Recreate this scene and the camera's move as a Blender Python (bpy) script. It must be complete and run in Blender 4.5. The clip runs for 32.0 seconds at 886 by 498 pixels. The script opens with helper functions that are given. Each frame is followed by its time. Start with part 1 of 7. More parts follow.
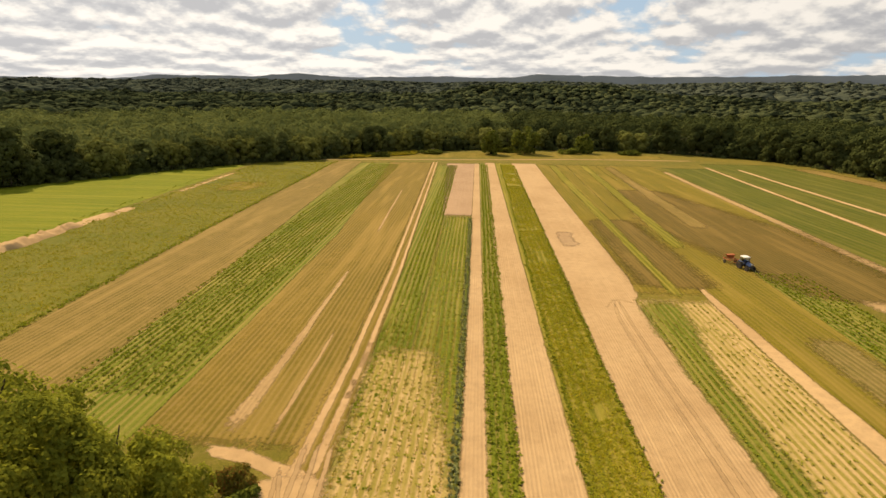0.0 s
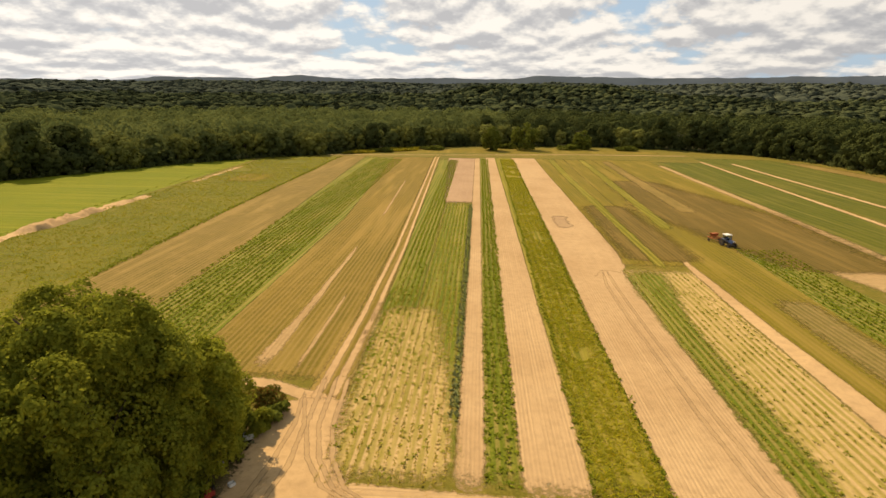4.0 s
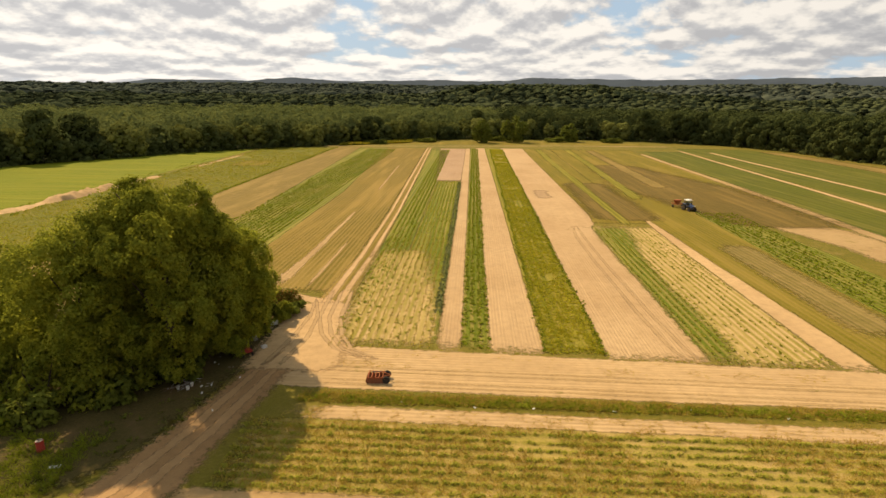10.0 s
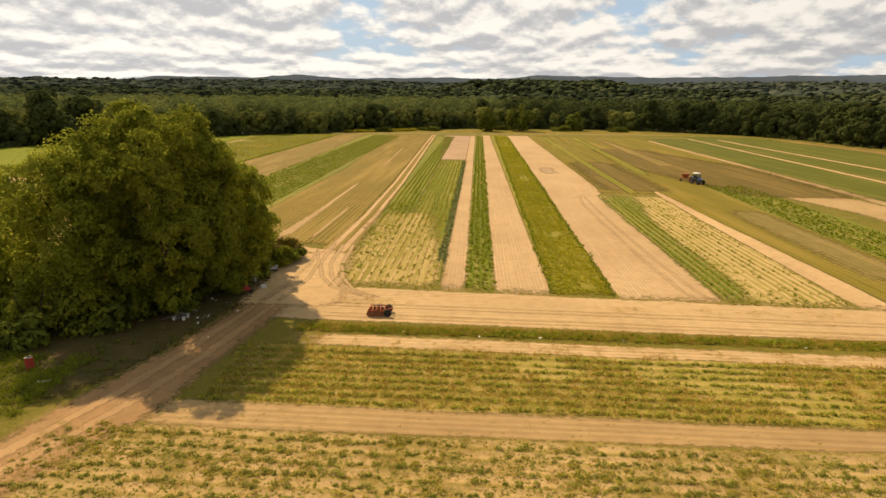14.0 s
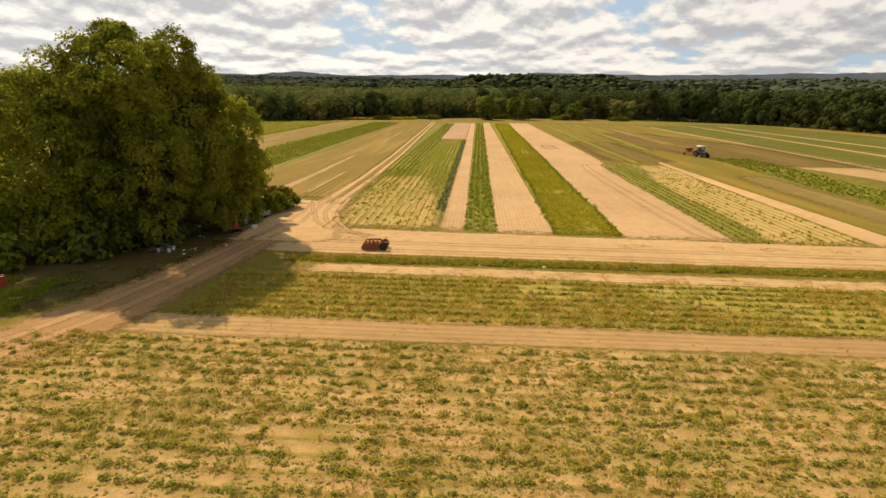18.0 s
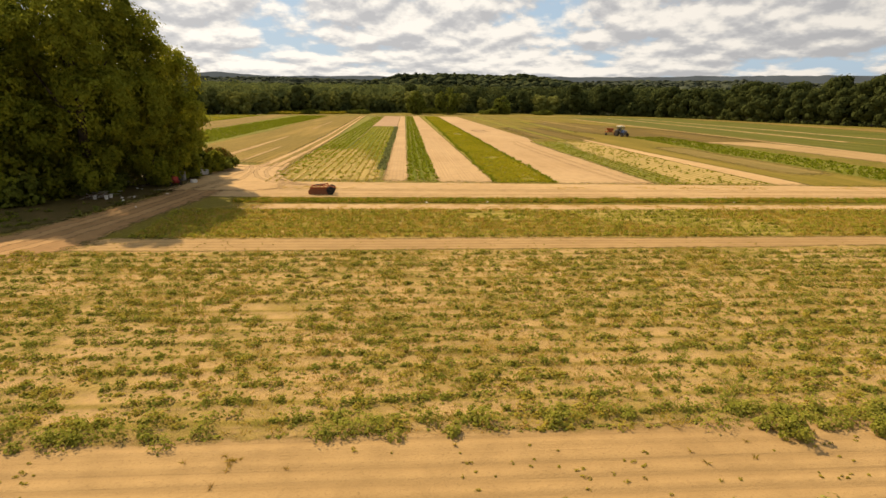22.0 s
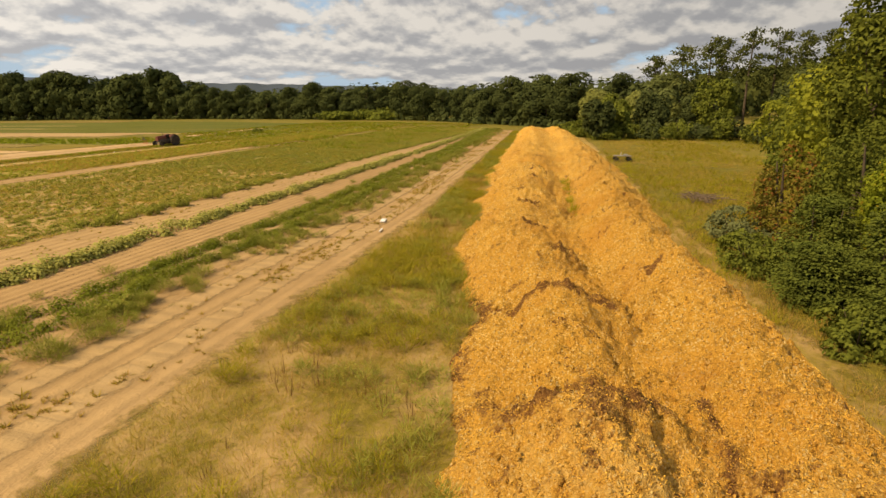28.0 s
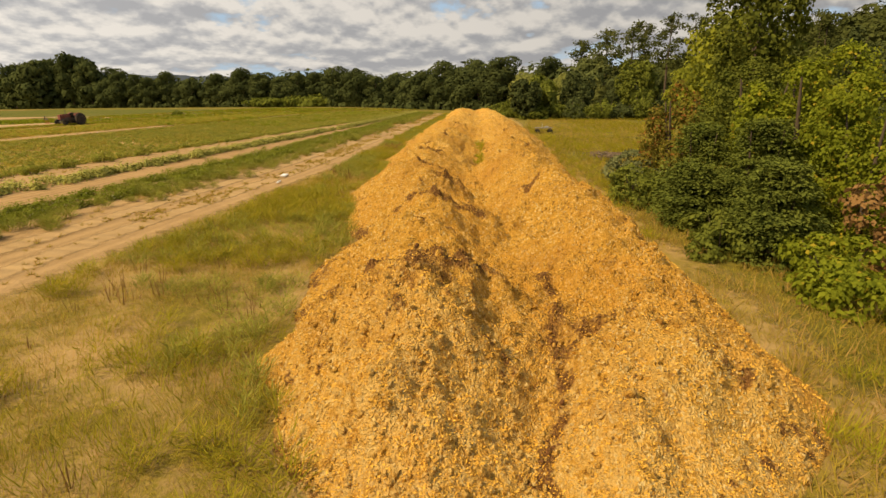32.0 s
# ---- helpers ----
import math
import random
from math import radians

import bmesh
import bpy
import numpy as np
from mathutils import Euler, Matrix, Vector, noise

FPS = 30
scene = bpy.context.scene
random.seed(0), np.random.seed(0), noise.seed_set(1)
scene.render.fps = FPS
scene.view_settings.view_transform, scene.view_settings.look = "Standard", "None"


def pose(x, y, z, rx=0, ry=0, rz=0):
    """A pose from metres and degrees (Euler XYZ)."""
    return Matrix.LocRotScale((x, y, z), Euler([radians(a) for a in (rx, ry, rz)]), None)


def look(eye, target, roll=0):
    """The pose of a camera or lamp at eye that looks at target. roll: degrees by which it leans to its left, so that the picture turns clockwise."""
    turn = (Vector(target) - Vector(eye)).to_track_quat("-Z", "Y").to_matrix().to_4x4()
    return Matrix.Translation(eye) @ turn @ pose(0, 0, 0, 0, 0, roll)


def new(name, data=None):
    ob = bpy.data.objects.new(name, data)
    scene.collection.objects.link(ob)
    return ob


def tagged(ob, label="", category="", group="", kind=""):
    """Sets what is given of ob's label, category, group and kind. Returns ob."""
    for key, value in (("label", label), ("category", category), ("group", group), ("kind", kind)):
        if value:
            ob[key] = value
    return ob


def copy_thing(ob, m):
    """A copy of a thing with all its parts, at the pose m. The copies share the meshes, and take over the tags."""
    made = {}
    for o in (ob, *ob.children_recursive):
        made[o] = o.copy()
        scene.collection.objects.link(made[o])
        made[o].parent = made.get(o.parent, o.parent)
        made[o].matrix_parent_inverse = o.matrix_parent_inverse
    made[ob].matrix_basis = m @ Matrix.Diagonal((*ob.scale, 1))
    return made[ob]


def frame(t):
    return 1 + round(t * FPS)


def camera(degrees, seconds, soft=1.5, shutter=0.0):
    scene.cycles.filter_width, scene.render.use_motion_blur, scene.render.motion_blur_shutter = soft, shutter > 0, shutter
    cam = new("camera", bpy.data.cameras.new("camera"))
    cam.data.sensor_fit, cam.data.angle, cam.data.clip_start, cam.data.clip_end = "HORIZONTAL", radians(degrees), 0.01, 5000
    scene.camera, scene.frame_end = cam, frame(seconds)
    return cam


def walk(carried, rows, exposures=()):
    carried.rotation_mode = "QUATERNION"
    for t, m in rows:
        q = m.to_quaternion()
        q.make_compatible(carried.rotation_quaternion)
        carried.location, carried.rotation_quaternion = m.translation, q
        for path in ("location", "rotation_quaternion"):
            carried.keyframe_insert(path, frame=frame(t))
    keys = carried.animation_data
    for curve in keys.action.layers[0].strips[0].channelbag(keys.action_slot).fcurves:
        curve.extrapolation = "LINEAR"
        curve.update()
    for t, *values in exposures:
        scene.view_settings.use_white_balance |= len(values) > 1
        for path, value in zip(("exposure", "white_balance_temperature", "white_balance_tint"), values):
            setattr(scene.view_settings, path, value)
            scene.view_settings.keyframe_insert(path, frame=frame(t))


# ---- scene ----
cam = camera(77.3, 32.0)
PATH = [
    (0, (-0.155, -7.273, 34.937), (-0.268, -5.357, 34.376), 0.7),
    (0.5, (-0.378, -8.255, 34.701), (-0.482, -6.338, 34.14), 0.7),
    (1, (-0.389, -9.203, 34.396), (-0.492, -7.286, 33.837), 0.6),
    (1.5, (-0.4, -10.17, 34.061), (-0.498, -8.253, 33.501), 0.7),
    (2, (-0.373, -11.345, 33.652), (-0.471, -9.427, 33.092), 0.6),
    (2.5, (-0.274, -12.691, 33.185), (-0.379, -10.775, 32.624), 0.6),
    (3, (0.033, -13.848, 32.815), (-0.08, -11.932, 32.254), 0.5),
    (3.5, (0.168, -15.257, 32.529), (0.052, -13.34, 31.97), 0.6),
    (5.5, (1.138, -22.102, 31.355), (1.014, -20.182, 30.807), 0.5),
    (6, (1.323, -23.824, 31.114), (1.201, -21.905, 30.565), 0.5),
    (6.5, (1.542, -25.512, 30.806), (1.422, -23.592, 30.259), 0.5),
    (7, (1.705, -27.107, 30.449), (1.587, -25.187, 29.903), 0.5),
    (7.5, (1.878, -28.477, 30.034), (1.761, -26.556, 29.488), 0.5),
    (8, (2.039, -29.744, 29.468), (1.924, -27.823, 28.924), 0.5),
    (8.5, (2.228, -30.868, 28.88), (2.12, -28.946, 28.337), 0.5),
    (9, (2.332, -31.691, 28.27), (2.229, -29.769, 27.727), 0.5),
    (9.5, (2.331, -32.313, 27.651), (2.232, -30.391, 27.105), 0.6),
    (10, (2.478, -32.652, 26.888), (2.38, -30.731, 26.342), 0.5),
    (10.5, (2.559, -32.812, 26.185), (2.461, -30.891, 25.636), 0.6),
    (11, (2.623, -32.992, 25.44), (2.525, -31.072, 24.892), 0.5),
    (11.5, (2.575, -33.03, 24.713), (2.466, -31.11, 24.166), 0.5),
    (12, (2.561, -33.0, 23.897), (2.449, -31.081, 23.347), 0.6),
    (12.5, (2.604, -33.053, 22.991), (2.493, -31.134, 22.438), 0.5),
    (13, (2.549, -33.016, 22.066), (2.438, -31.097, 21.513), 0.6),
    (13.5, (2.58, -32.864, 21.103), (2.468, -30.945, 20.551), 0.5),
    (14, (2.625, -32.795, 20.271), (2.511, -30.876, 19.719), 0.6),
    (14.5, (2.624, -32.741, 19.423), (2.512, -30.822, 18.87), 0.6),
    (16.5, (2.697, -32.251, 16.16), (2.578, -30.334, 15.602), 0.6),
    (17, (2.729, -32.146, 15.393), (2.61, -30.229, 14.835), 0.7),
    (17.5, (2.728, -32.092, 14.597), (2.617, -30.175, 14.04), 0.7),
    (18, (2.742, -32.081, 13.844), (2.629, -30.164, 13.286), 0.7),
    (18.5, (2.736, -32.029, 13.13), (2.624, -30.111, 12.573), 0.8),
    (19, (2.684, -31.916, 12.345), (2.578, -29.997, 11.789), 0.8),
    (19.5, (2.562, -31.85, 11.587), (2.485, -29.93, 11.031), 0.7),
    (20, (2.466, -32.02, 10.878), (2.437, -30.099, 10.322), 0.8),
    (20.5, (2.417, -32.41, 10.318), (2.415, -30.488, 9.764), 0.7),
    (21, (2.249, -33.06, 9.838), (2.262, -31.139, 9.284), 0.8),
    (21.5, (2.024, -34.084, 9.451), (2.089, -32.163, 8.899), 0.8),
    (22, (1.461, -35.252, 9.104), (1.594, -33.334, 8.555), 0.8),
    (22.5, (0.592, -36.569, 8.783), (0.819, -34.658, 8.237), 0.8),
    (23, (-0.397, -38.085, 8.536), (-0.058, -36.19, 7.995), 0.8),
    (23.5, (-1.598, -39.609, 8.335), (-1.09, -37.752, 7.796), 0.7),
    (24, (-2.887, -41.041, 8.141), (-2.14, -39.265, 7.607), 0.6),
    (24.5, (-4.226, -42.213, 7.94), (-3.282, -40.532, 7.409), 0.6),
    (26.5, (-9.092, -45.423, 7.251), (-7.545, -44.267, 6.731), 0.6),
    (27, (-9.955, -45.77, 7.007), (-8.261, -44.841, 6.489), 0.5),
    (27.5, (-10.44, -46.026, 6.673), (-8.611, -45.4, 6.158), 0.4),
    (28, (-10.805, -46.294, 6.365), (-8.935, -45.81, 5.847), 0.3),
    (28.5, (-11.108, -46.519, 6.044), (-9.224, -46.092, 5.525), 0.3),
    (29, (-11.224, -46.739, 5.728), (-9.33, -46.363, 5.208), 0.3),
    (29.5, (-11.181, -47.009, 5.443), (-9.278, -46.688, 4.917), 0.3),
    (30, (-11.024, -47.306, 5.161), (-9.115, -47.022, 4.635), 0.3),
    (30.5, (-10.829, -47.543, 4.927), (-8.92, -47.269, 4.397), 0.4),
    (31, (-10.643, -47.793, 4.674), (-8.735, -47.517, 4.14), 0.3),
    (31.5, (-10.516, -48.046, 4.418), (-8.61, -47.768, 3.88), 0.4),
    (32, (-10.408, -48.25, 4.181), (-8.503, -47.964, 3.642), 0.3),
]
walk(cam, [(t, look(eye, target, roll)) for t, eye, target, roll in PATH], [(0, 0.3, 7500, 13), (32, 0.3, 7500, 13)])

# ---- world, sun ----
SUN_TRAVEL = Vector((0.50, -0.59, -0.76)).normalized()      # the way the sunlight goes
sun_data = bpy.data.lights.new("sun", "SUN")
sun_data.energy, sun_data.angle, sun_data.color = 4.8, radians(0.6), (1.0, 0.825, 0.57)
sun = new("sun", sun_data)
sun.matrix_world = look((0, 0, 200), Vector((0, 0, 200)) + SUN_TRAVEL)
world = bpy.data.worlds.new("world")
scene.world = world
world.use_nodes = True
wt = world.node_tree
wt.nodes.clear()


def wnode(kind, **values):
    n = wt.nodes.new(kind)
    for k, v in values.items():
        if isinstance(v, bpy.types.NodeSocket):
            wt.links.new(v, n.inputs[k])
        else:
            n.inputs[k].default_value = v
    return n


def wmath(op, a, b=0.0, clamp=False):
    n = wt.nodes.new("ShaderNodeMath")
    n.operation, n.use_clamp = op, clamp
    for i, v in enumerate((a, b)):
        if isinstance(v, bpy.types.NodeSocket):
            wt.links.new(v, n.inputs[i])
        else:
            n.inputs[i].default_value = v
    return n.outputs[0]


def wramp(value, stops):
    n = wt.nodes.new("ShaderNodeValToRGB")
    while len(n.color_ramp.elements) < len(stops):
        n.color_ramp.elements.new(0.5)
    for e, (p, c) in zip(n.color_ramp.elements, stops):
        e.position, e.color = p, (*c, 1) if len(c) == 3 else c
    wt.links.new(value, n.inputs[0])
    return n.outputs[0]


def wmix(fac, a, b):
    n = wt.nodes.new("ShaderNodeMix")
    n.data_type = "RGBA"
    for i, v in ((0, fac), (6, a), (7, b)):
        if isinstance(v, bpy.types.NodeSocket):
            wt.links.new(v, n.inputs[i])
        else:
            n.inputs[i].default_value = v
    return n.outputs[2]


sky = wt.nodes.new("ShaderNodeTexSky")
sky.sky_type, sky.sun_disc = "NISHITA", False
sky.sun_elevation = math.asin(-SUN_TRAVEL.z)
sky.sun_rotation = math.atan2(-SUN_TRAVEL.x, -SUN_TRAVEL.y)
way = wt.nodes.new("ShaderNodeTexCoord").outputs["Generated"]
axes = wnode("ShaderNodeSeparateXYZ", Vector=way)
rise = wmath("MAXIMUM", axes.outputs[2], 0.0)
around = wmath("MULTIPLY", wmath("ARCTAN2", axes.outputs[0], axes.outputs[1]), 5.2)
above = wmath("MULTIPLY", wmath("LOGARITHM", wmath("ADD", rise, 0.06), math.e), 1.75)


def cloudy(lift):
    """How thick the clouds are, lift above each place; farther clouds lie closer together."""
    at = wt.nodes.new("ShaderNodeCombineXYZ")
    wt.links.new(around, at.inputs[0])
    wt.links.new(wmath("ADD", above, lift), at.inputs[1])
    at.inputs[2].default_value = 4.3
    wide = wnode("ShaderNodeTexNoise", Vector=at.outputs[0], Scale=0.75, Detail=2.0, Roughness=0.5)
    puff = wnode("ShaderNodeTexNoise", Vector=at.outputs[0], Scale=2.6, Detail=8.0, Roughness=0.56)
    cell = wnode("ShaderNodeTexVoronoi", Vector=at.outputs[0], Scale=2.3, Detail=3.0, Roughness=0.5, Lacunarity=2.3)
    cell.feature = "SMOOTH_F1"
    cell.normalize = True
    lump = wmath("SUBTRACT", 1.0, cell.outputs["Distance"])
    return wmath("ADD", wmath("MULTIPLY", wide.outputs[0], 0.34), wmath("ADD", wmath("MULTIPLY", puff.outputs[0], 0.26), wmath("MULTIPLY", lump, 0.44)))


here, over = cloudy(0.0), cloudy(0.13)
mask = wramp(wmath("SUBTRACT", here, wmath("MULTIPLY", rise, 0.06)), [(0.54, (0, 0, 0)), (0.585, (1, 1, 1))])
lit = wmath("ADD", wmath("MULTIPLY", wmath("SUBTRACT", here, over), 9.5), wmath("SUBTRACT", 1.12, wmath("MULTIPLY", here, 1.0)), True)
cloud = wramp(lit, [(0.08, (4.7, 5.1, 5.7)), (0.36, (5.9, 6.3, 6.8)), (0.56, (7.5, 7.8, 8.0)), (0.82, (9.0, 9.2, 9.2))])
clear = wmix(0.8, sky.outputs[0], (3.6, 5.4, 7.6, 1))
sunward = wt.nodes.new("ShaderNodeVectorMath")
sunward.operation = "DOT_PRODUCT"
sunward.inputs[1].default_value = (-0.69, 0.72, 0)
wt.links.new(way, sunward.inputs[0])
bright = wnode("ShaderNodeVectorMath")
bright.operation = "SCALE"
wt.links.new(cloud, bright.inputs[0])
wt.links.new(wmath("ADD", 0.81, wmath("MULTIPLY", sunward.outputs["Value"], 0.25)), bright.inputs["Scale"])
final = wmix(mask, clear, bright.outputs[0])
below = wramp(axes.outputs[2], [(0.0, (0, 0, 0)), (0.012, (1, 1, 1))])
final = wmix(below, (8.2, 8.3, 8.4, 1), final)
back = wnode("ShaderNodeBackground", Color=final, Strength=0.088)
wt.links.new(back.outputs[0], wnode("ShaderNodeOutputWorld").inputs[0])


# ---- materials ----
class Paint:
    """A small writer of node materials."""

    def __init__(self, name):
        self.m = bpy.data.materials.new(name)
        self.m.use_nodes = True
        self.t = self.m.node_tree
        self.t.nodes.clear()
        self.where = self.t.nodes.new("ShaderNodeTexCoord").outputs["Object"]

    def node(self, kind, **values):
        n = self.t.nodes.new(kind)
        for k, v in values.items():
            self.put(n.inputs[k], v)
        return n

    def put(self, socket, v):
        if isinstance(v, bpy.types.NodeSocket):
            self.t.links.new(v, socket)
        elif isinstance(v, tuple) and len(v) == 3 and socket.type == "RGBA":
            socket.default_value = (*v, 1)
        else:
            socket.default_value = v

    def math(self, op, a, b=0.0, clamp=False):
        n = self.t.nodes.new("ShaderNodeMath")
        n.operation, n.use_clamp = op, clamp
        self.put(n.inputs[0], a)
        self.put(n.inputs[1], b)
        return n.outputs[0]

    def noise(self, scale, detail=4.0, rough=0.55, stretch=None):
        v = self.where
        if stretch:
            n = self.t.nodes.new("ShaderNodeMapping")
            n.inputs["Scale"].default_value = stretch
            self.put(n.inputs[0], v)
            v = n.outputs[0]
        return self.node("ShaderNodeTexNoise", Vector=v, Scale=scale, Detail=detail, Roughness=rough).outputs[0]

    def band(self, v, lo, hi):
        n = self.t.nodes.new("ShaderNodeMapRange")
        n.clamp = True
        for i, x in enumerate((v, lo, hi, 0.0, 1.0)):
            self.put(n.inputs[i], x)
        return n.outputs[0]

    def mix(self, fac, a, b, blend="MIX"):
        n = self.t.nodes.new("ShaderNodeMix")
        n.data_type, n.blend_type = "RGBA", blend
        self.put(n.inputs[0], fac)
        self.put(n.inputs[6], a)
        self.put(n.inputs[7], b)
        return n.outputs[2]

    def rows(self, axis, period, shift=0.0):
        """0 to 1 across rows that run along the other axis, slightly wandering."""
        s = self.node("ShaderNodeSeparateXYZ", Vector=self.where).outputs[0 if axis == "x" else 1]
        wob = self.math("MULTIPLY", self.noise(0.08, 2.0), 0.4 * period)
        s = self.math("ADD", self.math("ADD", s, wob), shift)
        return self.math("ADD", self.math("MULTIPLY", self.math("SINE", self.math("MULTIPLY", s, 2 * math.pi / period)), 0.5), 0.5)

    def ragged(self):
        """Cover of a sheet of ground: whole inside, frayed towards its rim."""
        rim = self.node("ShaderNodeAttribute")
        rim.attribute_name = "rim"
        fray = self.math("MULTIPLY", self.math("SUBTRACT", self.noise(1.6, 6, 0.68), 0.5), 1.7)
        return self.math("SUBTRACT", 1.0, self.band(self.math("ADD", rim.outputs["Fac"], fray), 0.3, 0.8))

    def done(self, color, rough=0.9, metal=0.0, bump=None, depth=0.02, through_light=0.0, gloss=0.3, cover=None):
        out = self.t.nodes.new("ShaderNodeOutputMaterial")
        normal = None
        if bump is not None:
            normal = self.node("ShaderNodeBump", Height=bump, Strength=1.0, Distance=depth).outputs[0]
        if through_light:
            a = self.node("ShaderNodeBsdfDiffuse", Color=color)
            b = self.node("ShaderNodeBsdfTranslucent", Color=color)
            if normal:
                self.put(a.inputs["Normal"], normal)
            s = self.node("ShaderNodeMixShader", Fac=through_light)
            self.put(s.inputs[1], a.outputs[0])
            self.put(s.inputs[2], b.outputs[0])
            self.put(out.inputs[0], s.outputs[0])
            return self.m
        b = self.node("ShaderNodeBsdfPrincipled", Roughness=rough, Metallic=metal)
        b.inputs["Specular IOR Level"].default_value = gloss
        self.put(b.inputs["Base Color"], color)
        if cover:
            self.put(b.inputs["Alpha"], cover)
        if normal:
            self.put(b.inputs["Normal"], normal)
        self.put(out.inputs[0], b.outputs[0])
        return self.m


def soil(name, pale, dark, axis=None, period=0.35, strength=0.5, patch=0.0, patch_color=(0.16, 0.15, 0.04), prints=0.0):
    """Bare sandy soil with drill lines, tyre wear and thin weeds."""
    p = Paint(name)
    big, mid, fine = p.noise(0.06, 3), p.noise(0.9, 5, 0.6), p.noise(14.0, 4, 0.65)
    c = p.mix(p.band(big, 0.35, 0.68), pale, dark)
    c = p.mix(p.math("MULTIPLY", p.band(mid, 0.42, 0.75), 0.5), c, tuple(0.66 * v for v in dark))
    c = p.mix(p.math("MULTIPLY", p.band(fine, 0.5, 0.8), 0.35), c, tuple(0.5 * v for v in dark))
    c = p.mix(p.math("MULTIPLY", p.band(p.noise(7.0, 5, 0.72), 0.6, 0.68), 0.4), c, tuple(0.5 * v for v in dark))
    h = p.math("ADD", p.math("MULTIPLY", mid, 0.5), p.math("MULTIPLY", fine, 0.5))
    if axis:
        r = p.rows(axis, period)
        streak = p.noise(1.0, 4, 0.6, (1.6, 0.03, 1) if axis == "x" else (0.03, 1.6, 1))
        r = p.math("MULTIPLY", r, p.band(streak, 0.3, 0.65))
        c = p.mix(p.math("MULTIPLY", r, strength), c, tuple(0.62 * v for v in dark))
        c = p.mix(p.math("MULTIPLY", p.band(streak, 0.5, 0.75), 0.4), c, tuple(min(1, 1.18 * v) for v in pale))
        h = p.math("SUBTRACT", h, p.math("MULTIPLY", r, 0.8))
    if prints:
        dent = p.band(p.math("ADD", p.math("MULTIPLY", p.rows("x", 0.27), p.rows("y", 0.46)), p.math("MULTIPLY", p.math("SUBTRACT", p.noise(5.0, 4, 0.7), 0.5), 1.3)), 0.55, 0.95)
        dent = p.math("MULTIPLY", dent, p.band(p.noise(0.9, 5, 0.65, (0.15, 1.0, 1)), 0.42, 0.58))
        # Dents are darkened as well as sunk, their inner shade put into the colour.
        c = p.mix(p.math("MULTIPLY", dent, prints), c, tuple(0.42 * v for v in dark))
        h = p.math("SUBTRACT", h, p.math("MULTIPLY", dent, 1.2))
    if patch:
        weed = p.band(p.math("ADD", p.math("MULTIPLY", p.noise(0.5, 6, 0.7), 0.8), p.math("MULTIPLY", fine, 0.2)), 0.72 - 0.3 * patch, 0.80 - 0.3 * patch)
        c = p.mix(weed, c, patch_color)
    return p.done(c, 0.95, bump=h, depth=0.05, gloss=0.15, cover=p.ragged())


def sward(name, green, yellow, bare, cover=0.6, axis=None, period=1.0, strength=0.5, depth=0.12, wooded=None):
    """Grass, stubble or a weedy crop seen from above: green, dry and bare patches, with rows."""
    p = Paint(name)
    big, mid, fine = p.noise(0.035, 4, 0.6), p.noise(0.35, 6, 0.65), p.noise(5.0, 5, 0.7)
    c = p.mix(p.band(p.math("ADD", p.math("MULTIPLY", big, 0.6), p.math("MULTIPLY", mid, 0.4)), 0.36, 0.64), green, yellow)
    c = p.mix(p.math("MULTIPLY", p.band(fine, 0.42, 0.7), 0.75), c, tuple(0.45 * v for v in green))
    c = p.mix(p.math("MULTIPLY", p.band(p.noise(1.7, 5, 0.7), 0.52, 0.68), 0.5), c, tuple(0.5 * a + 0.5 * b for a, b in zip(yellow, bare)))
    blade = p.noise(34.0, 4, 0.7)
    c = p.mix(p.math("MULTIPLY", p.band(blade, 0.46, 0.66), 0.55), c, tuple(0.5 * v for v in green))
    h = p.math("ADD", p.math("ADD", p.math("MULTIPLY", fine, 0.5), p.math("MULTIPLY", blade, 0.16)), p.math("MULTIPLY", mid, 0.4))
    gap = p.band(p.math("ADD", p.math("MULTIPLY", mid, 0.5), p.math("ADD", p.math("MULTIPLY", fine, 0.32), p.math("MULTIPLY", blade, 0.18))), cover - 0.08, cover + 0.05)
    if axis:
        r = p.rows(axis, period)
        streak = p.noise(1.0, 4, 0.6, (0.9, 0.02, 1) if axis == "x" else (0.02, 0.9, 1))
        line = p.band(r, 0.4, 0.8)
        gap = p.math("MAXIMUM", p.math("MULTIPLY", gap, p.band(r, 0.0, 0.35)), p.math("MULTIPLY", p.math("MULTIPLY", line, p.band(streak, 0.2, 0.55)), strength))
        c = p.mix(p.math("MULTIPLY", p.band(streak, 0.45, 0.65), 0.5), c, tuple(0.68 * a for a in green))
        c = p.mix(p.math("MULTIPLY", p.band(p.noise(1.0, 3, 0.5, (0.35, 0.012, 1) if axis == "x" else (0.012, 0.35, 1)), 0.5, 0.66), 0.6), c, tuple(0.55 * a + 0.45 * b for a, b in zip(yellow, bare)))
        h = p.math("SUBTRACT", h, p.math("MULTIPLY", r, 0.4))
    soil_tone = p.mix(p.math("MULTIPLY", p.band(fine, 0.42, 0.66), 0.6), bare, tuple(0.6 * v for v in bare))
    soil_tone = p.mix(p.math("MULTIPLY", p.band(blade, 0.5, 0.66), 0.5), soil_tone, tuple(0.5 * v for v in bare))
    c = p.mix(gap, c, soil_tone)
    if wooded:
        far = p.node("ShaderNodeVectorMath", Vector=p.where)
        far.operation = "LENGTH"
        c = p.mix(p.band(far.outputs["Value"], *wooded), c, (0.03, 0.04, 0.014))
    return p.done(c, 0.95, bump=h, depth=depth, gloss=0.1, cover=p.ragged())


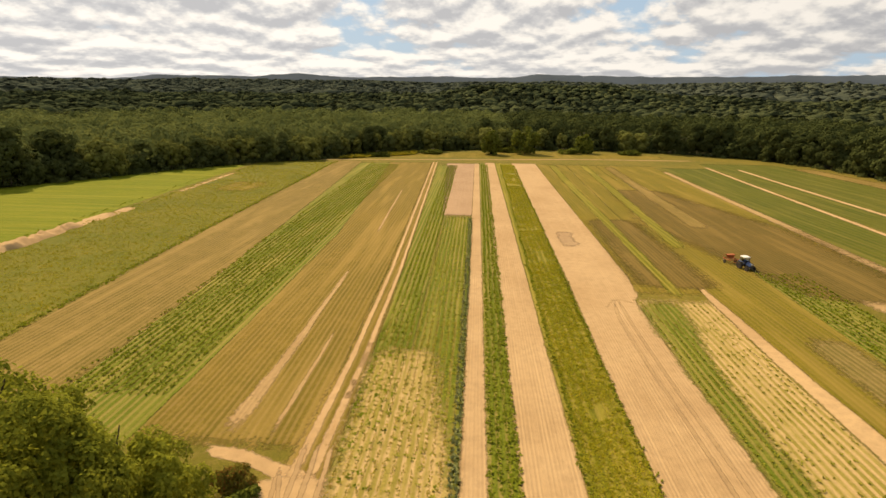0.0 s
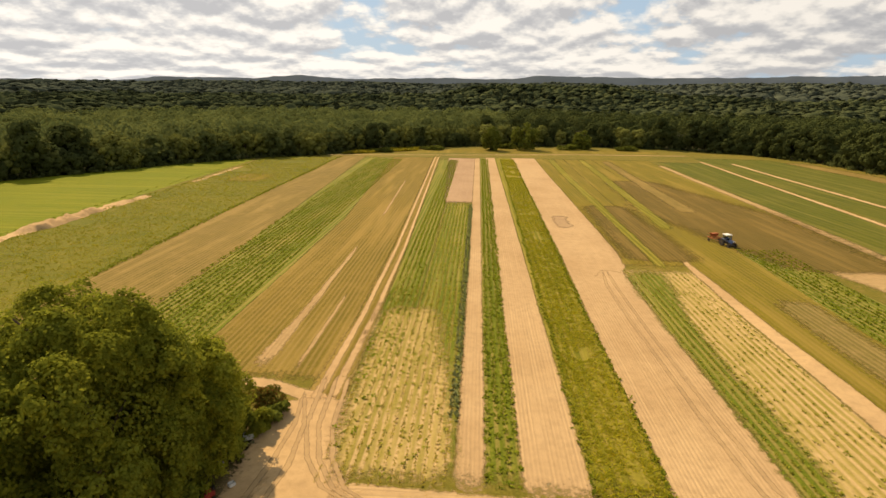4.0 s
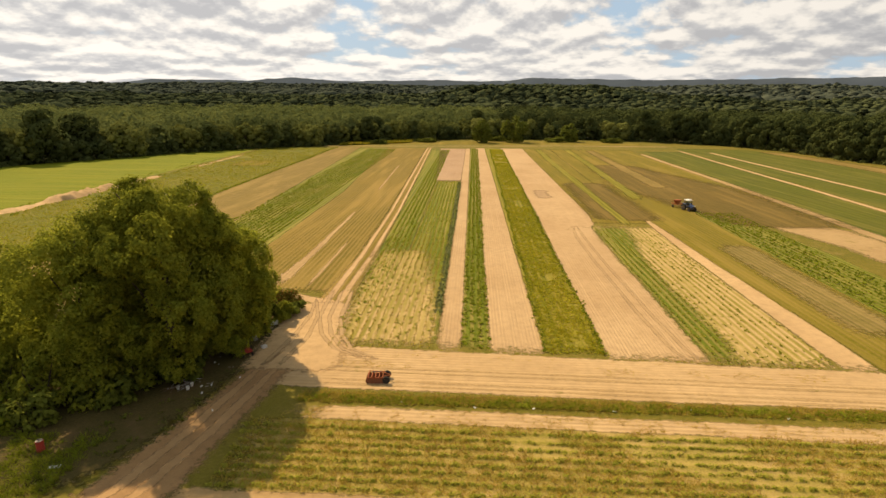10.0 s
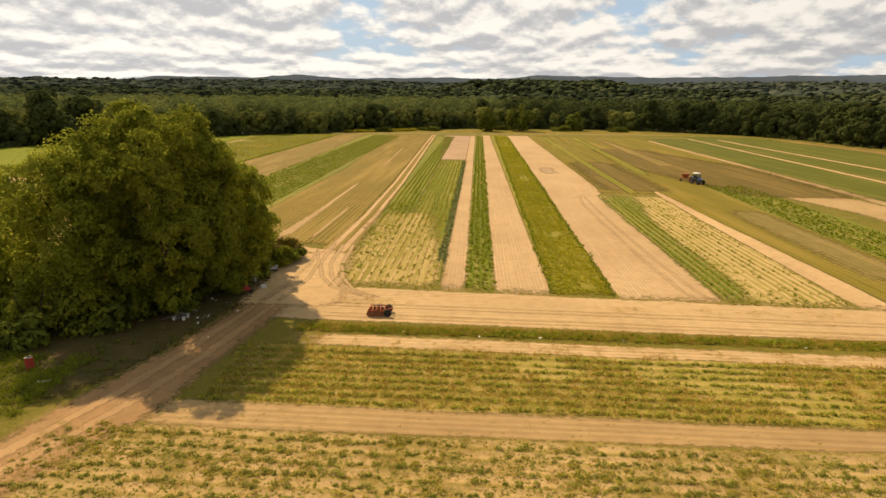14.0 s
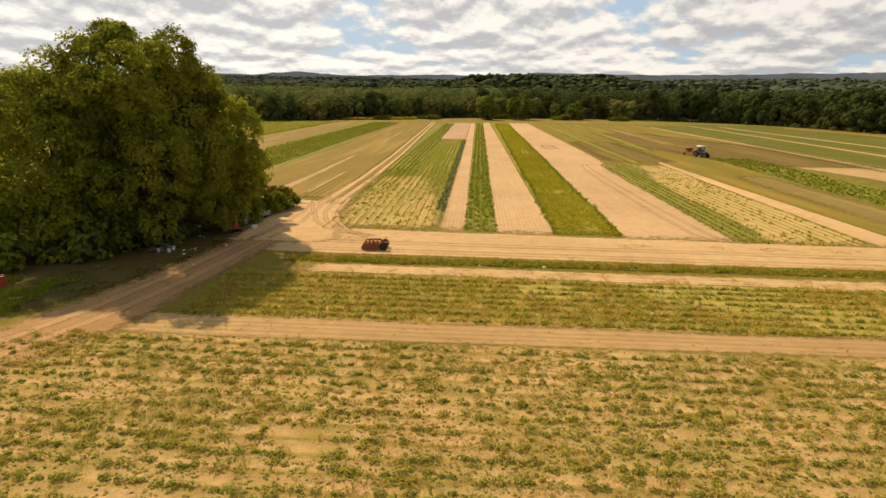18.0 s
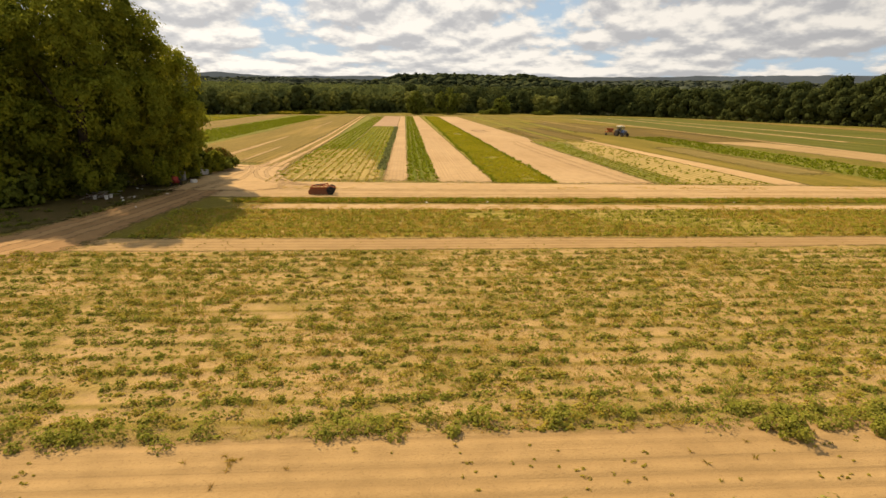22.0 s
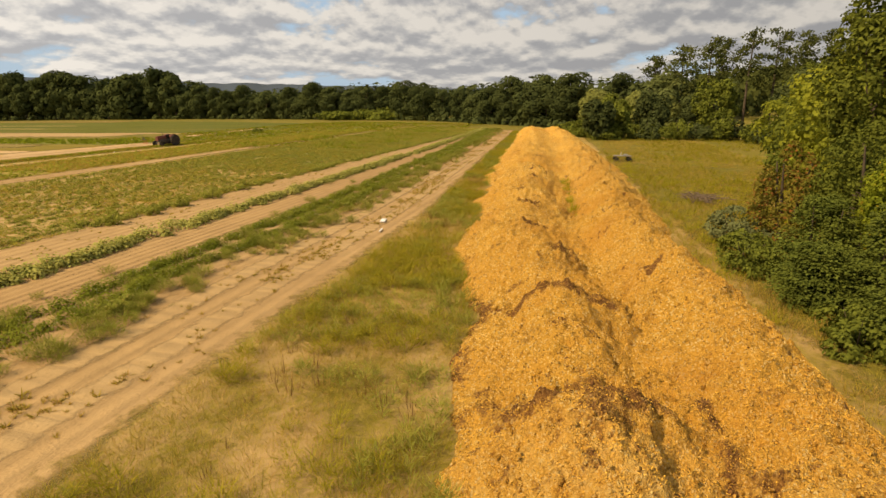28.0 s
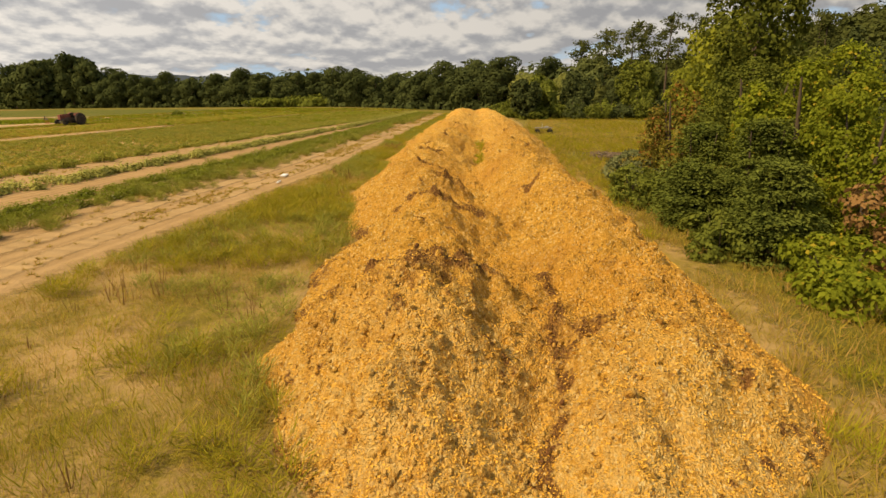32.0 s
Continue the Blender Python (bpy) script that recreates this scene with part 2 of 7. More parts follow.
def leaf(name, deep, light, accent=None, share=0.06, through_light=0.3, scale=0.35, single=0.6, whole=0.38):
    p = Paint(name)
    one = p.node("ShaderNodeNewGeometry").outputs["Random Per Island"]
    each = p.node("ShaderNodeObjectInfo").outputs["Random"]
    c = p.mix(p.band(p.noise(scale, 3), 0.35, 0.65), deep, light)
    c = p.mix(p.math("MULTIPLY", one, single), c, tuple(1.6 * v for v in light))
    c = p.mix(p.math("MULTIPLY", each, whole), c, tuple(0.6 * v for v in deep))
    if accent:
        c = p.mix(p.band(one, 1 - share, 1 - share + 0.01), c, accent)
    return p.done(c, 0.7, through_light=through_light)


def plain(name, color, rough=0.6, metal=0.0, wear=None, scale=6.0, gloss=0.4):
    p = Paint(name)
    n, f = p.noise(scale, 5, 0.65), p.noise(scale * 6, 3)
    c = p.mix(p.band(n, 0.3, 0.75), color, tuple(0.72 * v for v in color))
    if wear:
        c = p.mix(p.band(p.math("ADD", p.math("MULTIPLY", n, 0.7), p.math("MULTIPLY", f, 0.3)), 0.52, 0.62), c, wear)
    return p.done(c, rough, metal, bump=f, depth=0.004, gloss=gloss)


SAND, SAND_D = (0.48, 0.325, 0.168), (0.39, 0.252, 0.122)
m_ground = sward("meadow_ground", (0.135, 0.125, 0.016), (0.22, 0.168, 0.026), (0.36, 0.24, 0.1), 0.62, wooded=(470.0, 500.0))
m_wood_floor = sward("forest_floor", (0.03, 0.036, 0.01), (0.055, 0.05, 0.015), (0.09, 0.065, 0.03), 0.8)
m_sand_y = soil("tilled_sand", SAND, SAND_D, "x", 0.42, 0.35)
m_sand_x = soil("tilled_sand_crosswise", (0.385, 0.245, 0.104), (0.3, 0.185, 0.076), "y", 0.46, 0.7, prints=0.3)
m_pink = soil("fresh_tilled_soil", (0.4, 0.265, 0.155), (0.32, 0.205, 0.115), "x", 0.42, 0.3)
m_track = soil("track_sand", (0.50, 0.335, 0.165), (0.40, 0.258, 0.122), None, patch=0.14)
m_track_x = soil("rutted_track_sand", (0.41, 0.268, 0.118), (0.325, 0.205, 0.086), "y", 0.6, 0.65, patch=0.34, patch_color=(0.22, 0.175, 0.05))
# Tree shade is mixed into the brown of these two dirt colours.
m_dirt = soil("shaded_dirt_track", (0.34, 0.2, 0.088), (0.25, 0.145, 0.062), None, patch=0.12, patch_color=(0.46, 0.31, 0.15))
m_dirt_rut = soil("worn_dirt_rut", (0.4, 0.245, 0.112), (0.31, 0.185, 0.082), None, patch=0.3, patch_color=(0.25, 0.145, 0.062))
m_rut = soil("tyre_rut_sand", (0.41, 0.275, 0.135), (0.33, 0.215, 0.105))
m_headland = soil("headland_sand", (0.5, 0.34, 0.168), (0.41, 0.268, 0.125), "y", 0.55, 0.3, patch=0.16)
m_bright = sward("bright_green_field", (0.14, 0.178, 0.006), (0.2, 0.21, 0.008), (0.24, 0.2, 0.03), 0.95, "y", 3.0, 0.1)
m_rows = sward("weedy_row_ground", (0.25, 0.215, 0.034), (0.37, 0.28, 0.056), (0.5, 0.34, 0.13), 0.56, "y", 1.08, 0.3, 0.14)
m_weedy = sward("weedy_green_field", (0.11, 0.125, 0.012), (0.215, 0.18, 0.021), (0.29, 0.205, 0.06), 0.64)
m_brown = sward("brown_stubble", (0.155, 0.118, 0.022), (0.235, 0.16, 0.038), (0.33, 0.22, 0.08), 0.58, "x", 0.85, 0.5, 0.05)
m_olive = sward("olive_stubble", (0.16, 0.122, 0.016), (0.245, 0.162, 0.028), (0.33, 0.22, 0.076), 0.62, "x", 0.8, 0.42, 0.06)
# Cloud shade over the far stubble is put into this dark brown.
m_cloud_shaded = sward("cloud_shaded_stubble", (0.105, 0.08, 0.014), (0.165, 0.108, 0.022), (0.24, 0.158, 0.05), 0.62, "x", 0.9, 0.4, 0.06)
m_gold = sward("golden_stubble", (0.15, 0.13, 0.010), (0.228, 0.168, 0.016), (0.3, 0.2, 0.062), 0.66, "x", 0.9, 0.32, 0.06)
m_crop = sward("green_crop_ground", (0.115, 0.15, 0.010), (0.172, 0.185, 0.016), (0.32, 0.235, 0.07), 0.74, "x", 0.95, 0.6)
m_green_far = sward("far_green_field", (0.075, 0.1, 0.008), (0.125, 0.128, 0.012), (0.2, 0.15, 0.04), 0.74, "x", 2.2, 0.3)
m_thin = sward("thin_crop_ground", (0.27, 0.225, 0.04), (0.37, 0.275, 0.075), (0.52, 0.355, 0.165), 0.56, "x", 0.93, 0.85, 0.06)
m_strip = sward("weedy_strip", (0.138, 0.144, 0.010), (0.21, 0.182, 0.014), (0.36, 0.27, 0.06), 0.78, "x", 1.2, 0.5)
m_south = sward("south_crop_ground", (0.265, 0.205, 0.042), (0.38, 0.265, 0.076), (0.5, 0.33, 0.145), 0.5, "y", 1.04, 0.25, 0.16)
m_east_green = sward("east_crop_ground", (0.135, 0.142, 0.016), (0.205, 0.178, 0.026), (0.34, 0.235, 0.08), 0.62, "y", 1.04, 0.4, 0.12)
m_verge = sward("verge_grass", (0.18, 0.142, 0.02), (0.3, 0.21, 0.034), (0.47, 0.31, 0.125), 0.53)
m_purple = sward("purple_weed_rows", (0.17, 0.138, 0.03), (0.235, 0.172, 0.048), (0.34, 0.23, 0.09), 0.6, "x", 0.9, 0.4)

m_leaf_big = leaf("big_tree_leaves", (0.13, 0.155, 0.022), (0.29, 0.295, 0.036), None, 0.06, 0.5, 0.3, 0.5)
# Sunlight and haze on the west woods are put into these two tones.
m_leaf_wood = leaf("woodland_leaves", (0.095, 0.118, 0.04), (0.185, 0.205, 0.065), None, 0.06, 0.35, 0.035, 0.2, 0.6)
m_leaf_pale = leaf("pale_woodland_leaves", (0.15, 0.168, 0.045), (0.26, 0.262, 0.07), None, 0.06, 0.35, 0.05, 0.2, 0.5)
m_leaf_pine = leaf("pine_needles", (0.0416, 0.052, 0.0143), (0.0715, 0.078, 0.0208), None, 0.06, 0.15, 0.2)
m_leaf_vine = leaf("vine_leaves", (0.125, 0.155, 0.016), (0.215, 0.235, 0.022), (0.34, 0.27, 0.03), 0.05, 0.42, 0.5)
m_leaf_shrub = leaf("shrub_leaves", (0.078, 0.095, 0.018), (0.145, 0.16, 0.026), None, 0.05, 0.35, 0.6)
m_leaf_crop = leaf("crop_leaves", (0.21, 0.225, 0.028), (0.32, 0.305, 0.044), None, 0.05, 0.35, 0.8)
m_leaf_dark_crop = leaf("dark_crop_leaves", (0.145, 0.178, 0.014), (0.215, 0.235, 0.023), None, 0.05, 0.35, 0.5)
m_leaf_south = leaf("south_crop_leaves", (0.175, 0.192, 0.03), (0.285, 0.28, 0.05), (0.38, 0.33, 0.08), 0.14, 0.38, 0.7)
m_leaf_bushy = leaf("bushy_crop_leaves", (0.32, 0.315, 0.075), (0.46, 0.43, 0.12), (0.14, 0.15, 0.03), 0.12, 0.35, 0.7, 0.4)
m_leaf_bank = leaf("bank_weed_leaves", (0.105, 0.128, 0.016), (0.18, 0.192, 0.026), (0.34, 0.33, 0.15), 0.03, 0.35, 0.5)
m_leaf_cabbage = leaf("cabbage_leaves", (0.17, 0.185, 0.07), (0.24, 0.25, 0.1), None, 0.05, 0.15, 0.5)
m_leaf_yellow = leaf("yellowed_crop_leaves", (0.231, 0.2035, 0.0308), (0.33, 0.264, 0.0462), None, 0.05, 0.3, 0.5)
m_grass = leaf("grass_blades", (0.27, 0.21, 0.03), (0.4, 0.3, 0.05), (0.44, 0.28, 0.09), 0.3, 0.45, 0.4)
m_goldenrod = leaf("goldenrod", (0.2, 0.185, 0.018), (0.29, 0.25, 0.026), (0.42, 0.32, 0.04), 0.12, 0.45, 0.5)
m_weed = leaf("strip_weeds", (0.205, 0.21, 0.016), (0.3, 0.27, 0.022), (0.42, 0.33, 0.025), 0.1, 0.42, 0.08)
# Cloud shade on the east woods is put into this leaf colour.
m_leaf_east = leaf("shade_toned_leaves", (0.046, 0.06, 0.021), (0.094, 0.108, 0.034), None, 0.06, 0.25, 0.05, 0.25, 0.45)
m_leaf_grey = leaf("grey_shrub_leaves", (0.085, 0.095, 0.035), (0.14, 0.15, 0.06), None, 0.05, 0.25, 0.6)
m_leaf_rusty = leaf("olive_reddish_leaves", (0.12, 0.105, 0.02), (0.19, 0.165, 0.028), (0.26, 0.11, 0.03), 0.18, 0.35, 0.6)
m_leaf_juniper = leaf("juniper_sprays", (0.062, 0.08, 0.017), (0.125, 0.145, 0.026), None, 0.05, 0.25, 0.9)
m_leaf_rust = leaf("withered_leaves", (0.17, 0.095, 0.035), (0.26, 0.15, 0.055), None, 0.05, 0.25, 0.6)
m_streak = soil("worn_field_sand", (0.42, 0.285, 0.13), (0.34, 0.22, 0.095), "x", 0.6, 0.4, patch=0.5, patch_color=(0.2, 0.155, 0.04))
m_darker_soil = soil("darker_tilled_soil", (0.38, 0.255, 0.135), (0.31, 0.2, 0.105), "x", 0.42, 0.3)
# The grove's shade is put into this dark ground colour.
m_shade = sward("grove_shade_ground", (0.07, 0.062, 0.016), (0.115, 0.082, 0.028), (0.15, 0.095, 0.045), 0.6)
m_bark = plain("bark", (0.10, 0.075, 0.05), 0.95, 0, (0.05, 0.04, 0.03), 3.0, 0.1)


# ---- geometry helpers ----
def smooth_noise(x, y, seed=0):
    """Value noise on a unit lattice, -1 to 1."""
    def at(i, j):
        v = np.sin(i * 127.1 + j * 311.7 + seed * 74.7) * 43758.5453
        return (v - np.floor(v)) * 2 - 1
    i, j = np.floor(x), np.floor(y)
    u, v = x - i, y - j
    u, v = u * u * (3 - 2 * u), v * v * (3 - 2 * v)
    return (at(i, j) * (1 - u) + at(i + 1, j) * u) * (1 - v) + (at(i, j + 1) * (1 - u) + at(i + 1, j + 1) * u) * v


def rough_noise(x, y, seed=0, octaves=4, gain=0.5):
    out, a = 0.0, 1.0
    for k in range(octaves):
        out = out + a * smooth_noise(x * 2 ** k, y * 2 ** k, seed + 13 * k)
        a *= gain
    return out


def raw_mesh(name, verts, faces_flat, sides, material):
    me = bpy.data.meshes.new(name)
    n = len(faces_flat) // sides
    me.vertices.add(len(verts))
    me.vertices.foreach_set("co", np.asarray(verts, dtype=np.float32).ravel())
    me.loops.add(n * sides)
    me.loops.foreach_set("vertex_index", np.asarray(faces_flat, dtype=np.int32))
    me.polygons.add(n)
    me.polygons.foreach_set("loop_start", np.arange(0, n * sides, sides, dtype=np.int32))
    me.update(calc_edges=True)
    if material:
        me.materials.append(material)
    return me


def hang(name, mesh, parent=None, label=""):
    ob = new(name, mesh)
    ob.parent = parent
    if label:
        ob["label"] = label
    return ob


def part(name, bm, material, parent, label=""):
    me = bpy.data.meshes.new(name)
    bm.to_mesh(me)
    bm.free()
    me.materials.append(material)
    return hang(name, me, parent, label)


def grid_mesh(name, xs, ys, z, material, shade=True):
    """A sheet over the lattice xs, ys; z is an array [len(ys), len(xs)] or a number."""
    X, Y = np.meshgrid(xs, ys)
    Z = np.broadcast_to(z, X.shape)
    v = np.stack([X, Y, Z], -1).reshape(-1, 3)
    nx, ny = len(xs), len(ys)
    a = (np.arange(ny - 1)[:, None] * nx + np.arange(nx - 1)[None, :]).ravel()
    me = raw_mesh(name, v, np.stack([a, a + 1, a + nx + 1, a + nx], -1).ravel(), 4, material)
    if shade:
        me.polygons.foreach_set("use_smooth", np.ones(len(me.polygons), dtype=bool))
    return me


STRIPS = [0]


def strip(name, along, start, end, low, high, material, label, rag=0.25, step=1.5, category="field", seed=None, over=0, soft=0.7):
    """A strip of ground with uneven edges. along: the axis of its length; low, high: its edges, numbers or lists of (place, edge)."""
    seed = seed if seed is not None else len(name) + int(abs(start) * 7 + abs(end) * 3)
    n = max(2, int(abs(end - start) / step) + 1)
    s = np.linspace(start - 0.5, end + 0.5, n)

    def edge(e, k):
        base = np.interp(s, [q[0] for q in e], [q[1] for q in e]) if isinstance(e, (list, tuple)) else np.full(n, float(e))
        return base + 0.42 * rag * rough_noise(s * 0.35, s * 0 + 3.3 * k, seed + k, 4, 0.6)
    lo, hi = edge(low, 1), edge(high, 2)
    end_lo, end_hi = rag * rough_noise(np.arange(6) * 0.9, np.full(6, 0.5), seed + 5), rag * rough_noise(np.arange(6) * 0.9, np.full(6, 1.7), seed + 6)
    wide = np.maximum(hi - lo, 0.05)
    fade = np.minimum(soft, 0.55 * wide)
    lo, hi = lo - 0.45 * fade, hi + 0.45 * fade
    rim_at = np.clip(fade / (wide + 0.9 * fade), 0, 0.45)
    f = np.stack([0 * rim_at, rim_at, 0.35 + 0.3 * rim_at, 0.65 - 0.3 * rim_at, 1 - rim_at, 0 * rim_at + 1], 1)
    f = np.sort(f, axis=1)
    across = lo[:, None] * (1 - f) + hi[:, None] * f
    length = np.repeat(s[:, None], 6, 1)
    length[0] += end_lo
    length[-1] += end_hi
    z = 0.008 + 0.004 * (STRIPS[0] % 3) + 0.012 * over
    STRIPS[0] += 1
    px, py = site(across, length) if along == "y" else site(length, across)
    pts = np.stack([px, py, land(px, py) + z], -1)
    a = (np.arange(n - 1)[:, None] * 6 + np.arange(5)[None, :]).ravel()
    q = np.stack([a, a + 1, a + 7, a + 6], -1)
    if along == "x":
        q = q[:, ::-1]
    me = raw_mesh(name, pts.reshape(-1, 3), q.ravel(), 4, material)
    rim = np.zeros((n, 6), dtype=np.float32)
    rim[:, 0] = rim[:, 5] = rim[0] = rim[-1] = 1
    if n > 14:
        rim[1] = rim[-2] = np.maximum(rim[1], 0.66)
        rim[2] = rim[-3] = np.maximum(rim[2], 0.33)
    me.attributes.new("rim", "FLOAT", "POINT").data.foreach_set("value", rim.ravel())
    return tagged(new(name, me), label, category, kind="structure")


def leaves_mesh(name, base, way, length, width, face, material, rng, droop=0.15, blades=False):
    """One mesh of pointed leaves, or of three-cornered blades. base, way, face: [n, 3]; each leaf turns its broad side to face."""
    way = way / np.maximum(1e-6, np.linalg.norm(way, axis=1, keepdims=True))
    side = np.cross(way, face)
    side /= np.maximum(1e-6, np.linalg.norm(side, axis=1, keepdims=True))
    length, width = length[:, None], width[:, None]
    mid = base + way * length * 0.45
    tip = base + way * length
    tip[:, 2:] -= droop * length
    if blades:
        v = np.stack([base - side * width, base + side * width, tip], 1).reshape(-1, 3)
        return raw_mesh(name, v, np.arange(len(v)), 3, material)
    v = np.stack([base, mid + side * width, tip, mid - side * width], 1).reshape(-1, 3)
    return raw_mesh(name, v, np.arange(len(v)), 4, material)


def plants(name, spots, size, leaves, material, label, category="crop", lean=0.6, seed=1, slim=0.3, stem=0.0, leaf_share=0.85, spread=0.35):
    """Many low plants as one object: each a tuft of leaves. spots: [n, 2 or 3]; size: number or array."""
    rng = np.random.default_rng(seed)
    n = len(spots)
    size = np.broadcast_to(size, n) * rng.uniform(0.65, 1.3, n)
    spots = np.asarray(spots, dtype=float)
    if spots.shape[1] == 2:
        px, py = site(spots[:, 0], spots[:, 1])
        spots = np.stack([px, py, land(px, py) + 0.02], 1)
    k = np.repeat(np.arange(n), leaves)
    a = rng.uniform(0, 2 * np.pi, len(k))
    up = rng.uniform(0.15, 1.2, len(k))
    way = np.stack([np.cos(a) * lean, np.sin(a) * lean, up], 1)
    s = size[k]
    base = spots[k] + np.stack([np.cos(a), np.sin(a), np.zeros(len(k))], 1) * (s * rng.uniform(0, spread, len(k)))[:, None]
    base[:, 2] += stem * s * rng.uniform(0, 1, len(k))
    face = np.stack([rng.normal(0, 0.35, len(k)), rng.normal(0, 0.35, len(k)), np.ones(len(k))], 1)
    long = s * leaf_share * rng.uniform(0.7, 1.3, len(k))
    me = leaves_mesh(name, base, way, long, long * slim * rng.uniform(0.8, 1.2, len(k)), face, material, rng, blades=slim < 0.2)
    return tagged(new(name, me), label, category, kind="stuff")


def clumps(name, spots, wide, high, leaves, leaf_size, material, label, category="crop", seed=1, long=1.3, along="x"):
    """Many compact low plants as one object: each a small mound of leaves, lit on top. wide, high: metres; long: how much longer it is along its row."""
    rng = np.random.default_rng(seed)
    n = len(spots)
    spots = np.asarray(spots, dtype=float)
    if spots.shape[1] == 2:
        px, py = site(spots[:, 0], spots[:, 1])
        spots = np.stack([px, py, land(px, py) + 0.015], 1)
    grow = rng.uniform(0.55, 1.25, n)
    k = np.repeat(np.arange(n), leaves)
    d = rng.normal(size=(len(k), 3))
    d[:, 2] = np.abs(d[:, 2]) * 1.1 + 0.1
    d /= np.linalg.norm(d, axis=1, keepdims=True)
    r = rng.uniform(0.55, 1.05, len(k)) * grow[k]
    stretch = rng.uniform(0.8, long * 1.25, n)[k]
    sx, sy = (stretch, 1.0) if along == "x" else (1.0, stretch)
    lump = 1 + 0.3 * np.sin(d[:, 0] * 4 + 1.7 * k) * np.sin(d[:, 1] * 4 + 2.3 * k)
    base = spots[k] + np.stack([d[:, 0] * wide * r * sx * lump, d[:, 1] * wide * r * sy * lump, d[:, 2] * high * r], 1)
    face = d * np.array([0.7, 0.7, 1.0]) + np.array([0, 0, 0.35]) + rng.normal(0, 0.28, d.shape)
    way = rng.normal(size=d.shape)
    way -= np.sum(way * face, axis=1, keepdims=True) * face / np.sum(face * face, axis=1, keepdims=True)
    size = leaf_size * rng.uniform(0.65, 1.35, len(k))
    way /= np.maximum(1e-6, np.linalg.norm(way, axis=1, keepdims=True))
    me = leaves_mesh(name, base - 0.4 * size[:, None] * way, way, size, size * 0.42, face, material, rng, 0.12)
    return tagged(new(name, me), label, category, kind="stuff")


def tube(points, radii, sides=7):
    """Vertices and quads of a tapered tube along points."""
    vs, fs = [], []
    for i, (p, r) in enumerate(zip(points, radii)):
        d = (Vector(points[min(i + 1, len(points) - 1)]) - Vector(points[max(i - 1, 0)])).normalized()
        a = d.orthogonal().normalized()
        b = d.cross(a)
        vs += [Vector(p) + r * (math.cos(t) * a + math.sin(t) * b) for t in (2 * math.pi * k / sides for k in range(sides))]
    for i in range(len(points) - 1):
        fs += [(i * sides + k, i * sides + (k + 1) % sides, (i + 1) * sides + (k + 1) % sides, (i + 1) * sides + k) for k in range(sides)]
    return vs, fs


def trunk_mesh(name, height, radius, spread, seed, limbs=6, fork=0.3):
    r = random.Random(seed)
    vs, fs = [], []

    def add(points, radii, sides):
        v, f = tube(points, radii, sides)
        n = len(vs)
        vs.extend(v)
        fs.extend(tuple(n + i for i in q) for q in f)
    bend = [(r.uniform(-0.3, 0.3) * i / 4, r.uniform(-0.3, 0.3) * i / 4, height * 0.72 * i / 5 - (0.2 if i == 0 else 0)) for i in range(6)]
    add(bend, [radius * (1.35 if i == 0 else 1 - 0.16 * i) for i in range(6)], 8)
    for k in range(limbs):
        z = height * (fork + 0.5 * k / limbs)
        a = 2.4 * k + r.uniform(-0.5, 0.5)
        out = spread * r.uniform(0.3, 0.5)
        p0 = Vector((0, 0, z))
        p2 = Vector((math.cos(a) * out, math.sin(a) * out, z + height * r.uniform(0.12, 0.26)))
        p1 = p0.lerp(p2, 0.5) + Vector((0, 0, -0.04 * height))
        add([p0, p1, p2], [radius * 0.45, radius * 0.3, radius * 0.1], 5)
    return raw_mesh(name, [tuple(v) for v in vs], [i for q in fs for i in q], 4, m_bark)


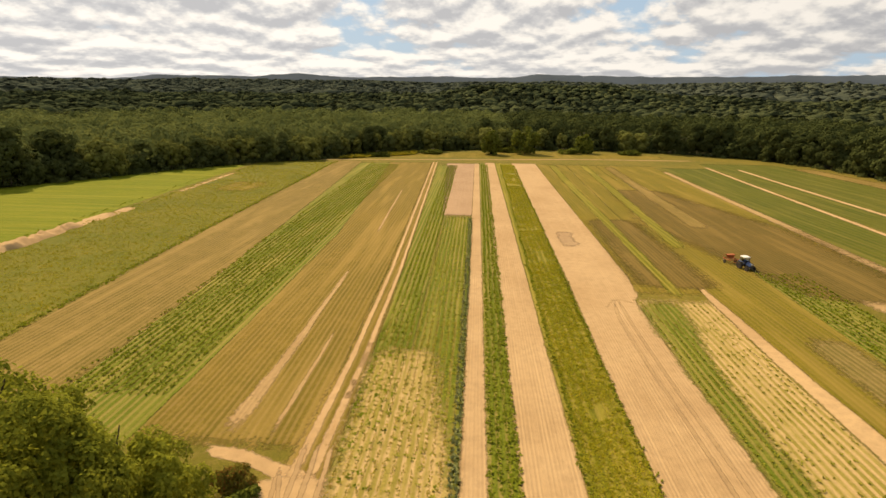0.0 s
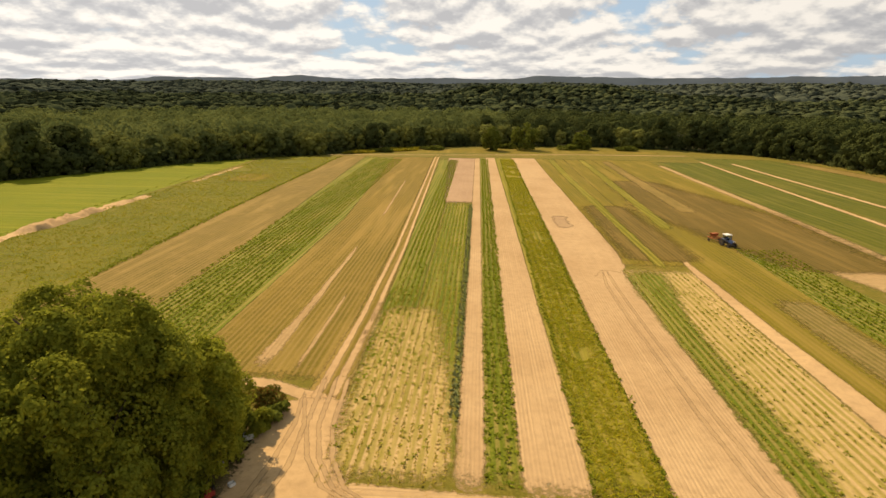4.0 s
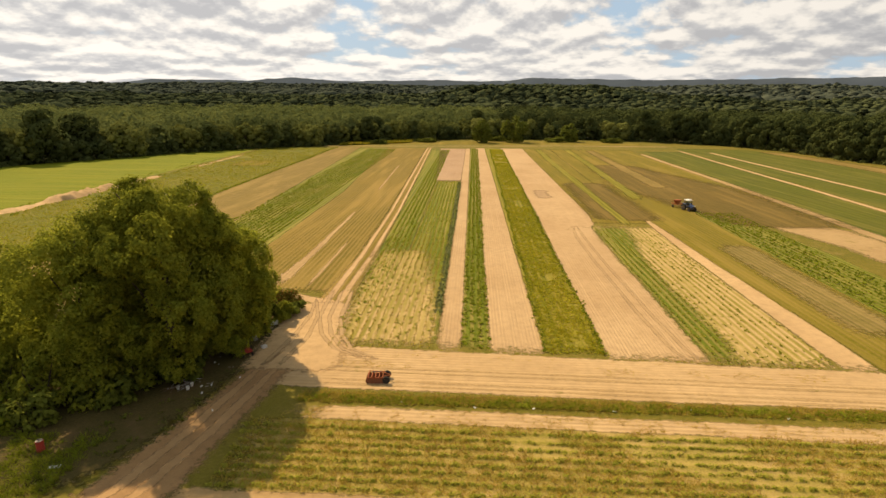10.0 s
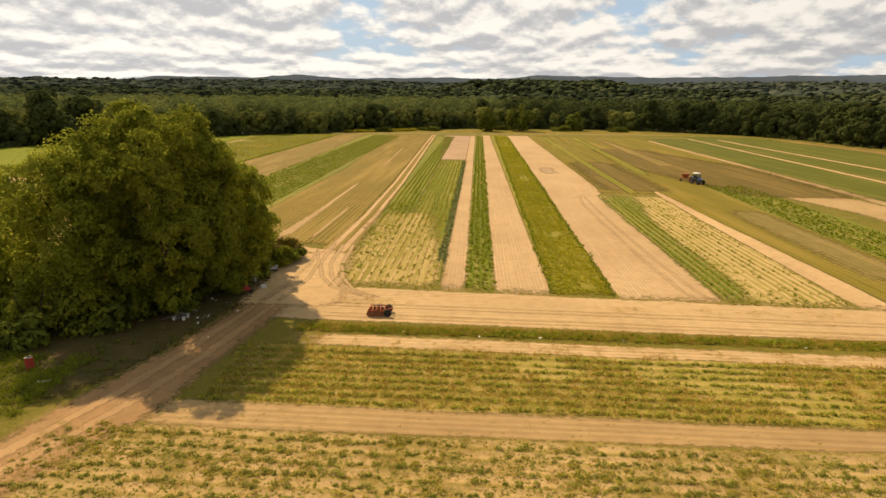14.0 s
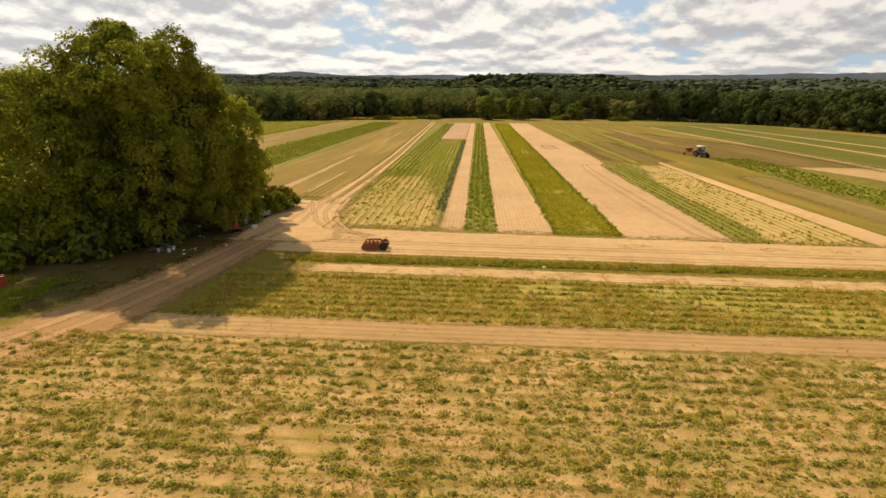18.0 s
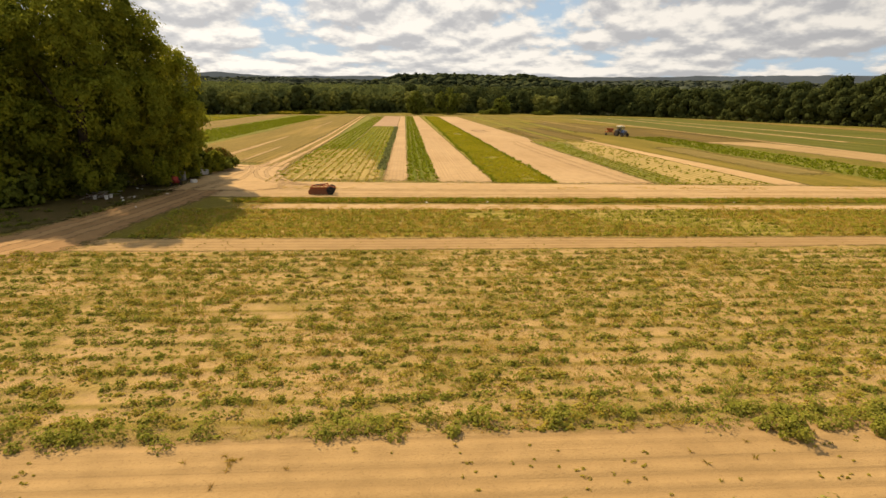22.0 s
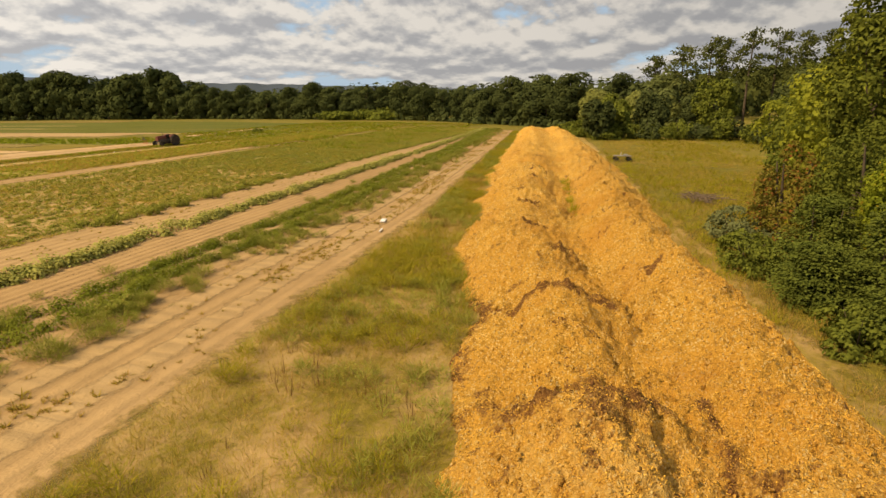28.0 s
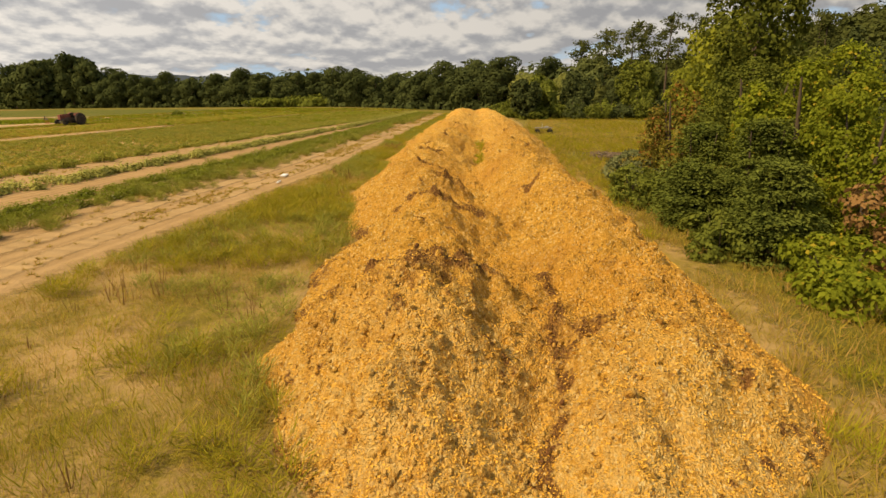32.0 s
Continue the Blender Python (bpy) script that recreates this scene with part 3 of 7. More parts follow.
def crown_mesh(name, height, radius, bottom, lobes, leaves, size, material, seed, top_heavy=1.0, ragged=0.3, boughs=22):
    """A crown of lobes, each made of leafy boughs with gaps between them."""
    rng = np.random.default_rng(seed)
    mid, half = (height + bottom) / 2, (height - bottom) / 2
    turn = np.arange(lobes) * 2.39996 + rng.uniform(-0.5, 0.5, lobes)
    up = np.clip(1 - 2 * (np.arange(lobes) + 0.5) / lobes + rng.uniform(-0.12, 0.12, lobes), -0.98, 0.98)
    c = np.stack([np.cos(turn) * np.sqrt(1 - up ** 2), np.sin(turn) * np.sqrt(1 - up ** 2), up], 1)
    out = c.copy()
    c *= rng.uniform(0.6, 0.74, (lobes, 1)) * (1 + ragged * rng.uniform(-0.45, 0.3, (lobes, 1)))
    c[1] = (0, 0, 0)
    lobe_r = rng.uniform(0.22, 0.42, lobes) * (1.25 - 0.012 * lobes)
    lobe_r[1] = 0.55
    which = rng.choice(lobes, leaves, p=lobe_r ** 2 / np.sum(lobe_r ** 2))
    b = rng.normal(size=(lobes, boughs, 3)) + 0.45 * out[:, None, :] + np.array([0, 0, 0.3])
    b /= np.linalg.norm(b, axis=2, keepdims=True)
    bough_r = lobe_r[:, None] * rng.uniform(0.26, 0.56, (lobes, boughs))
    pick = rng.integers(0, boughs, leaves)
    bd, br = b[which, pick], bough_r[which, pick]
    d = rng.normal(size=(leaves, 3)) + 0.55 * bd + np.array([0, 0, 0.35])
    d /= np.linalg.norm(d, axis=1, keepdims=True)
    reach = rng.uniform(0.55, 1.05, leaves) + (rng.uniform(size=leaves) < (0.03 if size > 0.5 else 0.12)) * rng.uniform(0, 0.4, leaves)
    local = c[which] + bd * (0.82 * lobe_r[which])[:, None] + d * np.array([1, 1, 0.72]) * (br * reach)[:, None]
    local[:, :2] *= 1 - (0.25 * np.clip(-local[:, 2:3], 0, 1)) * top_heavy
    rx, ry = radius if isinstance(radius, tuple) else (radius, radius)
    base = local * np.array([rx, ry, half]) + np.array([0, 0, mid])
    n = 0.8 * d + 0.4 * bd + np.array([0, 0, 0.3])
    n /= np.linalg.norm(n, axis=1, keepdims=True)
    way = rng.normal(size=(leaves, 3))
    way -= 0.8 * np.sum(way * n, axis=1, keepdims=True) * n
    way[:, 2] -= 0.25
    s = size * rng.uniform(0.6, 1.3, leaves)
    return leaves_mesh(name, base, way, s, s * (0.5 if size > 0.5 else 0.38), n + rng.normal(0, 0.42, (leaves, 3)), material, rng, 0.08, blades=size > 0.5)


def tree(name, where, height, radius, bottom, lobes, leaves, size, material, seed, label, category="tree", trunk=0.35, ragged=0.3, kind_group="", top_heavy=0.6):
    root = tagged(new(name), label, category, kind_group)
    hang("trunk", trunk_mesh("trunk", height, trunk, radius, seed), root)
    hang("crown", crown_mesh("crown", height, radius, bottom, lobes, leaves, size, material, seed, top_heavy, ragged), root)
    root.matrix_world = pose(*where, 0, 0, (seed * 47) % 360)
    return root


def bush(name, where, size, height, leaves, leaf_size, material, seed, label, lobes=9, category="bush"):
    me = crown_mesh(name, height, size, -0.2 * height, lobes, leaves, leaf_size, material, seed, 0.0, 0.4)
    v = np.empty(len(me.vertices) * 3, dtype=np.float32)
    me.vertices.foreach_get("co", v)
    v[2::3] = np.maximum(v[2::3], 0.02)
    me.vertices.foreach_set("co", v)
    root = tagged(new(name), label, category)
    hang("foliage", me, root)
    r = random.Random(seed)
    wide = size[0] if isinstance(size, tuple) else size
    for k in range(3):
        a = 2.1 * k + r.uniform(0, 1)
        vs, fs = tube([(0.1 * math.cos(a), 0.1 * math.sin(a), -0.05), (0.3 * wide * math.cos(a), 0.3 * wide * math.sin(a), 0.5 * height), (0.45 * wide * math.cos(a), 0.45 * wide * math.sin(a), 0.8 * height)], [0.02 * height, 0.014 * height, 0.005 * height], 5)
        hang("stem", raw_mesh("stem", [tuple(v) for v in vs], [i for q in fs for i in q], 4, m_bark), root)
    root.location = where
    return root


# ---- the ground ----
def land(x, y):
    """Height of the land: a level farmyard end, fields that fall away northwards, a wooded hill and rising woods far off."""
    x, y = np.asarray(x, dtype=float), np.asarray(y, dtype=float)
    r = np.hypot(x, y)
    h = -0.02 * np.clip(y - 18, 0, 330)
    h = h + 30 * np.exp(-((x - 150) / 250) ** 2 - ((y - 1120) / 190) ** 2)
    h = h + 46 * np.clip((r - 900) / 2200, 0, 1) ** 1.2 * (1 + 0.35 * rough_noise(x / 500, y / 500, 4, 3))
    h = h + 46 * np.exp(-((x - 330) / 130) ** 2 - ((y + 285) / 120) ** 2)
    return h


PLAN_Y = [-60, -54.3, -45, -37.8, -36.5, -32.5, -28.8, -25.2, -20.3, -1.9, 0.3, 11, 14.7, 23.4, 35.4, 62, 93.3, 106, 148, 222, 245, 265, 284, 320]
SITE_Y = [-57.6, -52.1, -44.2, -37.8, -36.8, -33.1, -29.8, -26.4, -21.9, -3.1, -1.0, 9.3, 12.9, 21.5, 34.2, 61, 94.8, 107.8, 157.5, 245, 275, 303, 326, 381]
WIDTH_Y = [-60, 15, 35, 62, 95, 148, 222, 245, 265, 320]
WIDTH = [0.97, 0.975, 0.987, 0.994, 1.02, 1.06, 1.105, 1.125, 1.14, 1.2]


def site(x, y):
    """Lays the level plan of the farm on the land, stretched to fit the camera's view."""
    return x * np.interp(y, WIDTH_Y, WIDTH), np.interp(y, PLAN_Y, SITE_Y)


lat_x = np.concatenate([-np.geomspace(4900, 420, 26), np.arange(-400, 401, 20), np.geomspace(420, 4900, 26)])
lat_y = np.unique(np.concatenate([lat_x, [18.0, 348.0]]))
gx, gy = np.meshgrid(lat_x, lat_y)
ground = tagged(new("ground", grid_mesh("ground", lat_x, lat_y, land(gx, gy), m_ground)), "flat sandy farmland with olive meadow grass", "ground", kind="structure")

# edge of the woods, from the west round the north to the south-east
WOOD_EDGE = [(-225, 60), (-200, 140), (-179, 186), (-164, 214), (-143, 252), (-124, 281), (-92, 307), (-77, 328), (-53, 356), (2, 384), (80, 390), (134, 378), (174, 352), (190, 310),
             (192, 256), (206, 200), (206, 140), (192, 85), (178, 40), (164, 0), (148, -18), (128, -40), (112, -54), (108, -70)]


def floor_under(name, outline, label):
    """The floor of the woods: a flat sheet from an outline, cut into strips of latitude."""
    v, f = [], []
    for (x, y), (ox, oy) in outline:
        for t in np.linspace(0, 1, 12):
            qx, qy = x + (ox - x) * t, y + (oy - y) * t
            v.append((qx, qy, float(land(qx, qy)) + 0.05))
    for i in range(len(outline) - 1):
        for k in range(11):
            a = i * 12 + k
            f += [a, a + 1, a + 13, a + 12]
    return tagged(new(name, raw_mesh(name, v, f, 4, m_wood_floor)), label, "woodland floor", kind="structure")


floor_under("woodland_ground", [(p, (p[0] * 3.0, p[1] * 3.0 if p[1] > 0 else p[1] - 60)) for p in WOOD_EDGE], "dark green floor of the woods")

# ---- fields north of the headland, strips that run away from it ----
N0, N1 = 23.4, 268
strip("field_far_west", "y", 60, 246, [(60, -190), (130, -185), (176, -165), (199, -150), (230, -128), (246, -114)], [(60, -108), (130, -105), (246, -106)], m_bright, "bright green cut meadow beside the wood", 0.6)
strip("field_weedy_west", "y", 30, 262, -104, [(30, -69), (262, -70)], m_weedy, "dull green weedy fallow field", 0.5)
def sand_bank():
    """A long low bank of heaped sand between two fields."""
    s, f = np.linspace(80, 158, 120), np.linspace(-1, 1, 15)
    S, F = np.meshgrid(s, f)
    high = np.clip(0.5 + 0.7 * rough_noise(s * 0.16, s * 0, 12, 3), 0.05, 1.3) * np.sin(np.linspace(0.02, math.pi - 0.02, 120)) ** 0.5
    X = -108.4 + 2.4 * F * (1 + 0.25 * rough_noise(S * 0.3, F * 0, 13, 2)) + 0.9 * rough_noise(S * 0.08, S * 0, 14, 2)
    Z = land(X, S) + 1.2 * high[None, :] * (1 - F ** 2) * (1 + 0.35 * rough_noise(S * 0.9, F * 2, 15, 3)) - 0.02
    v = np.stack([X, S, Z], -1).reshape(-1, 3)
    i = (np.arange(14)[:, None] * 120 + np.arange(119)[None, :]).ravel()
    return tagged(new("sand_bank", raw_mesh("sand_bank", v, np.stack([i, i + 1, i + 121, i + 120], -1).ravel(), 4, m_track)), "low heaped bank of pale sand between two fields", "sand bank", kind="structure")


sand_bank()
strip("sand_streak", "y", 174, 222, -103.4, -101.2, m_track, "pale sandy wheel streak", 0.4, over=1, soft=1.6)
strip("dry_patch", "y", 178, 200, -92, -80, m_gold, "yellow dry patch in the weeds", 2.0, over=1, soft=3.5)
strip("field_brown", "y", 30, 268, [(30, -68), (268, -69.5)], [(30, -49.5), (100, -50), (268, -57)], m_brown, "mown stubble with cloud shade in its brown with drill lines", 0.35)
strip("field_green_west", "y", 38, 262, [(38, -49.5), (100, -50), (262, -56)], [(38, -35.8), (125, -34.5), (262, -42)], m_crop, "green leafy crop in drilled rows", 0.35)
strip("field_olive_west", "y", 40, 266, [(40, -36), (125, -34.5), (266, -43)], [(40, -17.3), (100, -17.6), (266, -22)], m_olive, "olive brown stubble with drill lines", 0.3)
strip("sand_streak", "y", 43, 99, [(43, -27.0), (60, -26.2), (99, -25.6)], [(43, -24.9), (60, -25.0), (99, -25.0)], m_streak, "pale sandy wheel streak", 0.3, over=1, soft=1.6)
strip("sand_streak", "y", 43, 70, [(43, -21.5), (70, -21.3)], [(43, -20.9), (70, -20.9)], m_streak, "pale sandy wheel streak", 0.15, over=1, soft=1.6)
strip("sand_streak", "y", 128, 190, [(128, -25.2), (190, -27.0)], [(128, -24.6), (190, -26.5)], m_streak, "pale sandy wheel streak", 0.15, over=1, soft=1.6)
strip("farm_track", "y", 30, 270, [(30, -18.4), (60, -17.3), (100, -17.5), (270, -22.2)], [(30, -13.2), (60, -14.0), (100, -14.8), (270, -19.6)], m_olive, "grassy middle of the farm track", 0.2, category="track", soft=1.2)
for side in (0, 1):
    o = 1.75 * side
    strip("wheel_track", "y", 26, 270, [(26, -17.6 + o), (60, -16.95 + o), (100, -17.1 + o), (270, -21.8 + 0.9 * o)], [(26, -16.4 + o), (60, -16.2 + o), (100, -16.5 + o), (270, -21.1 + 0.9 * o)], m_track,
          "bare pale sand of a wheel track", 0.12, category="track", over=1)
strip("field_dark_rows", "y", 25, 258, [(25, -13.4), (60, -13.9), (100, -14.6), (258, -18.4)], [(25, -8.4), (258, -10)], m_crop, "dark green vegetable rows on sandy soil", 0.2)
strip("field_light_rows", "y", 24.5, 148, -8.6, -0.9, m_crop, "light green vegetable rows on sandy soil", 0.2)
strip("field_thin_rows", "y", 23.8, 66, [(24, -12.8), (66, -13.8)], [(24, -0.8), (66, -5.5)], m_thin, "thin yellowed end of the vegetable rows", 0.8, over=1, soft=4.0)
strip("field_tilled_end", "y", 148, 265, [(148, -9.6), (265, -14.6)], -1.2, m_pink, "freshly tilled pinkish soil", 0.25)
strip("field_bare_narrow", "y", N0, 266, [(N0, -0.95), (266, -1.3)], [(N0, 1.7), (266, 1.0)], m_sand_y, "narrow bare tilled sandy strip", 0.14)
strip("field_green_rows", "y", N0 + 0.6, 268, [(N0, 1.6), (268, 0.9)], [(N0, 5.1), (268, 4.0)], m_crop, "narrow strip of green crop rows", 0.2)
strip("field_bare_middle", "y", N0 - 0.6, 270, [(N0, 5.05), (270, 3.9)], [(N0, 11.1), (270, 8.6)], m_sand_y, "bare tilled sandy strip", 0.16)
strip("field_yellow_weeds", "y", N0 - 0.2, 270, [(N0, 11.0), (270, 8.5)], [(N0, 17.8), (270, 16.6)], m_strip, "yellow green weedy strip", 0.25)
strip("field_bare_wide", "y", N0 - 1.5, 270, [(N0, 17.7), (100, 18.1), (270, 16.8)], [(N0, 28.6), (86, 28.4), (90, 30.0), (97, 31.0), (102, 30.4), (150, 29.6), (270, 28.4)], m_sand_y, "wide bare tilled sandy strip", 0.18)
strip("field_bare_dark", "y", 120, 134, 20.6, 24.6, m_darker_soil, "darker patch of tilled soil", 1.6, 0.8, over=1, soft=3.0)
strip("field_olive_middle", "y", 89, 268, [(89, 29.5), (100, 30.5), (150, 29.6), (268, 28.4)], [(89, 42.0), (120, 41.0), (268, 42.5)], m_gold, "golden olive stubble rows", 0.4)
strip("field_east_crop", "y", 21.6, 88, 28.5, [(22, 41.4), (88, 41.6)], m_thin, "sandy field of thin yellow green crop rows", 0.3)
strip("field_east_green", "y", 22.4, 87, 28.6, [(22, 32.0), (60, 32.5), (87, 36.0)], m_crop, "green leafy edge of the crop", 0.5, over=1, soft=3.5)
strip("sand_line", "y", 87, 89.5, 30.5, 44, m_track, "pale sandy turning line", 0.3, over=1)
strip("field_east_track", "y", 21, 100, [(21, 41.6), (88, 41.8), (100, 42.4)], [(21, 45.6), (88, 43.6), (100, 43.0)], m_track, "pale sandy tractor lane", 0.3)
strip("field_east_olive", "y", 20, 268, [(20, 45.6), (88, 43.4), (120, 41.2), (268, 42.6)], [(20, 57.6), (268, 56.5)], m_gold, "olive stubble with yellow rows", 0.35)
strip("field_purple_rows", "y", 30, 74, 49.5, 55.8, m_purple, "grey purple weeds in rows", 0.5, over=1, soft=3.5)
strip("field_gold_far", "y", 120, 268, 56.6, 84, m_gold, "golden olive stubble", 0.5)
strip("field_brown_far", "y", 88, 200, [(88, 63), (140, 47), (200, 50)], [(88, 84), (140, 83), (200, 66)], m_cloud_shaded, "mown stubble with cloud shade in its brown", 1.6, over=1, soft=9.0)
strip("field_green_east", "y", 18, 106, 56.8, [(18, 66.5), (66, 68.4), (100, 64.4), (106, 61)], m_crop, "green strip of leafy crop", 0.35)
strip("field_sand_east", "y", 40, 104, [(40, 76), (74, 73.6), (86, 69.2), (104, 65.4)], [(40, 90), (88, 82.8), (104, 71)], m_streak, "pale sandy bare patch", 0.9, over=1, soft=3.5)
strip("sand_lane", "y", 30, 250, [(30, 84.6), (250, 83.4)], [(30, 87.6), (250, 85.6)], m_streak, "brownish sandy lane between fields", 0.5, over=1, soft=1.4)
strip("field_green_far_east", "y", 22, 262, 86.6, [(22, 104), (262, 108)], m_green_far, "green field beyond the sandy lane", 0.4)
strip("sand_lane", "y", 90, 268, [(90, 104.6), (268, 108.6)], [(90, 106.4), (268, 110.2)], m_track, "pale sandy lane between fields", 0.3, over=1, soft=1.2)
strip("field_green_edge", "y", 22, 282, [(22, 106.5), (282, 110.5)], [(22, 134), (70, 158), (150, 172), (220, 163), (282, 146)], m_green_far, "green field along the wood", 0.5)
strip("sand_lane", "y", 100, 262, [(100, 123.2), (262, 121.0)], [(100, 125.2), (262, 122.8)], m_track, "pale sandy lane between fields", 0.35, over=1, soft=1.2)
strip("wood_verge", "y", 120, 268, [(120, 155), (180, 158), (222, 156), (268, 149)], [(120, 176), (180, 170), (222, 166), (268, 158)], m_brown, "dry pale grass along the wood", 1.2, over=1, soft=4.0)
strip("field_dusky_middle", "y", 92, 150, [(92, 31.5), (150, 32)], [(92, 46), (150, 44)], m_cloud_shaded, "stubble in rows with cloud shade in its dark brown", 1.0, over=1, soft=7.0)
strip("yellow_band", "y", 120, 266, [(120, 46.5), (200, 48.5), (266, 49.5)], [(120, 49.5), (200, 51.5), (266, 52.5)], m_strip, "yellow green band in the stubble", 0.5, over=2, soft=2.0)
strip("yellow_band", "y", 88, 266, [(88, 36.0), (200, 34.5), (266, 34.5)], [(88, 38.0), (200, 37.5), (266, 37.5)], m_strip, "yellow green band in the stubble", 0.5, over=2, soft=2.0)
strip("brown_band", "y", 140, 262, [(140, 58), (262, 60)], [(140, 63), (262, 64)], m_brown, "brown band in the stubble", 0.6, over=2, soft=2.5)
strip("far_lane", "x", -80, 112, [(-80, 268), (-18, 277), (50, 289), (112, 291)], [(-80, 270.5), (-18, 279.5), (50, 291.5), (112, 293.5)], m_streak, "sandy lane at the far end of the fields", 0.4, category="track", over=1)
strip("far_verge", "x", -60, 100, [(-60, 284), (100, 299)], [(-60, 292), (0, 310), (60, 313), (100, 306)], m_gold, "rough yellow grass before the wood", 1.2)

# ---- the headland and the fields south of it, which run crosswise ----
strip("headland", "x", -19, 62, [(-19, 15.2), (62, 14.2)], [(-19, 30), (-13.5, 26.5), (-10.5, 24.2), (0, 23.6), (41, 22.0), (62, 20.4)], m_headland, "pale sandy headland with tyre marks", 0.25, category="track", over=1)
strip("track_junction", "y", 18, 37, [(18, -20.5), (28, -20.8), (34, -21.5), (37, -19)], [(18, -11), (24, -11), (28, -12.8), (37, -13.6)], m_track, "pale sandy junction of the farm tracks", 0.4, category="track", over=3, soft=2.6)
strip("sand_lane", "x", -27, -15, [(-27, 39.6), (-22, 38.4), (-15, 34.6)], [(-27, 41.2), (-22, 40.2), (-15, 37.4)], m_track, "pale sandy lane under the grove", 0.5, over=1)
for side in (0, 1):
    o = 1.55 * side
    strip("tyre_track", "y", 22, 86, [(22, 26.3 + o), (26, 25.0 + o), (36, 24.3 + o), (60, 23.7 + o), (78, 23.5 + o), (86, 24.4 + 0.5 * o)], [(22, 26.8 + o), (26, 25.5 + o), (36, 24.8 + o), (60, 24.2 + o), (78, 24.0 + o), (86, 24.9 + 0.5 * o)], m_rut,
          "dark curved tyre track in tilled sand", 0.05, category="track", over=1)
strip("tyre_track", "x", 22.9, 27.6, [(22.9, 82.6), (24.2, 85.6), (26, 86.2), (27.6, 85.2)], [(22.9, 83.2), (24.2, 86.3), (26, 86.9), (27.6, 85.8)], m_rut, "dark turning tyre track in tilled sand", 0.05, 0.4, "track", over=2)
for o in (0.0, 1.6, 3.4):
    strip("tyre_track", "y", 21, 42, [(21, -8.5 + 0.4 * o), (23.5, -12.6 + o * 0.6), (27, -14.9 + 0.7 * o), (32, -16.6 + 0.8 * o), (42, -17.2 + 0.8 * o)], [(21, -7.6 + 0.4 * o), (23.5, -12.1 + o * 0.6), (27, -14.4 + 0.7 * o), (32, -16.15 + 0.8 * o), (42, -16.75 + 0.8 * o)], m_rut,
          "curved tyre track on the sandy junction", 0.12, 0.7, "track", over=4)
for o in (0.0, 1.7):
    strip("tyre_track", "y", 19, 38, [(19, -19.0 + o), (26, -18.0 + o), (32, -17.8 + 0.6 * o), (38, -18.6)], [(19, -18.5 + o), (26, -17.5 + o), (32, -17.4 + 0.6 * o), (38, -18.2)], m_rut, "tyre track on the sandy junction", 0.15, 0.7, "track", over=4)
for o in (15.8, 16.6, 18.4, 19.2):
    strip("tyre_track", "x", -12, 58, [(-12, o), (20, o - 0.5), (58, o - 1.4)], [(-12, o + 0.3), (20, o - 0.2), (58, o - 1.1)], m_streak, "faint tyre track along the headland", 0.2, 1.0, "track", over=2)
strip("hedge_bank", "x", -13, 75, [(-13, 13.0), (30, 12.5), (75, 11.9)], [(-13, 14.1), (30, 13.5), (75, 13.1)], m_strip, "weedy green bank along the headland", 0.3, soft=1.2)
strip("sand_lane", "x", -12.5, 70, [(-12.5, 9.8), (70, 9.0)], [(-12.5, 12.0), (70, 11.0)], m_headland, "sandy lane with small weeds", 0.3)
strip("field_weedy_rows", "x", -16.5, 110, [(-16.5, 0.4), (110, 0.6)], [(-16.5, 9.8), (110, 9.2)], m_rows, "weedy green crop rows on sand", 0.3)
strip("sand_lane", "x", -20, 78, [(-20, -2.7), (20, -2.2), (78, -0.6)], [(-20, 0.5), (20, 0.3), (78, 0.8)], m_track_x, "sandy lane between two crops", 0.25)
strip("field_south_crop", "x", -24, 125, [(-24, -20.6), (60, -19.6), (125, -15)], [(-24, -2.6), (20, -2.3), (125, -0.2)], m_south, "sandy field of thin green crop rows", 0.3)
strip("field_south_green", "x", 34, 124, [(34, -19), (60, -19.2), (124, -14.6)], [(34, -3.4), (60, -2.0), (124, -0.6)], m_east_green, "greener end of the thin crop", 0.6, over=1, soft=7.0)
strip("field_east_rows", "x", 58, 122, [(58, -1), (122, 2)], [(58, 9.4), (122, 8)], m_strip, "yellow green weedy rows", 0.6)
strip("sand_lane", "x", 60, 112, [(60, 22), (112, 30)], [(60, 24), (112, 31)], m_track, "pale sandy lane in the east field", 0.5, over=1)
strip("field_east_grass", "x", 62, 150, [(62, 9), (150, 6)], [(62, 21), (150, 34)], m_weedy, "olive green grass field", 0.6)
strip("sand_lane", "x", -30, 120, [(-30, -25.0), (60, -24.4), (120, -20.6)], [(-30, -20.4), (60, -19.8), (120, -17.6)], m_track_x, "sandy lane along the crop", 0.25)
strip("field_tilled_south", "x", -30, 125, [(-30, -29.6), (60, -27.6), (125, -22.6)], [(-30, -24.9), (60, -24.2), (125, -20.6)], m_sand_x, "tilled sand with rows of tread prints", 0.2)
strip("weed_bank", "x", -30, 125, [(-30, -33.4), (60, -30.6), (125, -25.4)], [(-30, -29.4), (60, -27.4), (125, -22.6)], m_track_x, "sandy bank with rows of weeds", 0.45, over=1, soft=1.2)
strip("farm_track_south", "x", -30, 120, [(-30, -38.2), (20, -37.2), (60, -33.6), (120, -29.2)], [(-30, -32.3), (20, -31.8), (60, -30.3), (120, -26.4)], m_track_x, "sandy two-wheel farm track", 0.35, category="track")
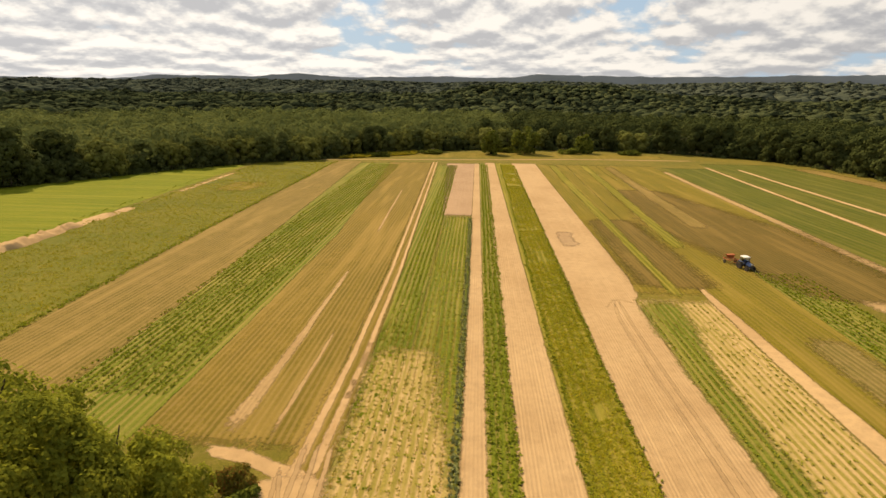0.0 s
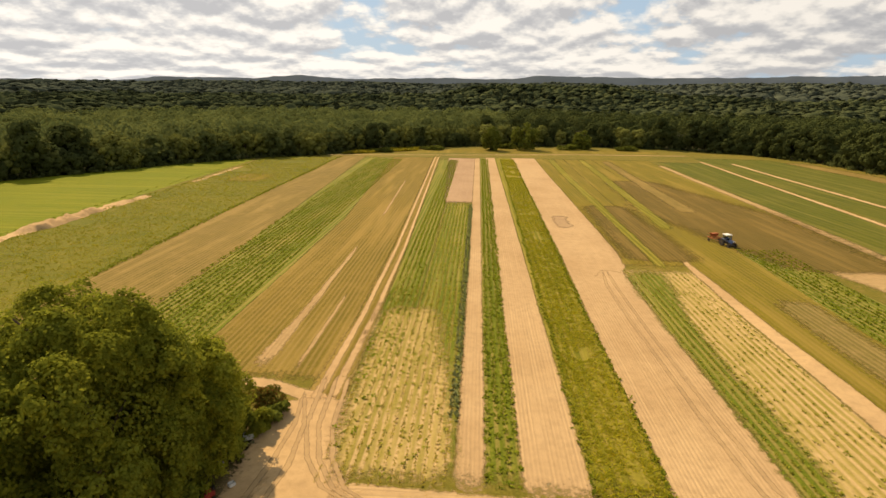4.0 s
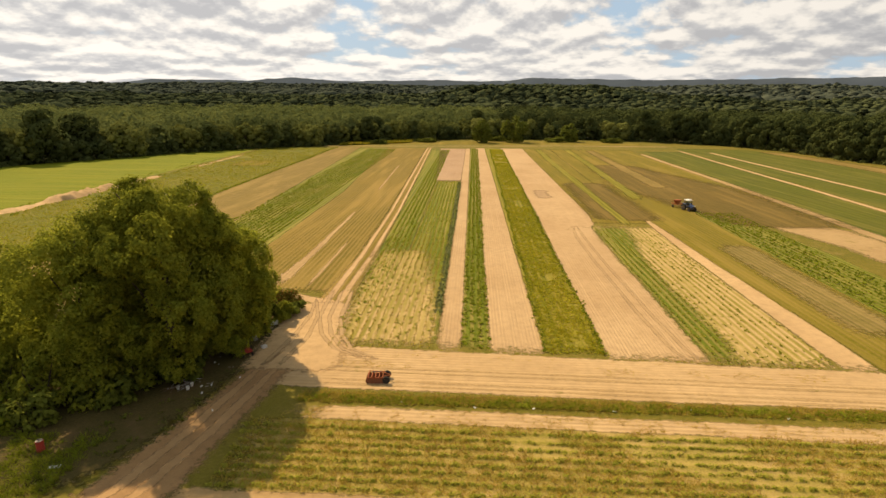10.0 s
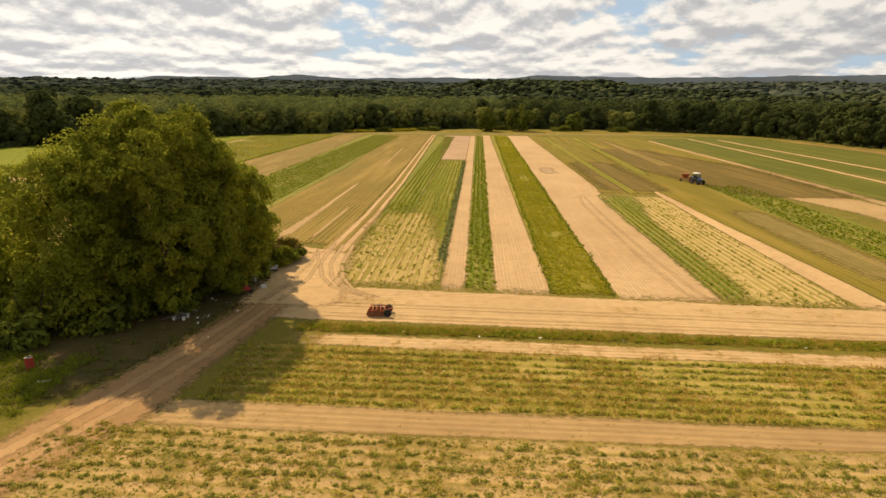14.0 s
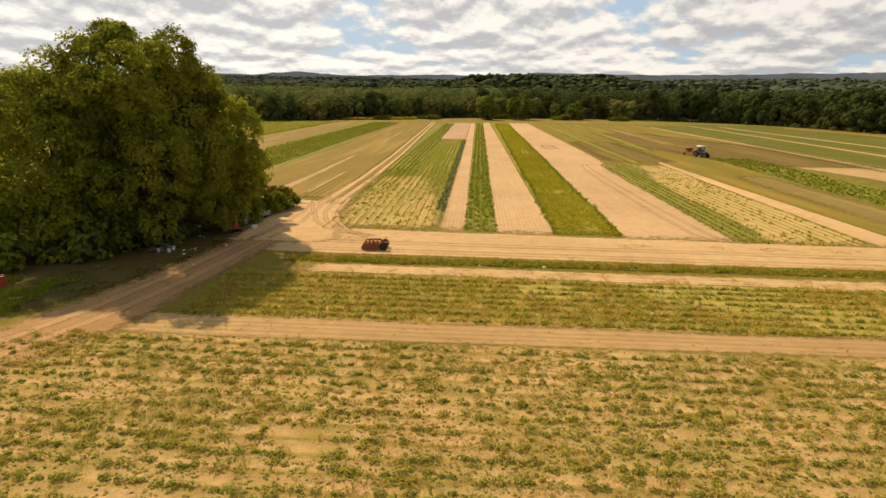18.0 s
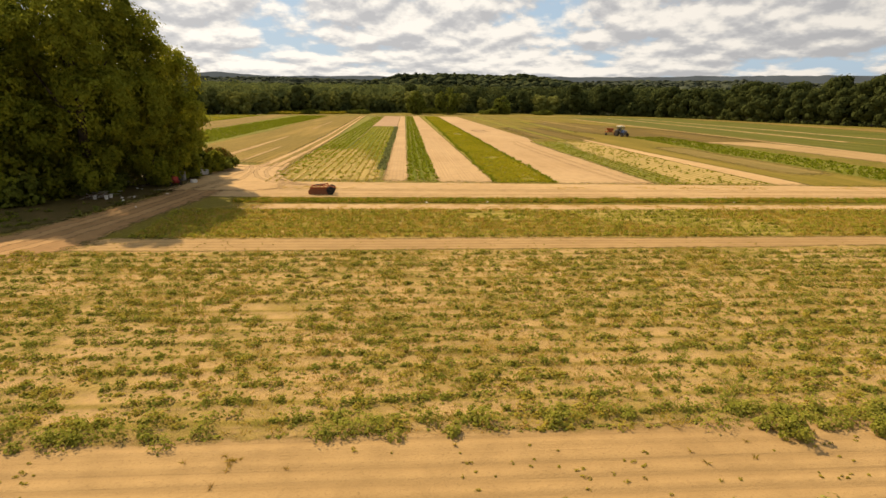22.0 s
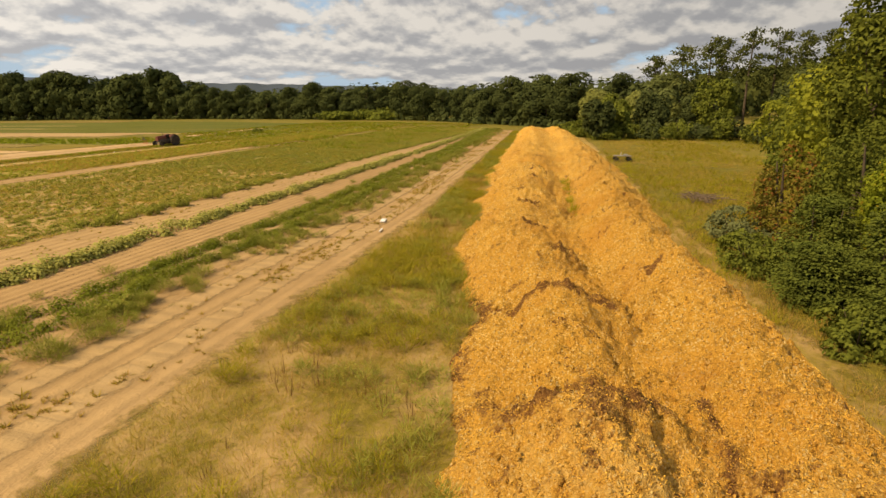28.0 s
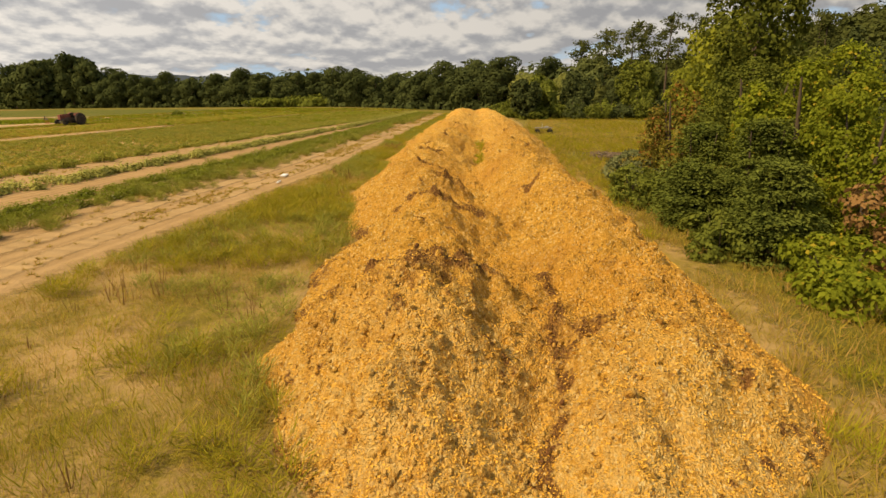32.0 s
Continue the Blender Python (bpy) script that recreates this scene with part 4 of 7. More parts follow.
for k, o in enumerate((1.1, 3.1)):
    strip("wheel_rut", "x", -30, 116, [(-30, -34.0 - o + 0.6), (20, -33.5 - 0.9 * o + 0.6), (60, -31.6 - 0.5 * o + 0.3), (116, -27.8 - 0.3 * o)], [(-30, -33.1 - o + 0.6), (20, -32.6 - 0.9 * o + 0.6), (60, -31.2 - 0.5 * o + 0.3), (116, -27.6 - 0.3 * o)], m_streak,
          "dark wheel rut in the sandy track", 0.12, 0.7, "track", over=1, soft=1.2)
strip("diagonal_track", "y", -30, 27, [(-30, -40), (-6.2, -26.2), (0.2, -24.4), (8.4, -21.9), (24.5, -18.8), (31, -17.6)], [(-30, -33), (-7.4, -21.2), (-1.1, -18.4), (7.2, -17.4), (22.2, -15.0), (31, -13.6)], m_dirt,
      "dirt track under the trees, their shade in its brown", 0.35, category="track", over=2, soft=1.8)
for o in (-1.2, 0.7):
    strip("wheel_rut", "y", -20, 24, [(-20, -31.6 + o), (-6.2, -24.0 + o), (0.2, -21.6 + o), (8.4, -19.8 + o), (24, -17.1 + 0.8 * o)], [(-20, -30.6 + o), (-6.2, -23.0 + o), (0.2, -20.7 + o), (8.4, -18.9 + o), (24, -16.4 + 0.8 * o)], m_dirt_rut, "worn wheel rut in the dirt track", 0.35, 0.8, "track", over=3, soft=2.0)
strip("grove_ground", "y", -2, 35, [(-2, -60), (35, -60)], [(-2, -26), (8, -22.4), (24, -19.4), (35, -22)], m_shade, "ground under the grove, tree shade in its dark colour", 0.8, over=1, soft=3.0)
strip("verge_south", "x", -30, 120, [(-30, -58), (60, -50), (120, -44)], [(-30, -38), (20, -37), (60, -33.6), (120, -29.2)], m_verge, "rough dry grass with bare sandy patches", 0.4, soft=1.6)

# ---- low plants ----
def row_spots(along, start, end, places, gap, seed, wander=0.12, keep=1.0, thin=None):
    """Plant places in rows: places are the rows' positions across; thin(l, c) gives a share kept."""
    rng = np.random.default_rng(seed)
    out = []
    for c in places:
        l = np.arange(start, end, gap) + rng.uniform(-0.4, 0.4, len(np.arange(start, end, gap))) * gap
        a = c + wander * smooth_noise(l * 0.2, l * 0 + c, seed) + rng.normal(0, wander * 0.6, len(l))
        share = keep if thin is None else thin(l, a)
        ok = rng.uniform(size=len(l)) < share
        out.append(np.stack([a[ok], l[ok]], 1) if along == "y" else np.stack([l[ok], a[ok]], 1))
    return np.concatenate(out)


def scattered(n, x0, x1, y0, y1, seed, clump=0.25, level=0.0):
    """Random places, thicker where the noise is high."""
    rng = np.random.default_rng(seed)
    p = np.stack([rng.uniform(x0, x1, n), rng.uniform(y0, y1, n)], 1)
    return p[rough_noise(p[:, 0] * clump, p[:, 1] * clump, seed, 3) > level]


plants("dark_vegetable_rows", row_spots("y", 27, 256, np.arange(-13.3, -8.6, 0.95), 0.55, 3, thin=lambda l, c: np.clip((l - 28) / 48, 0.12, 0.95)), 0.36, 8, m_leaf_dark_crop, "dark green leafy vegetable rows", seed=31, lean=1.2)
plants("light_vegetable_rows", row_spots("y", 25, 147, np.arange(-8.2, -1.8, 0.85), 0.55, 4, thin=lambda l, c: np.clip((l - 28) / 52, 0.12, 0.9)), 0.32, 8, m_leaf_crop, "light green leafy vegetable rows", seed=32, lean=1.2)
plants("yellowed_vegetable_rows", row_spots("y", 24, 75, np.arange(-13, -1.8, 0.93), 0.3, 5, 0.06, keep=0.8), 0.22, 6, m_leaf_yellow, "yellowed leafy vegetable rows", seed=33, lean=1.2)
plants("cabbage_rows", row_spots("y", 34, 146, (-1.75, -1.2), 0.5, 6, keep=0.9), 0.34, 9, m_leaf_cabbage, "grey green cabbage row", seed=34, slim=0.42)
plants("strip_crop_rows", row_spots("y", 24.5, 262, (2.1, 3.0, 3.9, 4.7), 0.5, 7, thin=lambda l, c: np.clip((l - 15) / 30, 0.5, 0.95)), 0.4, 9, m_leaf_dark_crop, "green crop rows in a narrow strip", seed=35, lean=1.1)
plants("yellow_weeds", scattered(13500, 11.2, 17.6, 24, 262, 8, 0.2, -0.8), 0.36, 6, m_weed, "yellow green weeds in a strip", "weeds", seed=36, slim=0.18, lean=1.1, spread=0.8)
plants("strip_edge_weeds", np.concatenate([row_spots("y", 24, 262, (17.6,), 0.5, 9, 0.25), row_spots("y", 24, 262, (11.2,), 0.6, 10, 0.25)]), 0.34, 8, m_leaf_dark_crop, "dark weeds along the strip's edge", "weeds", seed=37)
plants("west_crop_rows", row_spots("y", 50, 256, np.arange(-49, -36, 1.0), 0.42, 11, 0.08, keep=0.9), 0.36, 8, m_leaf_dark_crop, "green crop rows on the west field", seed=38)
plants("east_crop_rows", row_spots("y", 22.5, 86, np.arange(29.2, 41.2, 0.98), 0.6, 12, thin=lambda l, c: np.where(c < 33, 0.9, np.clip(0.4 + 0.25 * rough_noise(l * 0.1, c * 0.3, 5), 0.1, 0.8))), 0.28, 8, m_leaf_crop,
       "green crop rows on sandy soil", seed=39)
plants("green_strip_rows", row_spots("y", 20, 105, np.arange(57.4, 66.5, 1.1), 0.7, 13, keep=0.8), 0.45, 7, m_leaf_dark_crop, "green crop rows beside the tractor", seed=40)
plants("weedy_fallow_plants", scattered(14000, -104, -69, 40, 258, 14, 0.08, -0.9), 0.36, 5, m_weed, "tall weeds of the fallow field", "weeds", slim=0.19, seed=41, spread=0.9)
plants("field_edge_weeds", np.concatenate([row_spots("y", 40, 262, (-69.3, -68.6), 0.7, 118, 0.3, keep=0.8), row_spots("y", 45, 262, (-50.2,), 0.8, 119, 0.3, keep=0.7), row_spots("y", 75, 250, (-108.2, -102.4), 0.9, 120, 0.6, keep=0.5)]), 0.45, 8, m_leaf_dark_crop, "green weeds between the fields", "weeds", seed=149, slim=0.3, spread=0.7)
plants("grove_grass", scattered(5200, -62, -27, -8, 6, 116, 0.2, -0.3), 0.42, 12, m_leaf_dark_crop, "bright green grass before the grove", "grass", slim=0.08, seed=141, spread=0.9)
plants("grove_edge_weeds", scattered(1500, -62, -21, 3, 36, 117, 0.25, 0.2), 0.3, 9, m_leaf_shrub, "sparse weeds under the grove", "weeds", slim=0.2, seed=143, spread=0.9)
plants("hedge_bank_weeds", np.concatenate([row_spots("x", -13, 75, (12.95, 13.2), 0.22, 15, 0.3, keep=0.7), scattered(1300, -13, 75, 13.0, 14.1, 15, 0.5, -0.6)]) - np.array([[0, 0.25]]), 0.26, 9, m_leaf_dark_crop,
       "tall green weeds on the headland bank", "weeds", seed=42, stem=0.4, leaf_share=0.6, spread=0.9)
plants("hedge_bank_grass", scattered(5000, -13, 75, 12.6, 14.4, 115, 0.5, -0.8), 0.34, 8, m_grass, "dry grass on the headland bank", "grass", seed=142, slim=0.06, spread=0.8)
plants("headland_weeds", np.concatenate([scattered(1300, -12, 60, 19.2, 20.8, 16, 0.5, 0.3), scattered(2600, -14, 60, 9.6, 12.2, 17, 0.7, 0.0), scattered(500, -14, 40, 21.9, 23.4, 18, 0.5, 0.2)]), 0.14, 9, m_grass,
       "small weeds on the sandy headland", "weeds", seed=43, lean=1.0, slim=0.1, spread=1.2)
clumps("weedy_row_plants", row_spots("x", -16, 105, np.arange(1.0, 9.6, 1.08), 0.5, 19, 0.14, thin=lambda l, c: np.clip(0.88 + 0.3 * rough_noise(l * 0.25, c * 0.4, 6), 0.3, 1)), 0.32, 0.3, 34, 0.13, m_leaf_crop, "weedy green crop rows", seed=44, long=1.6)
plants("weedy_row_grass", scattered(14000, -16, 100, 0.6, 9.6, 20, 0.15, -0.5), 0.3, 8, m_grass, "dry grass among the weedy rows", "grass", seed=45, slim=0.07, leaf_share=0.9, spread=0.9)
clumps("south_crop_plants", row_spots("x", -23, 122, np.arange(-19.6, -2.8, 1.02), 0.46, 21, 0.2, thin=lambda l, c: np.clip(0.6 + 0.5 * rough_noise(l * 0.33, np.round(c) * 3.7, 7, 3) + 0.008 * np.clip(l, 0, 60), 0.1, 0.97)), 0.25, 0.22, 52, 0.09, m_leaf_south,
       "low green crop plants in rows on sand", seed=46, long=1.5)
clumps("south_crop_weed_mounds", scattered(6500, -24, 120, -20.4, -2.6, 124, 0.35, 0.0), 0.24, 0.18, 40, 0.08, m_leaf_yellow, "yellowed low weeds among the crop", "weeds", seed=148)
plants("south_crop_weeds", scattered(26000, -24, 120, -20.4, -2.6, 22, 0.45, -0.2), 0.2, 8, m_grass, "dry weeds among the crop", "weeds", seed=47, slim=0.07, spread=0.9)
plants("south_crop_tufts", row_spots("x", -23, 122, np.arange(-19.6, -2.8, 1.02), 0.55, 121, 0.35, thin=lambda l, c: np.clip(0.25 + 0.5 * rough_noise(l * 0.2, c * 0.3, 17, 3), 0, 0.8)), 0.4, 70, m_leaf_south, "wispy green weeds among the crop", "weeds", seed=147, slim=0.012, spread=0.6, lean=0.4)
clumps("south_crop_seedlings", scattered(24000, -24, 90, -20.4, -2.6, 125, 0.6, -0.45), 0.09, 0.07, 9, 0.075, m_leaf_south, "small green seedlings and weeds between the crop rows", "weeds", seed=150)
clumps("lane_seedlings", np.concatenate([scattered(700, -26, 70, -24.6, -21.0, 126, 0.5, 0.0), scattered(400, -20, 60, -2.2, 0.2, 127, 0.5, 0.0)]), 0.06, 0.05, 8, 0.06, m_leaf_yellow, "tiny dry weeds on the sandy lanes", "weeds", seed=151)
clumps("crop_edge_weeds", scattered(620, -25, 110, -20.7, -19.5, 23, 0.5, -0.5), 0.34, 0.4, 110, 0.075, m_leaf_south, "tall weeds along the crop's edge", "weeds", seed=48)

plants("east_field_grass", scattered(8000, 60, 150, -16, 34, 24, 0.12, -0.4), 0.34, 7, m_goldenrod, "yellow green grass of the east field", "grass", seed=49, slim=0.12)
plants("east_field_weeds", scattered(5000, 60, 150, -16, 34, 25, 0.2, 0.2), 0.36, 9, m_leaf_dark_crop, "green weeds of the east field", "weeds", seed=50, slim=0.25)

# ---- grove beside the track ----
GROVE = "large leafy shade tree beside the dirt track"
for x, y, h, r, lobes, leaves, size, seed in ((-26.3, 15.4, 20.9, 8.5, 52, 84000, 0.26, 5), (-23.2, 20.8, 15.4, 5.0, 34, 42000, 0.26, 6), (-23.0, 27.0, 9.5, 3.3, 22, 14000, 0.26, 11), (-32.6, 12.6, 16.0, 6.2, 34, 46000, 0.26, 7), (-33.5, 24.0, 17.2, 7.0, 30, 18000, 0.36, 8),
                                            (-44.5, 13.0, 13.5, 6.0, 26, 10000, 0.4, 9), (-50.0, 20.0, 12.5, 6.0, 26, 8000, 0.4, 10)):
    tree("shade_tree", (x, y, 0), h, r, -1.5, lobes, leaves, size, m_leaf_big, seed, GROVE, trunk=0.026 * h, ragged=0.16, kind_group="grove by the track", top_heavy=0.2)
for i, (x, y, a, b, h) in enumerate([(-33.5, 6.2, 2.6, 2.0, 3.2), (-37.5, 5.2, 3.0, 2.2, 2.6), (-29, 9.5, 2.2, 1.8, 2.4), (-22.3, 27.0, 1.8, 2.2, 3.6), (-19.8, 31.5, 1.4, 1.4, 1.4), (-25, 14.5, 2.0, 2.0, 2.2), (-41, 3.0, 3.0, 2.2, 1.8)]):
    bush("shrub", (x, y, 0), (a, b), h, 1100, 0.42, m_leaf_shrub if i not in (1, 6) else m_leaf_vine, 60 + i, "green shrub at the foot of the grove")

bush("brown_shrub", (-21.4, 33.6, 0), (2.0, 1.7), 2.4, 3600, 0.2, m_leaf_rusty, 85, "brownish olive shrub at the end of the grove", 12, "shrub")
UNDER = [(-20.6, 29.0, 1.5, 2.6), (-22.0, 24.5, 2.0, 4.2), (-23.6, 20.0, 2.2, 3.6), (-26.0, 17.0, 2.4, 5.0), (-28.2, 12.6, 2.4, 4.2), (-30.6, 9.6, 2.6, 4.6), (-34.6, 8.4, 2.8, 5.0), (-38.6, 8.8, 3.0, 4.4), (-43.0, 7.6, 3.2, 4.6), (-48.0, 9.0, 3.4, 4.6), (-29.0, 20.0, 3.4, 7.0), (-34.0, 15.0, 3.4, 7.0), (-40.0, 14.0, 3.4, 6.0)]
for i, (x, y, r, h) in enumerate(UNDER):
    bush("undergrowth_bush", (x, y, 0), (r, r * 0.9), h, 1500, 0.4, m_leaf_big, 90 + i, "dense dark undergrowth below the shade trees", 10)

# ---- woods ----
WOODS = "dense deciduous tree at the edge of the woods"
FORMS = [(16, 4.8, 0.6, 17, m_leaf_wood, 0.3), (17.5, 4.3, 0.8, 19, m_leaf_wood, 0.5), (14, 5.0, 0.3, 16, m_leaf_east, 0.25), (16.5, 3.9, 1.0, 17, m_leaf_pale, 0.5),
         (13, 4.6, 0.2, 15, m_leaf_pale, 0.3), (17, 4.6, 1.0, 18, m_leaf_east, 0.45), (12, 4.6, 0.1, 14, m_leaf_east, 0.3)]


def wood_crown(h, r, bottom, lobes, leaves, size, mat, seed, ragged):
    """A rounded crown of billowing lobes, larger below and domed on top, with small leaf sprays."""
    g = np.random.default_rng(seed)
    up = np.linspace(0.0, 1.0, lobes) ** 0.85
    turn = np.arange(lobes) * 2.39996 + g.uniform(-0.4, 0.4, lobes)
    out = np.sqrt(np.clip(1 - (np.clip(up - 0.35, 0, 1) / 0.68) ** 2, 0, 1)) * (0.72 + 0.28 * np.clip(up / 0.3, 0, 1)) * g.uniform(0.45, 0.72, lobes)
    rad = r * g.uniform(0.34, 0.52, lobes) * (1 - 0.22 * up)
    c = np.stack([np.cos(turn) * out * r, np.sin(turn) * out * r, bottom + 0.14 * h + (h - bottom - 0.14 * h - 0.36 * r) * up], 1)
    c[:, 2] += ragged * g.uniform(-0.1, 0.08, lobes) * h
    k = g.choice(lobes, leaves, p=rad ** 2 / np.sum(rad ** 2))
    d = g.normal(size=(leaves, 3)) + np.array([0, 0, 0.25])
    d /= np.linalg.norm(d, axis=1, keepdims=True)
    bump = 1 + 0.14 * np.sin(d[:, 0] * 6 + k) * np.sin(d[:, 1] * 6 + 2.1 * k) * np.sin(d[:, 2] * 5 + k) + g.normal(0, 0.07, leaves)
    base = c[k] + d * np.array([1, 1, 0.85]) * (rad[k] * bump)[:, None]
    way = g.normal(size=(leaves, 3))
    way -= np.sum(way * d, axis=1, keepdims=True) * d
    way /= np.linalg.norm(way, axis=1, keepdims=True)
    s = size * g.uniform(0.6, 1.35, leaves)
    base -= 0.4 * s[:, None] * way
    return leaves_mesh("crown", base, way, s, s * 0.5, d + g.normal(0, 0.24, d.shape), mat, g, 0.06, blades=True)


def wood_tree(h, r, b, lobes, leaves, size, mat, seed, ragged):
    root = tagged(new("woodland_tree"), WOODS, "tree", "edge of the woods")
    hang("trunk", trunk_mesh("trunk", h, 0.3, r, seed), root)
    hang("crown", wood_crown(h, r, b, lobes, leaves, size, mat, seed, ragged), root)
    return root


kinds = [wood_tree(h, r * 1.3, b - 0.5, n, count, size, mat, 20 + k, g) for count, size in ((2400, 0.95), (5200, 0.55)) for k, (h, r, b, n, mat, g) in enumerate(FORMS)]
rng = np.random.default_rng(77)
edge = [Vector(p) for p in WOOD_EDGE]
used = set()
for row, (inset, gap) in enumerate(((2.0, 7.4), (9.5, 8.6))):
    carry = 0.0
    for a, b in zip(edge, edge[1:]):
        d = b - a
        out = Vector((-d.y, d.x)).normalized()
        s = carry
        while s < d.length:
            p = a + d * (s / d.length) + out * (inset + rng.uniform(-1.8, 1.8))
            k = int(rng.integers(0, 7))
            if row == 0 and rng.uniform() < 0.25:
                k = 6
            if p.x < 40 and rng.uniform() < 0.45:
                k = 3 + row
            # East trees get the darker leaves, with cloud shade put into their colour.
            if p.x > 125:
                k = (5, 6, 5, 2)[k % 4]
            if p.y < 130 and p.x > 0:
                k += 7
            z = rng.uniform(0.76, 1.14) * (1.12 if p.y > 120 else 0.84)
            m = pose(p.x, p.y, float(land(p.x, p.y)) - 0.05, 0, 0, rng.uniform(0, 360)) @ Matrix.Diagonal((z * rng.uniform(0.9, 1.15), z * rng.uniform(0.9, 1.15), z, 1))
            if k in used:
                copy_thing(kinds[k], m)
            else:
                kinds[k].matrix_world = m
                used.add(k)
            s += gap * rng.uniform(0.75, 1.25)
        carry = s - d.length
for k in range(14):
    if k not in used:
        kinds[k].matrix_world = pose(-260 - 12 * k, 120, float(land(-260 - 12 * k, 120)))


def woods(name, near_r, far_r, spacing, clumps, size, height, label, half_angle=0.95, seed=5, middle=-0.10, aim=None):
    """A stretch of far woodland as one mass of leafy crowns."""
    g = np.random.default_rng(seed)
    n = int(half_angle * (far_r ** 2 - near_r ** 2) / spacing ** 2)
    r = np.sqrt(g.uniform(near_r ** 2, far_r ** 2, n))
    a = g.uniform(-half_angle, half_angle, n) + middle
    x, y = np.sin(a) * r, np.cos(a) * r
    ex, ey = np.array([p[0] for p in WOOD_EDGE]), np.array([p[1] for p in WOOD_EDGE])
    ang, rad = np.arctan2(ex, ey), np.hypot(ex, ey)
    ok = r > np.interp(a, ang, rad) + 9 if aim is None else np.exp(-((x - aim[0]) / aim[2]) ** 2 - ((y - aim[1]) / aim[2]) ** 2) > 0.12
    x, y = x[ok], y[ok]
    n = len(x)
    h = height * g.uniform(0.72, 1.22, n)
    base = land(x, y)
    k = np.repeat(np.arange(n), clumps)
    d = g.normal(size=(len(k), 3))
    d[:, 2] = np.abs(d[:, 2]) * 1.15 - 0.3
    d /= np.linalg.norm(d, axis=1, keepdims=True)
    rad_c = spacing * g.uniform(0.46, 0.78, n)
    bump = 1 + 0.16 * np.sin(d[:, 0] * 5 + k) * np.sin(d[:, 1] * 5 + 2.0 * k) + g.normal(0, 0.05, len(k))
    R = rad_c[k] * bump
    c = np.stack([x[k] + d[:, 0] * R, y[k] + d[:, 1] * R, base[k] + h[k] - rad_c[k] + d[:, 2] * R * 1.1], 1)
    way = g.normal(size=(len(k), 3))
    way -= np.sum(way * d, axis=1, keepdims=True) * d
    way /= np.linalg.norm(way, axis=1, keepdims=True)
    s = size * g.uniform(0.7, 1.3, len(k))
    c -= 0.4 * s[:, None] * way
    # Seeds 3 and 7 take the leaves with cloud shade in their colour.
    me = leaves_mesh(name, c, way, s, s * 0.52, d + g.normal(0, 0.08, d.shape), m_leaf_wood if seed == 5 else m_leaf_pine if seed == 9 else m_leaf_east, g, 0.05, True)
    return tagged(new(name, me), label, "forest", kind="stuff")


def undergrowth(name, label):
    """Low leafy scrub along the foot of the woods."""
    g = np.random.default_rng(41)
    seg = [np.linspace(a, b, max(2, int((b - a).length / 2.6)), endpoint=False) for a, b in zip(edge, edge[1:])]
    p = np.concatenate(seg) + g.normal(0, 1.6, (sum(len(q) for q in seg), 2))
    k = np.repeat(np.arange(len(p)), 46)
    d = g.normal(size=(len(k), 3))
    d[:, 2] = np.abs(d[:, 2])
    d /= np.linalg.norm(d, axis=1, keepdims=True)
    r, h = g.uniform(1.4, 2.8, len(p)), g.uniform(1.2, 4.2, len(p))
    c = np.stack([p[k, 0] + d[:, 0] * r[k], p[k, 1] + d[:, 1] * r[k], land(p[k, 0], p[k, 1]) + d[:, 2] * h[k]], 1)
    way = g.normal(size=d.shape)
    way -= np.sum(way * d, axis=1, keepdims=True) * d
    s = 0.95 * g.uniform(0.6, 1.3, len(k))
    # Scrub uses the darker leaves: shade at the woods' foot is in its colour.
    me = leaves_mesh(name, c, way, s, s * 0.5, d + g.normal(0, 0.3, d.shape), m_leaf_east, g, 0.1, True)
    return tagged(new(name, me), label, "undergrowth", kind="stuff")


undergrowth("woodland_undergrowth", "leafy scrub along the foot of the woods")
# Cloud shade and distance haze are mixed into the far crowns' colours.
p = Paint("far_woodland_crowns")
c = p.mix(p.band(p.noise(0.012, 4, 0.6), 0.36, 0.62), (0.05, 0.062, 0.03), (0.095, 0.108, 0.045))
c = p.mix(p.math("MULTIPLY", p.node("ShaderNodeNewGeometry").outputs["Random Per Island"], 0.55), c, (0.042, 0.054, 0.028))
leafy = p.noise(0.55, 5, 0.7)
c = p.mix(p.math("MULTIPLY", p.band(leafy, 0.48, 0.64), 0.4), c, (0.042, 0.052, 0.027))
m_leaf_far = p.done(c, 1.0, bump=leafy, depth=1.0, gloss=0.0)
# The farthest crowns are paler and bluer, more haze in the colour.
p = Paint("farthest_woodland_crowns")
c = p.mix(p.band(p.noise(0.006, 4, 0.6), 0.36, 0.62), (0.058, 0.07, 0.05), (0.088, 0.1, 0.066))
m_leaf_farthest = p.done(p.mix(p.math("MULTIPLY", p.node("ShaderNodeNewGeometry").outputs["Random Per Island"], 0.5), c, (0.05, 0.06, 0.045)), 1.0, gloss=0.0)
woods("woodland_canopy", 200, 620, 10.5, 130, 1.5, 16.5, "dense green woodland canopy behind the fields", 0.6, 5, -0.55)
woods("oak_woodland_canopy", 200, 620, 10.5, 130, 1.5, 16.5, "woodland canopy behind the fields, cloud shade in its colour", 0.45, 3, 0.5)
woods("east_woodland_canopy", 110, 430, 10.5, 110, 1.5, 10.0, "dense green woodland canopy east of the fields", 0.6, 7, 1.42)
woods("hill_woodland_canopy", 120, 640, 11.0, 90, 1.9, 13, "dark wooded hill behind the meadow", 0.7, 9, 2.2, (330, -300, 170))


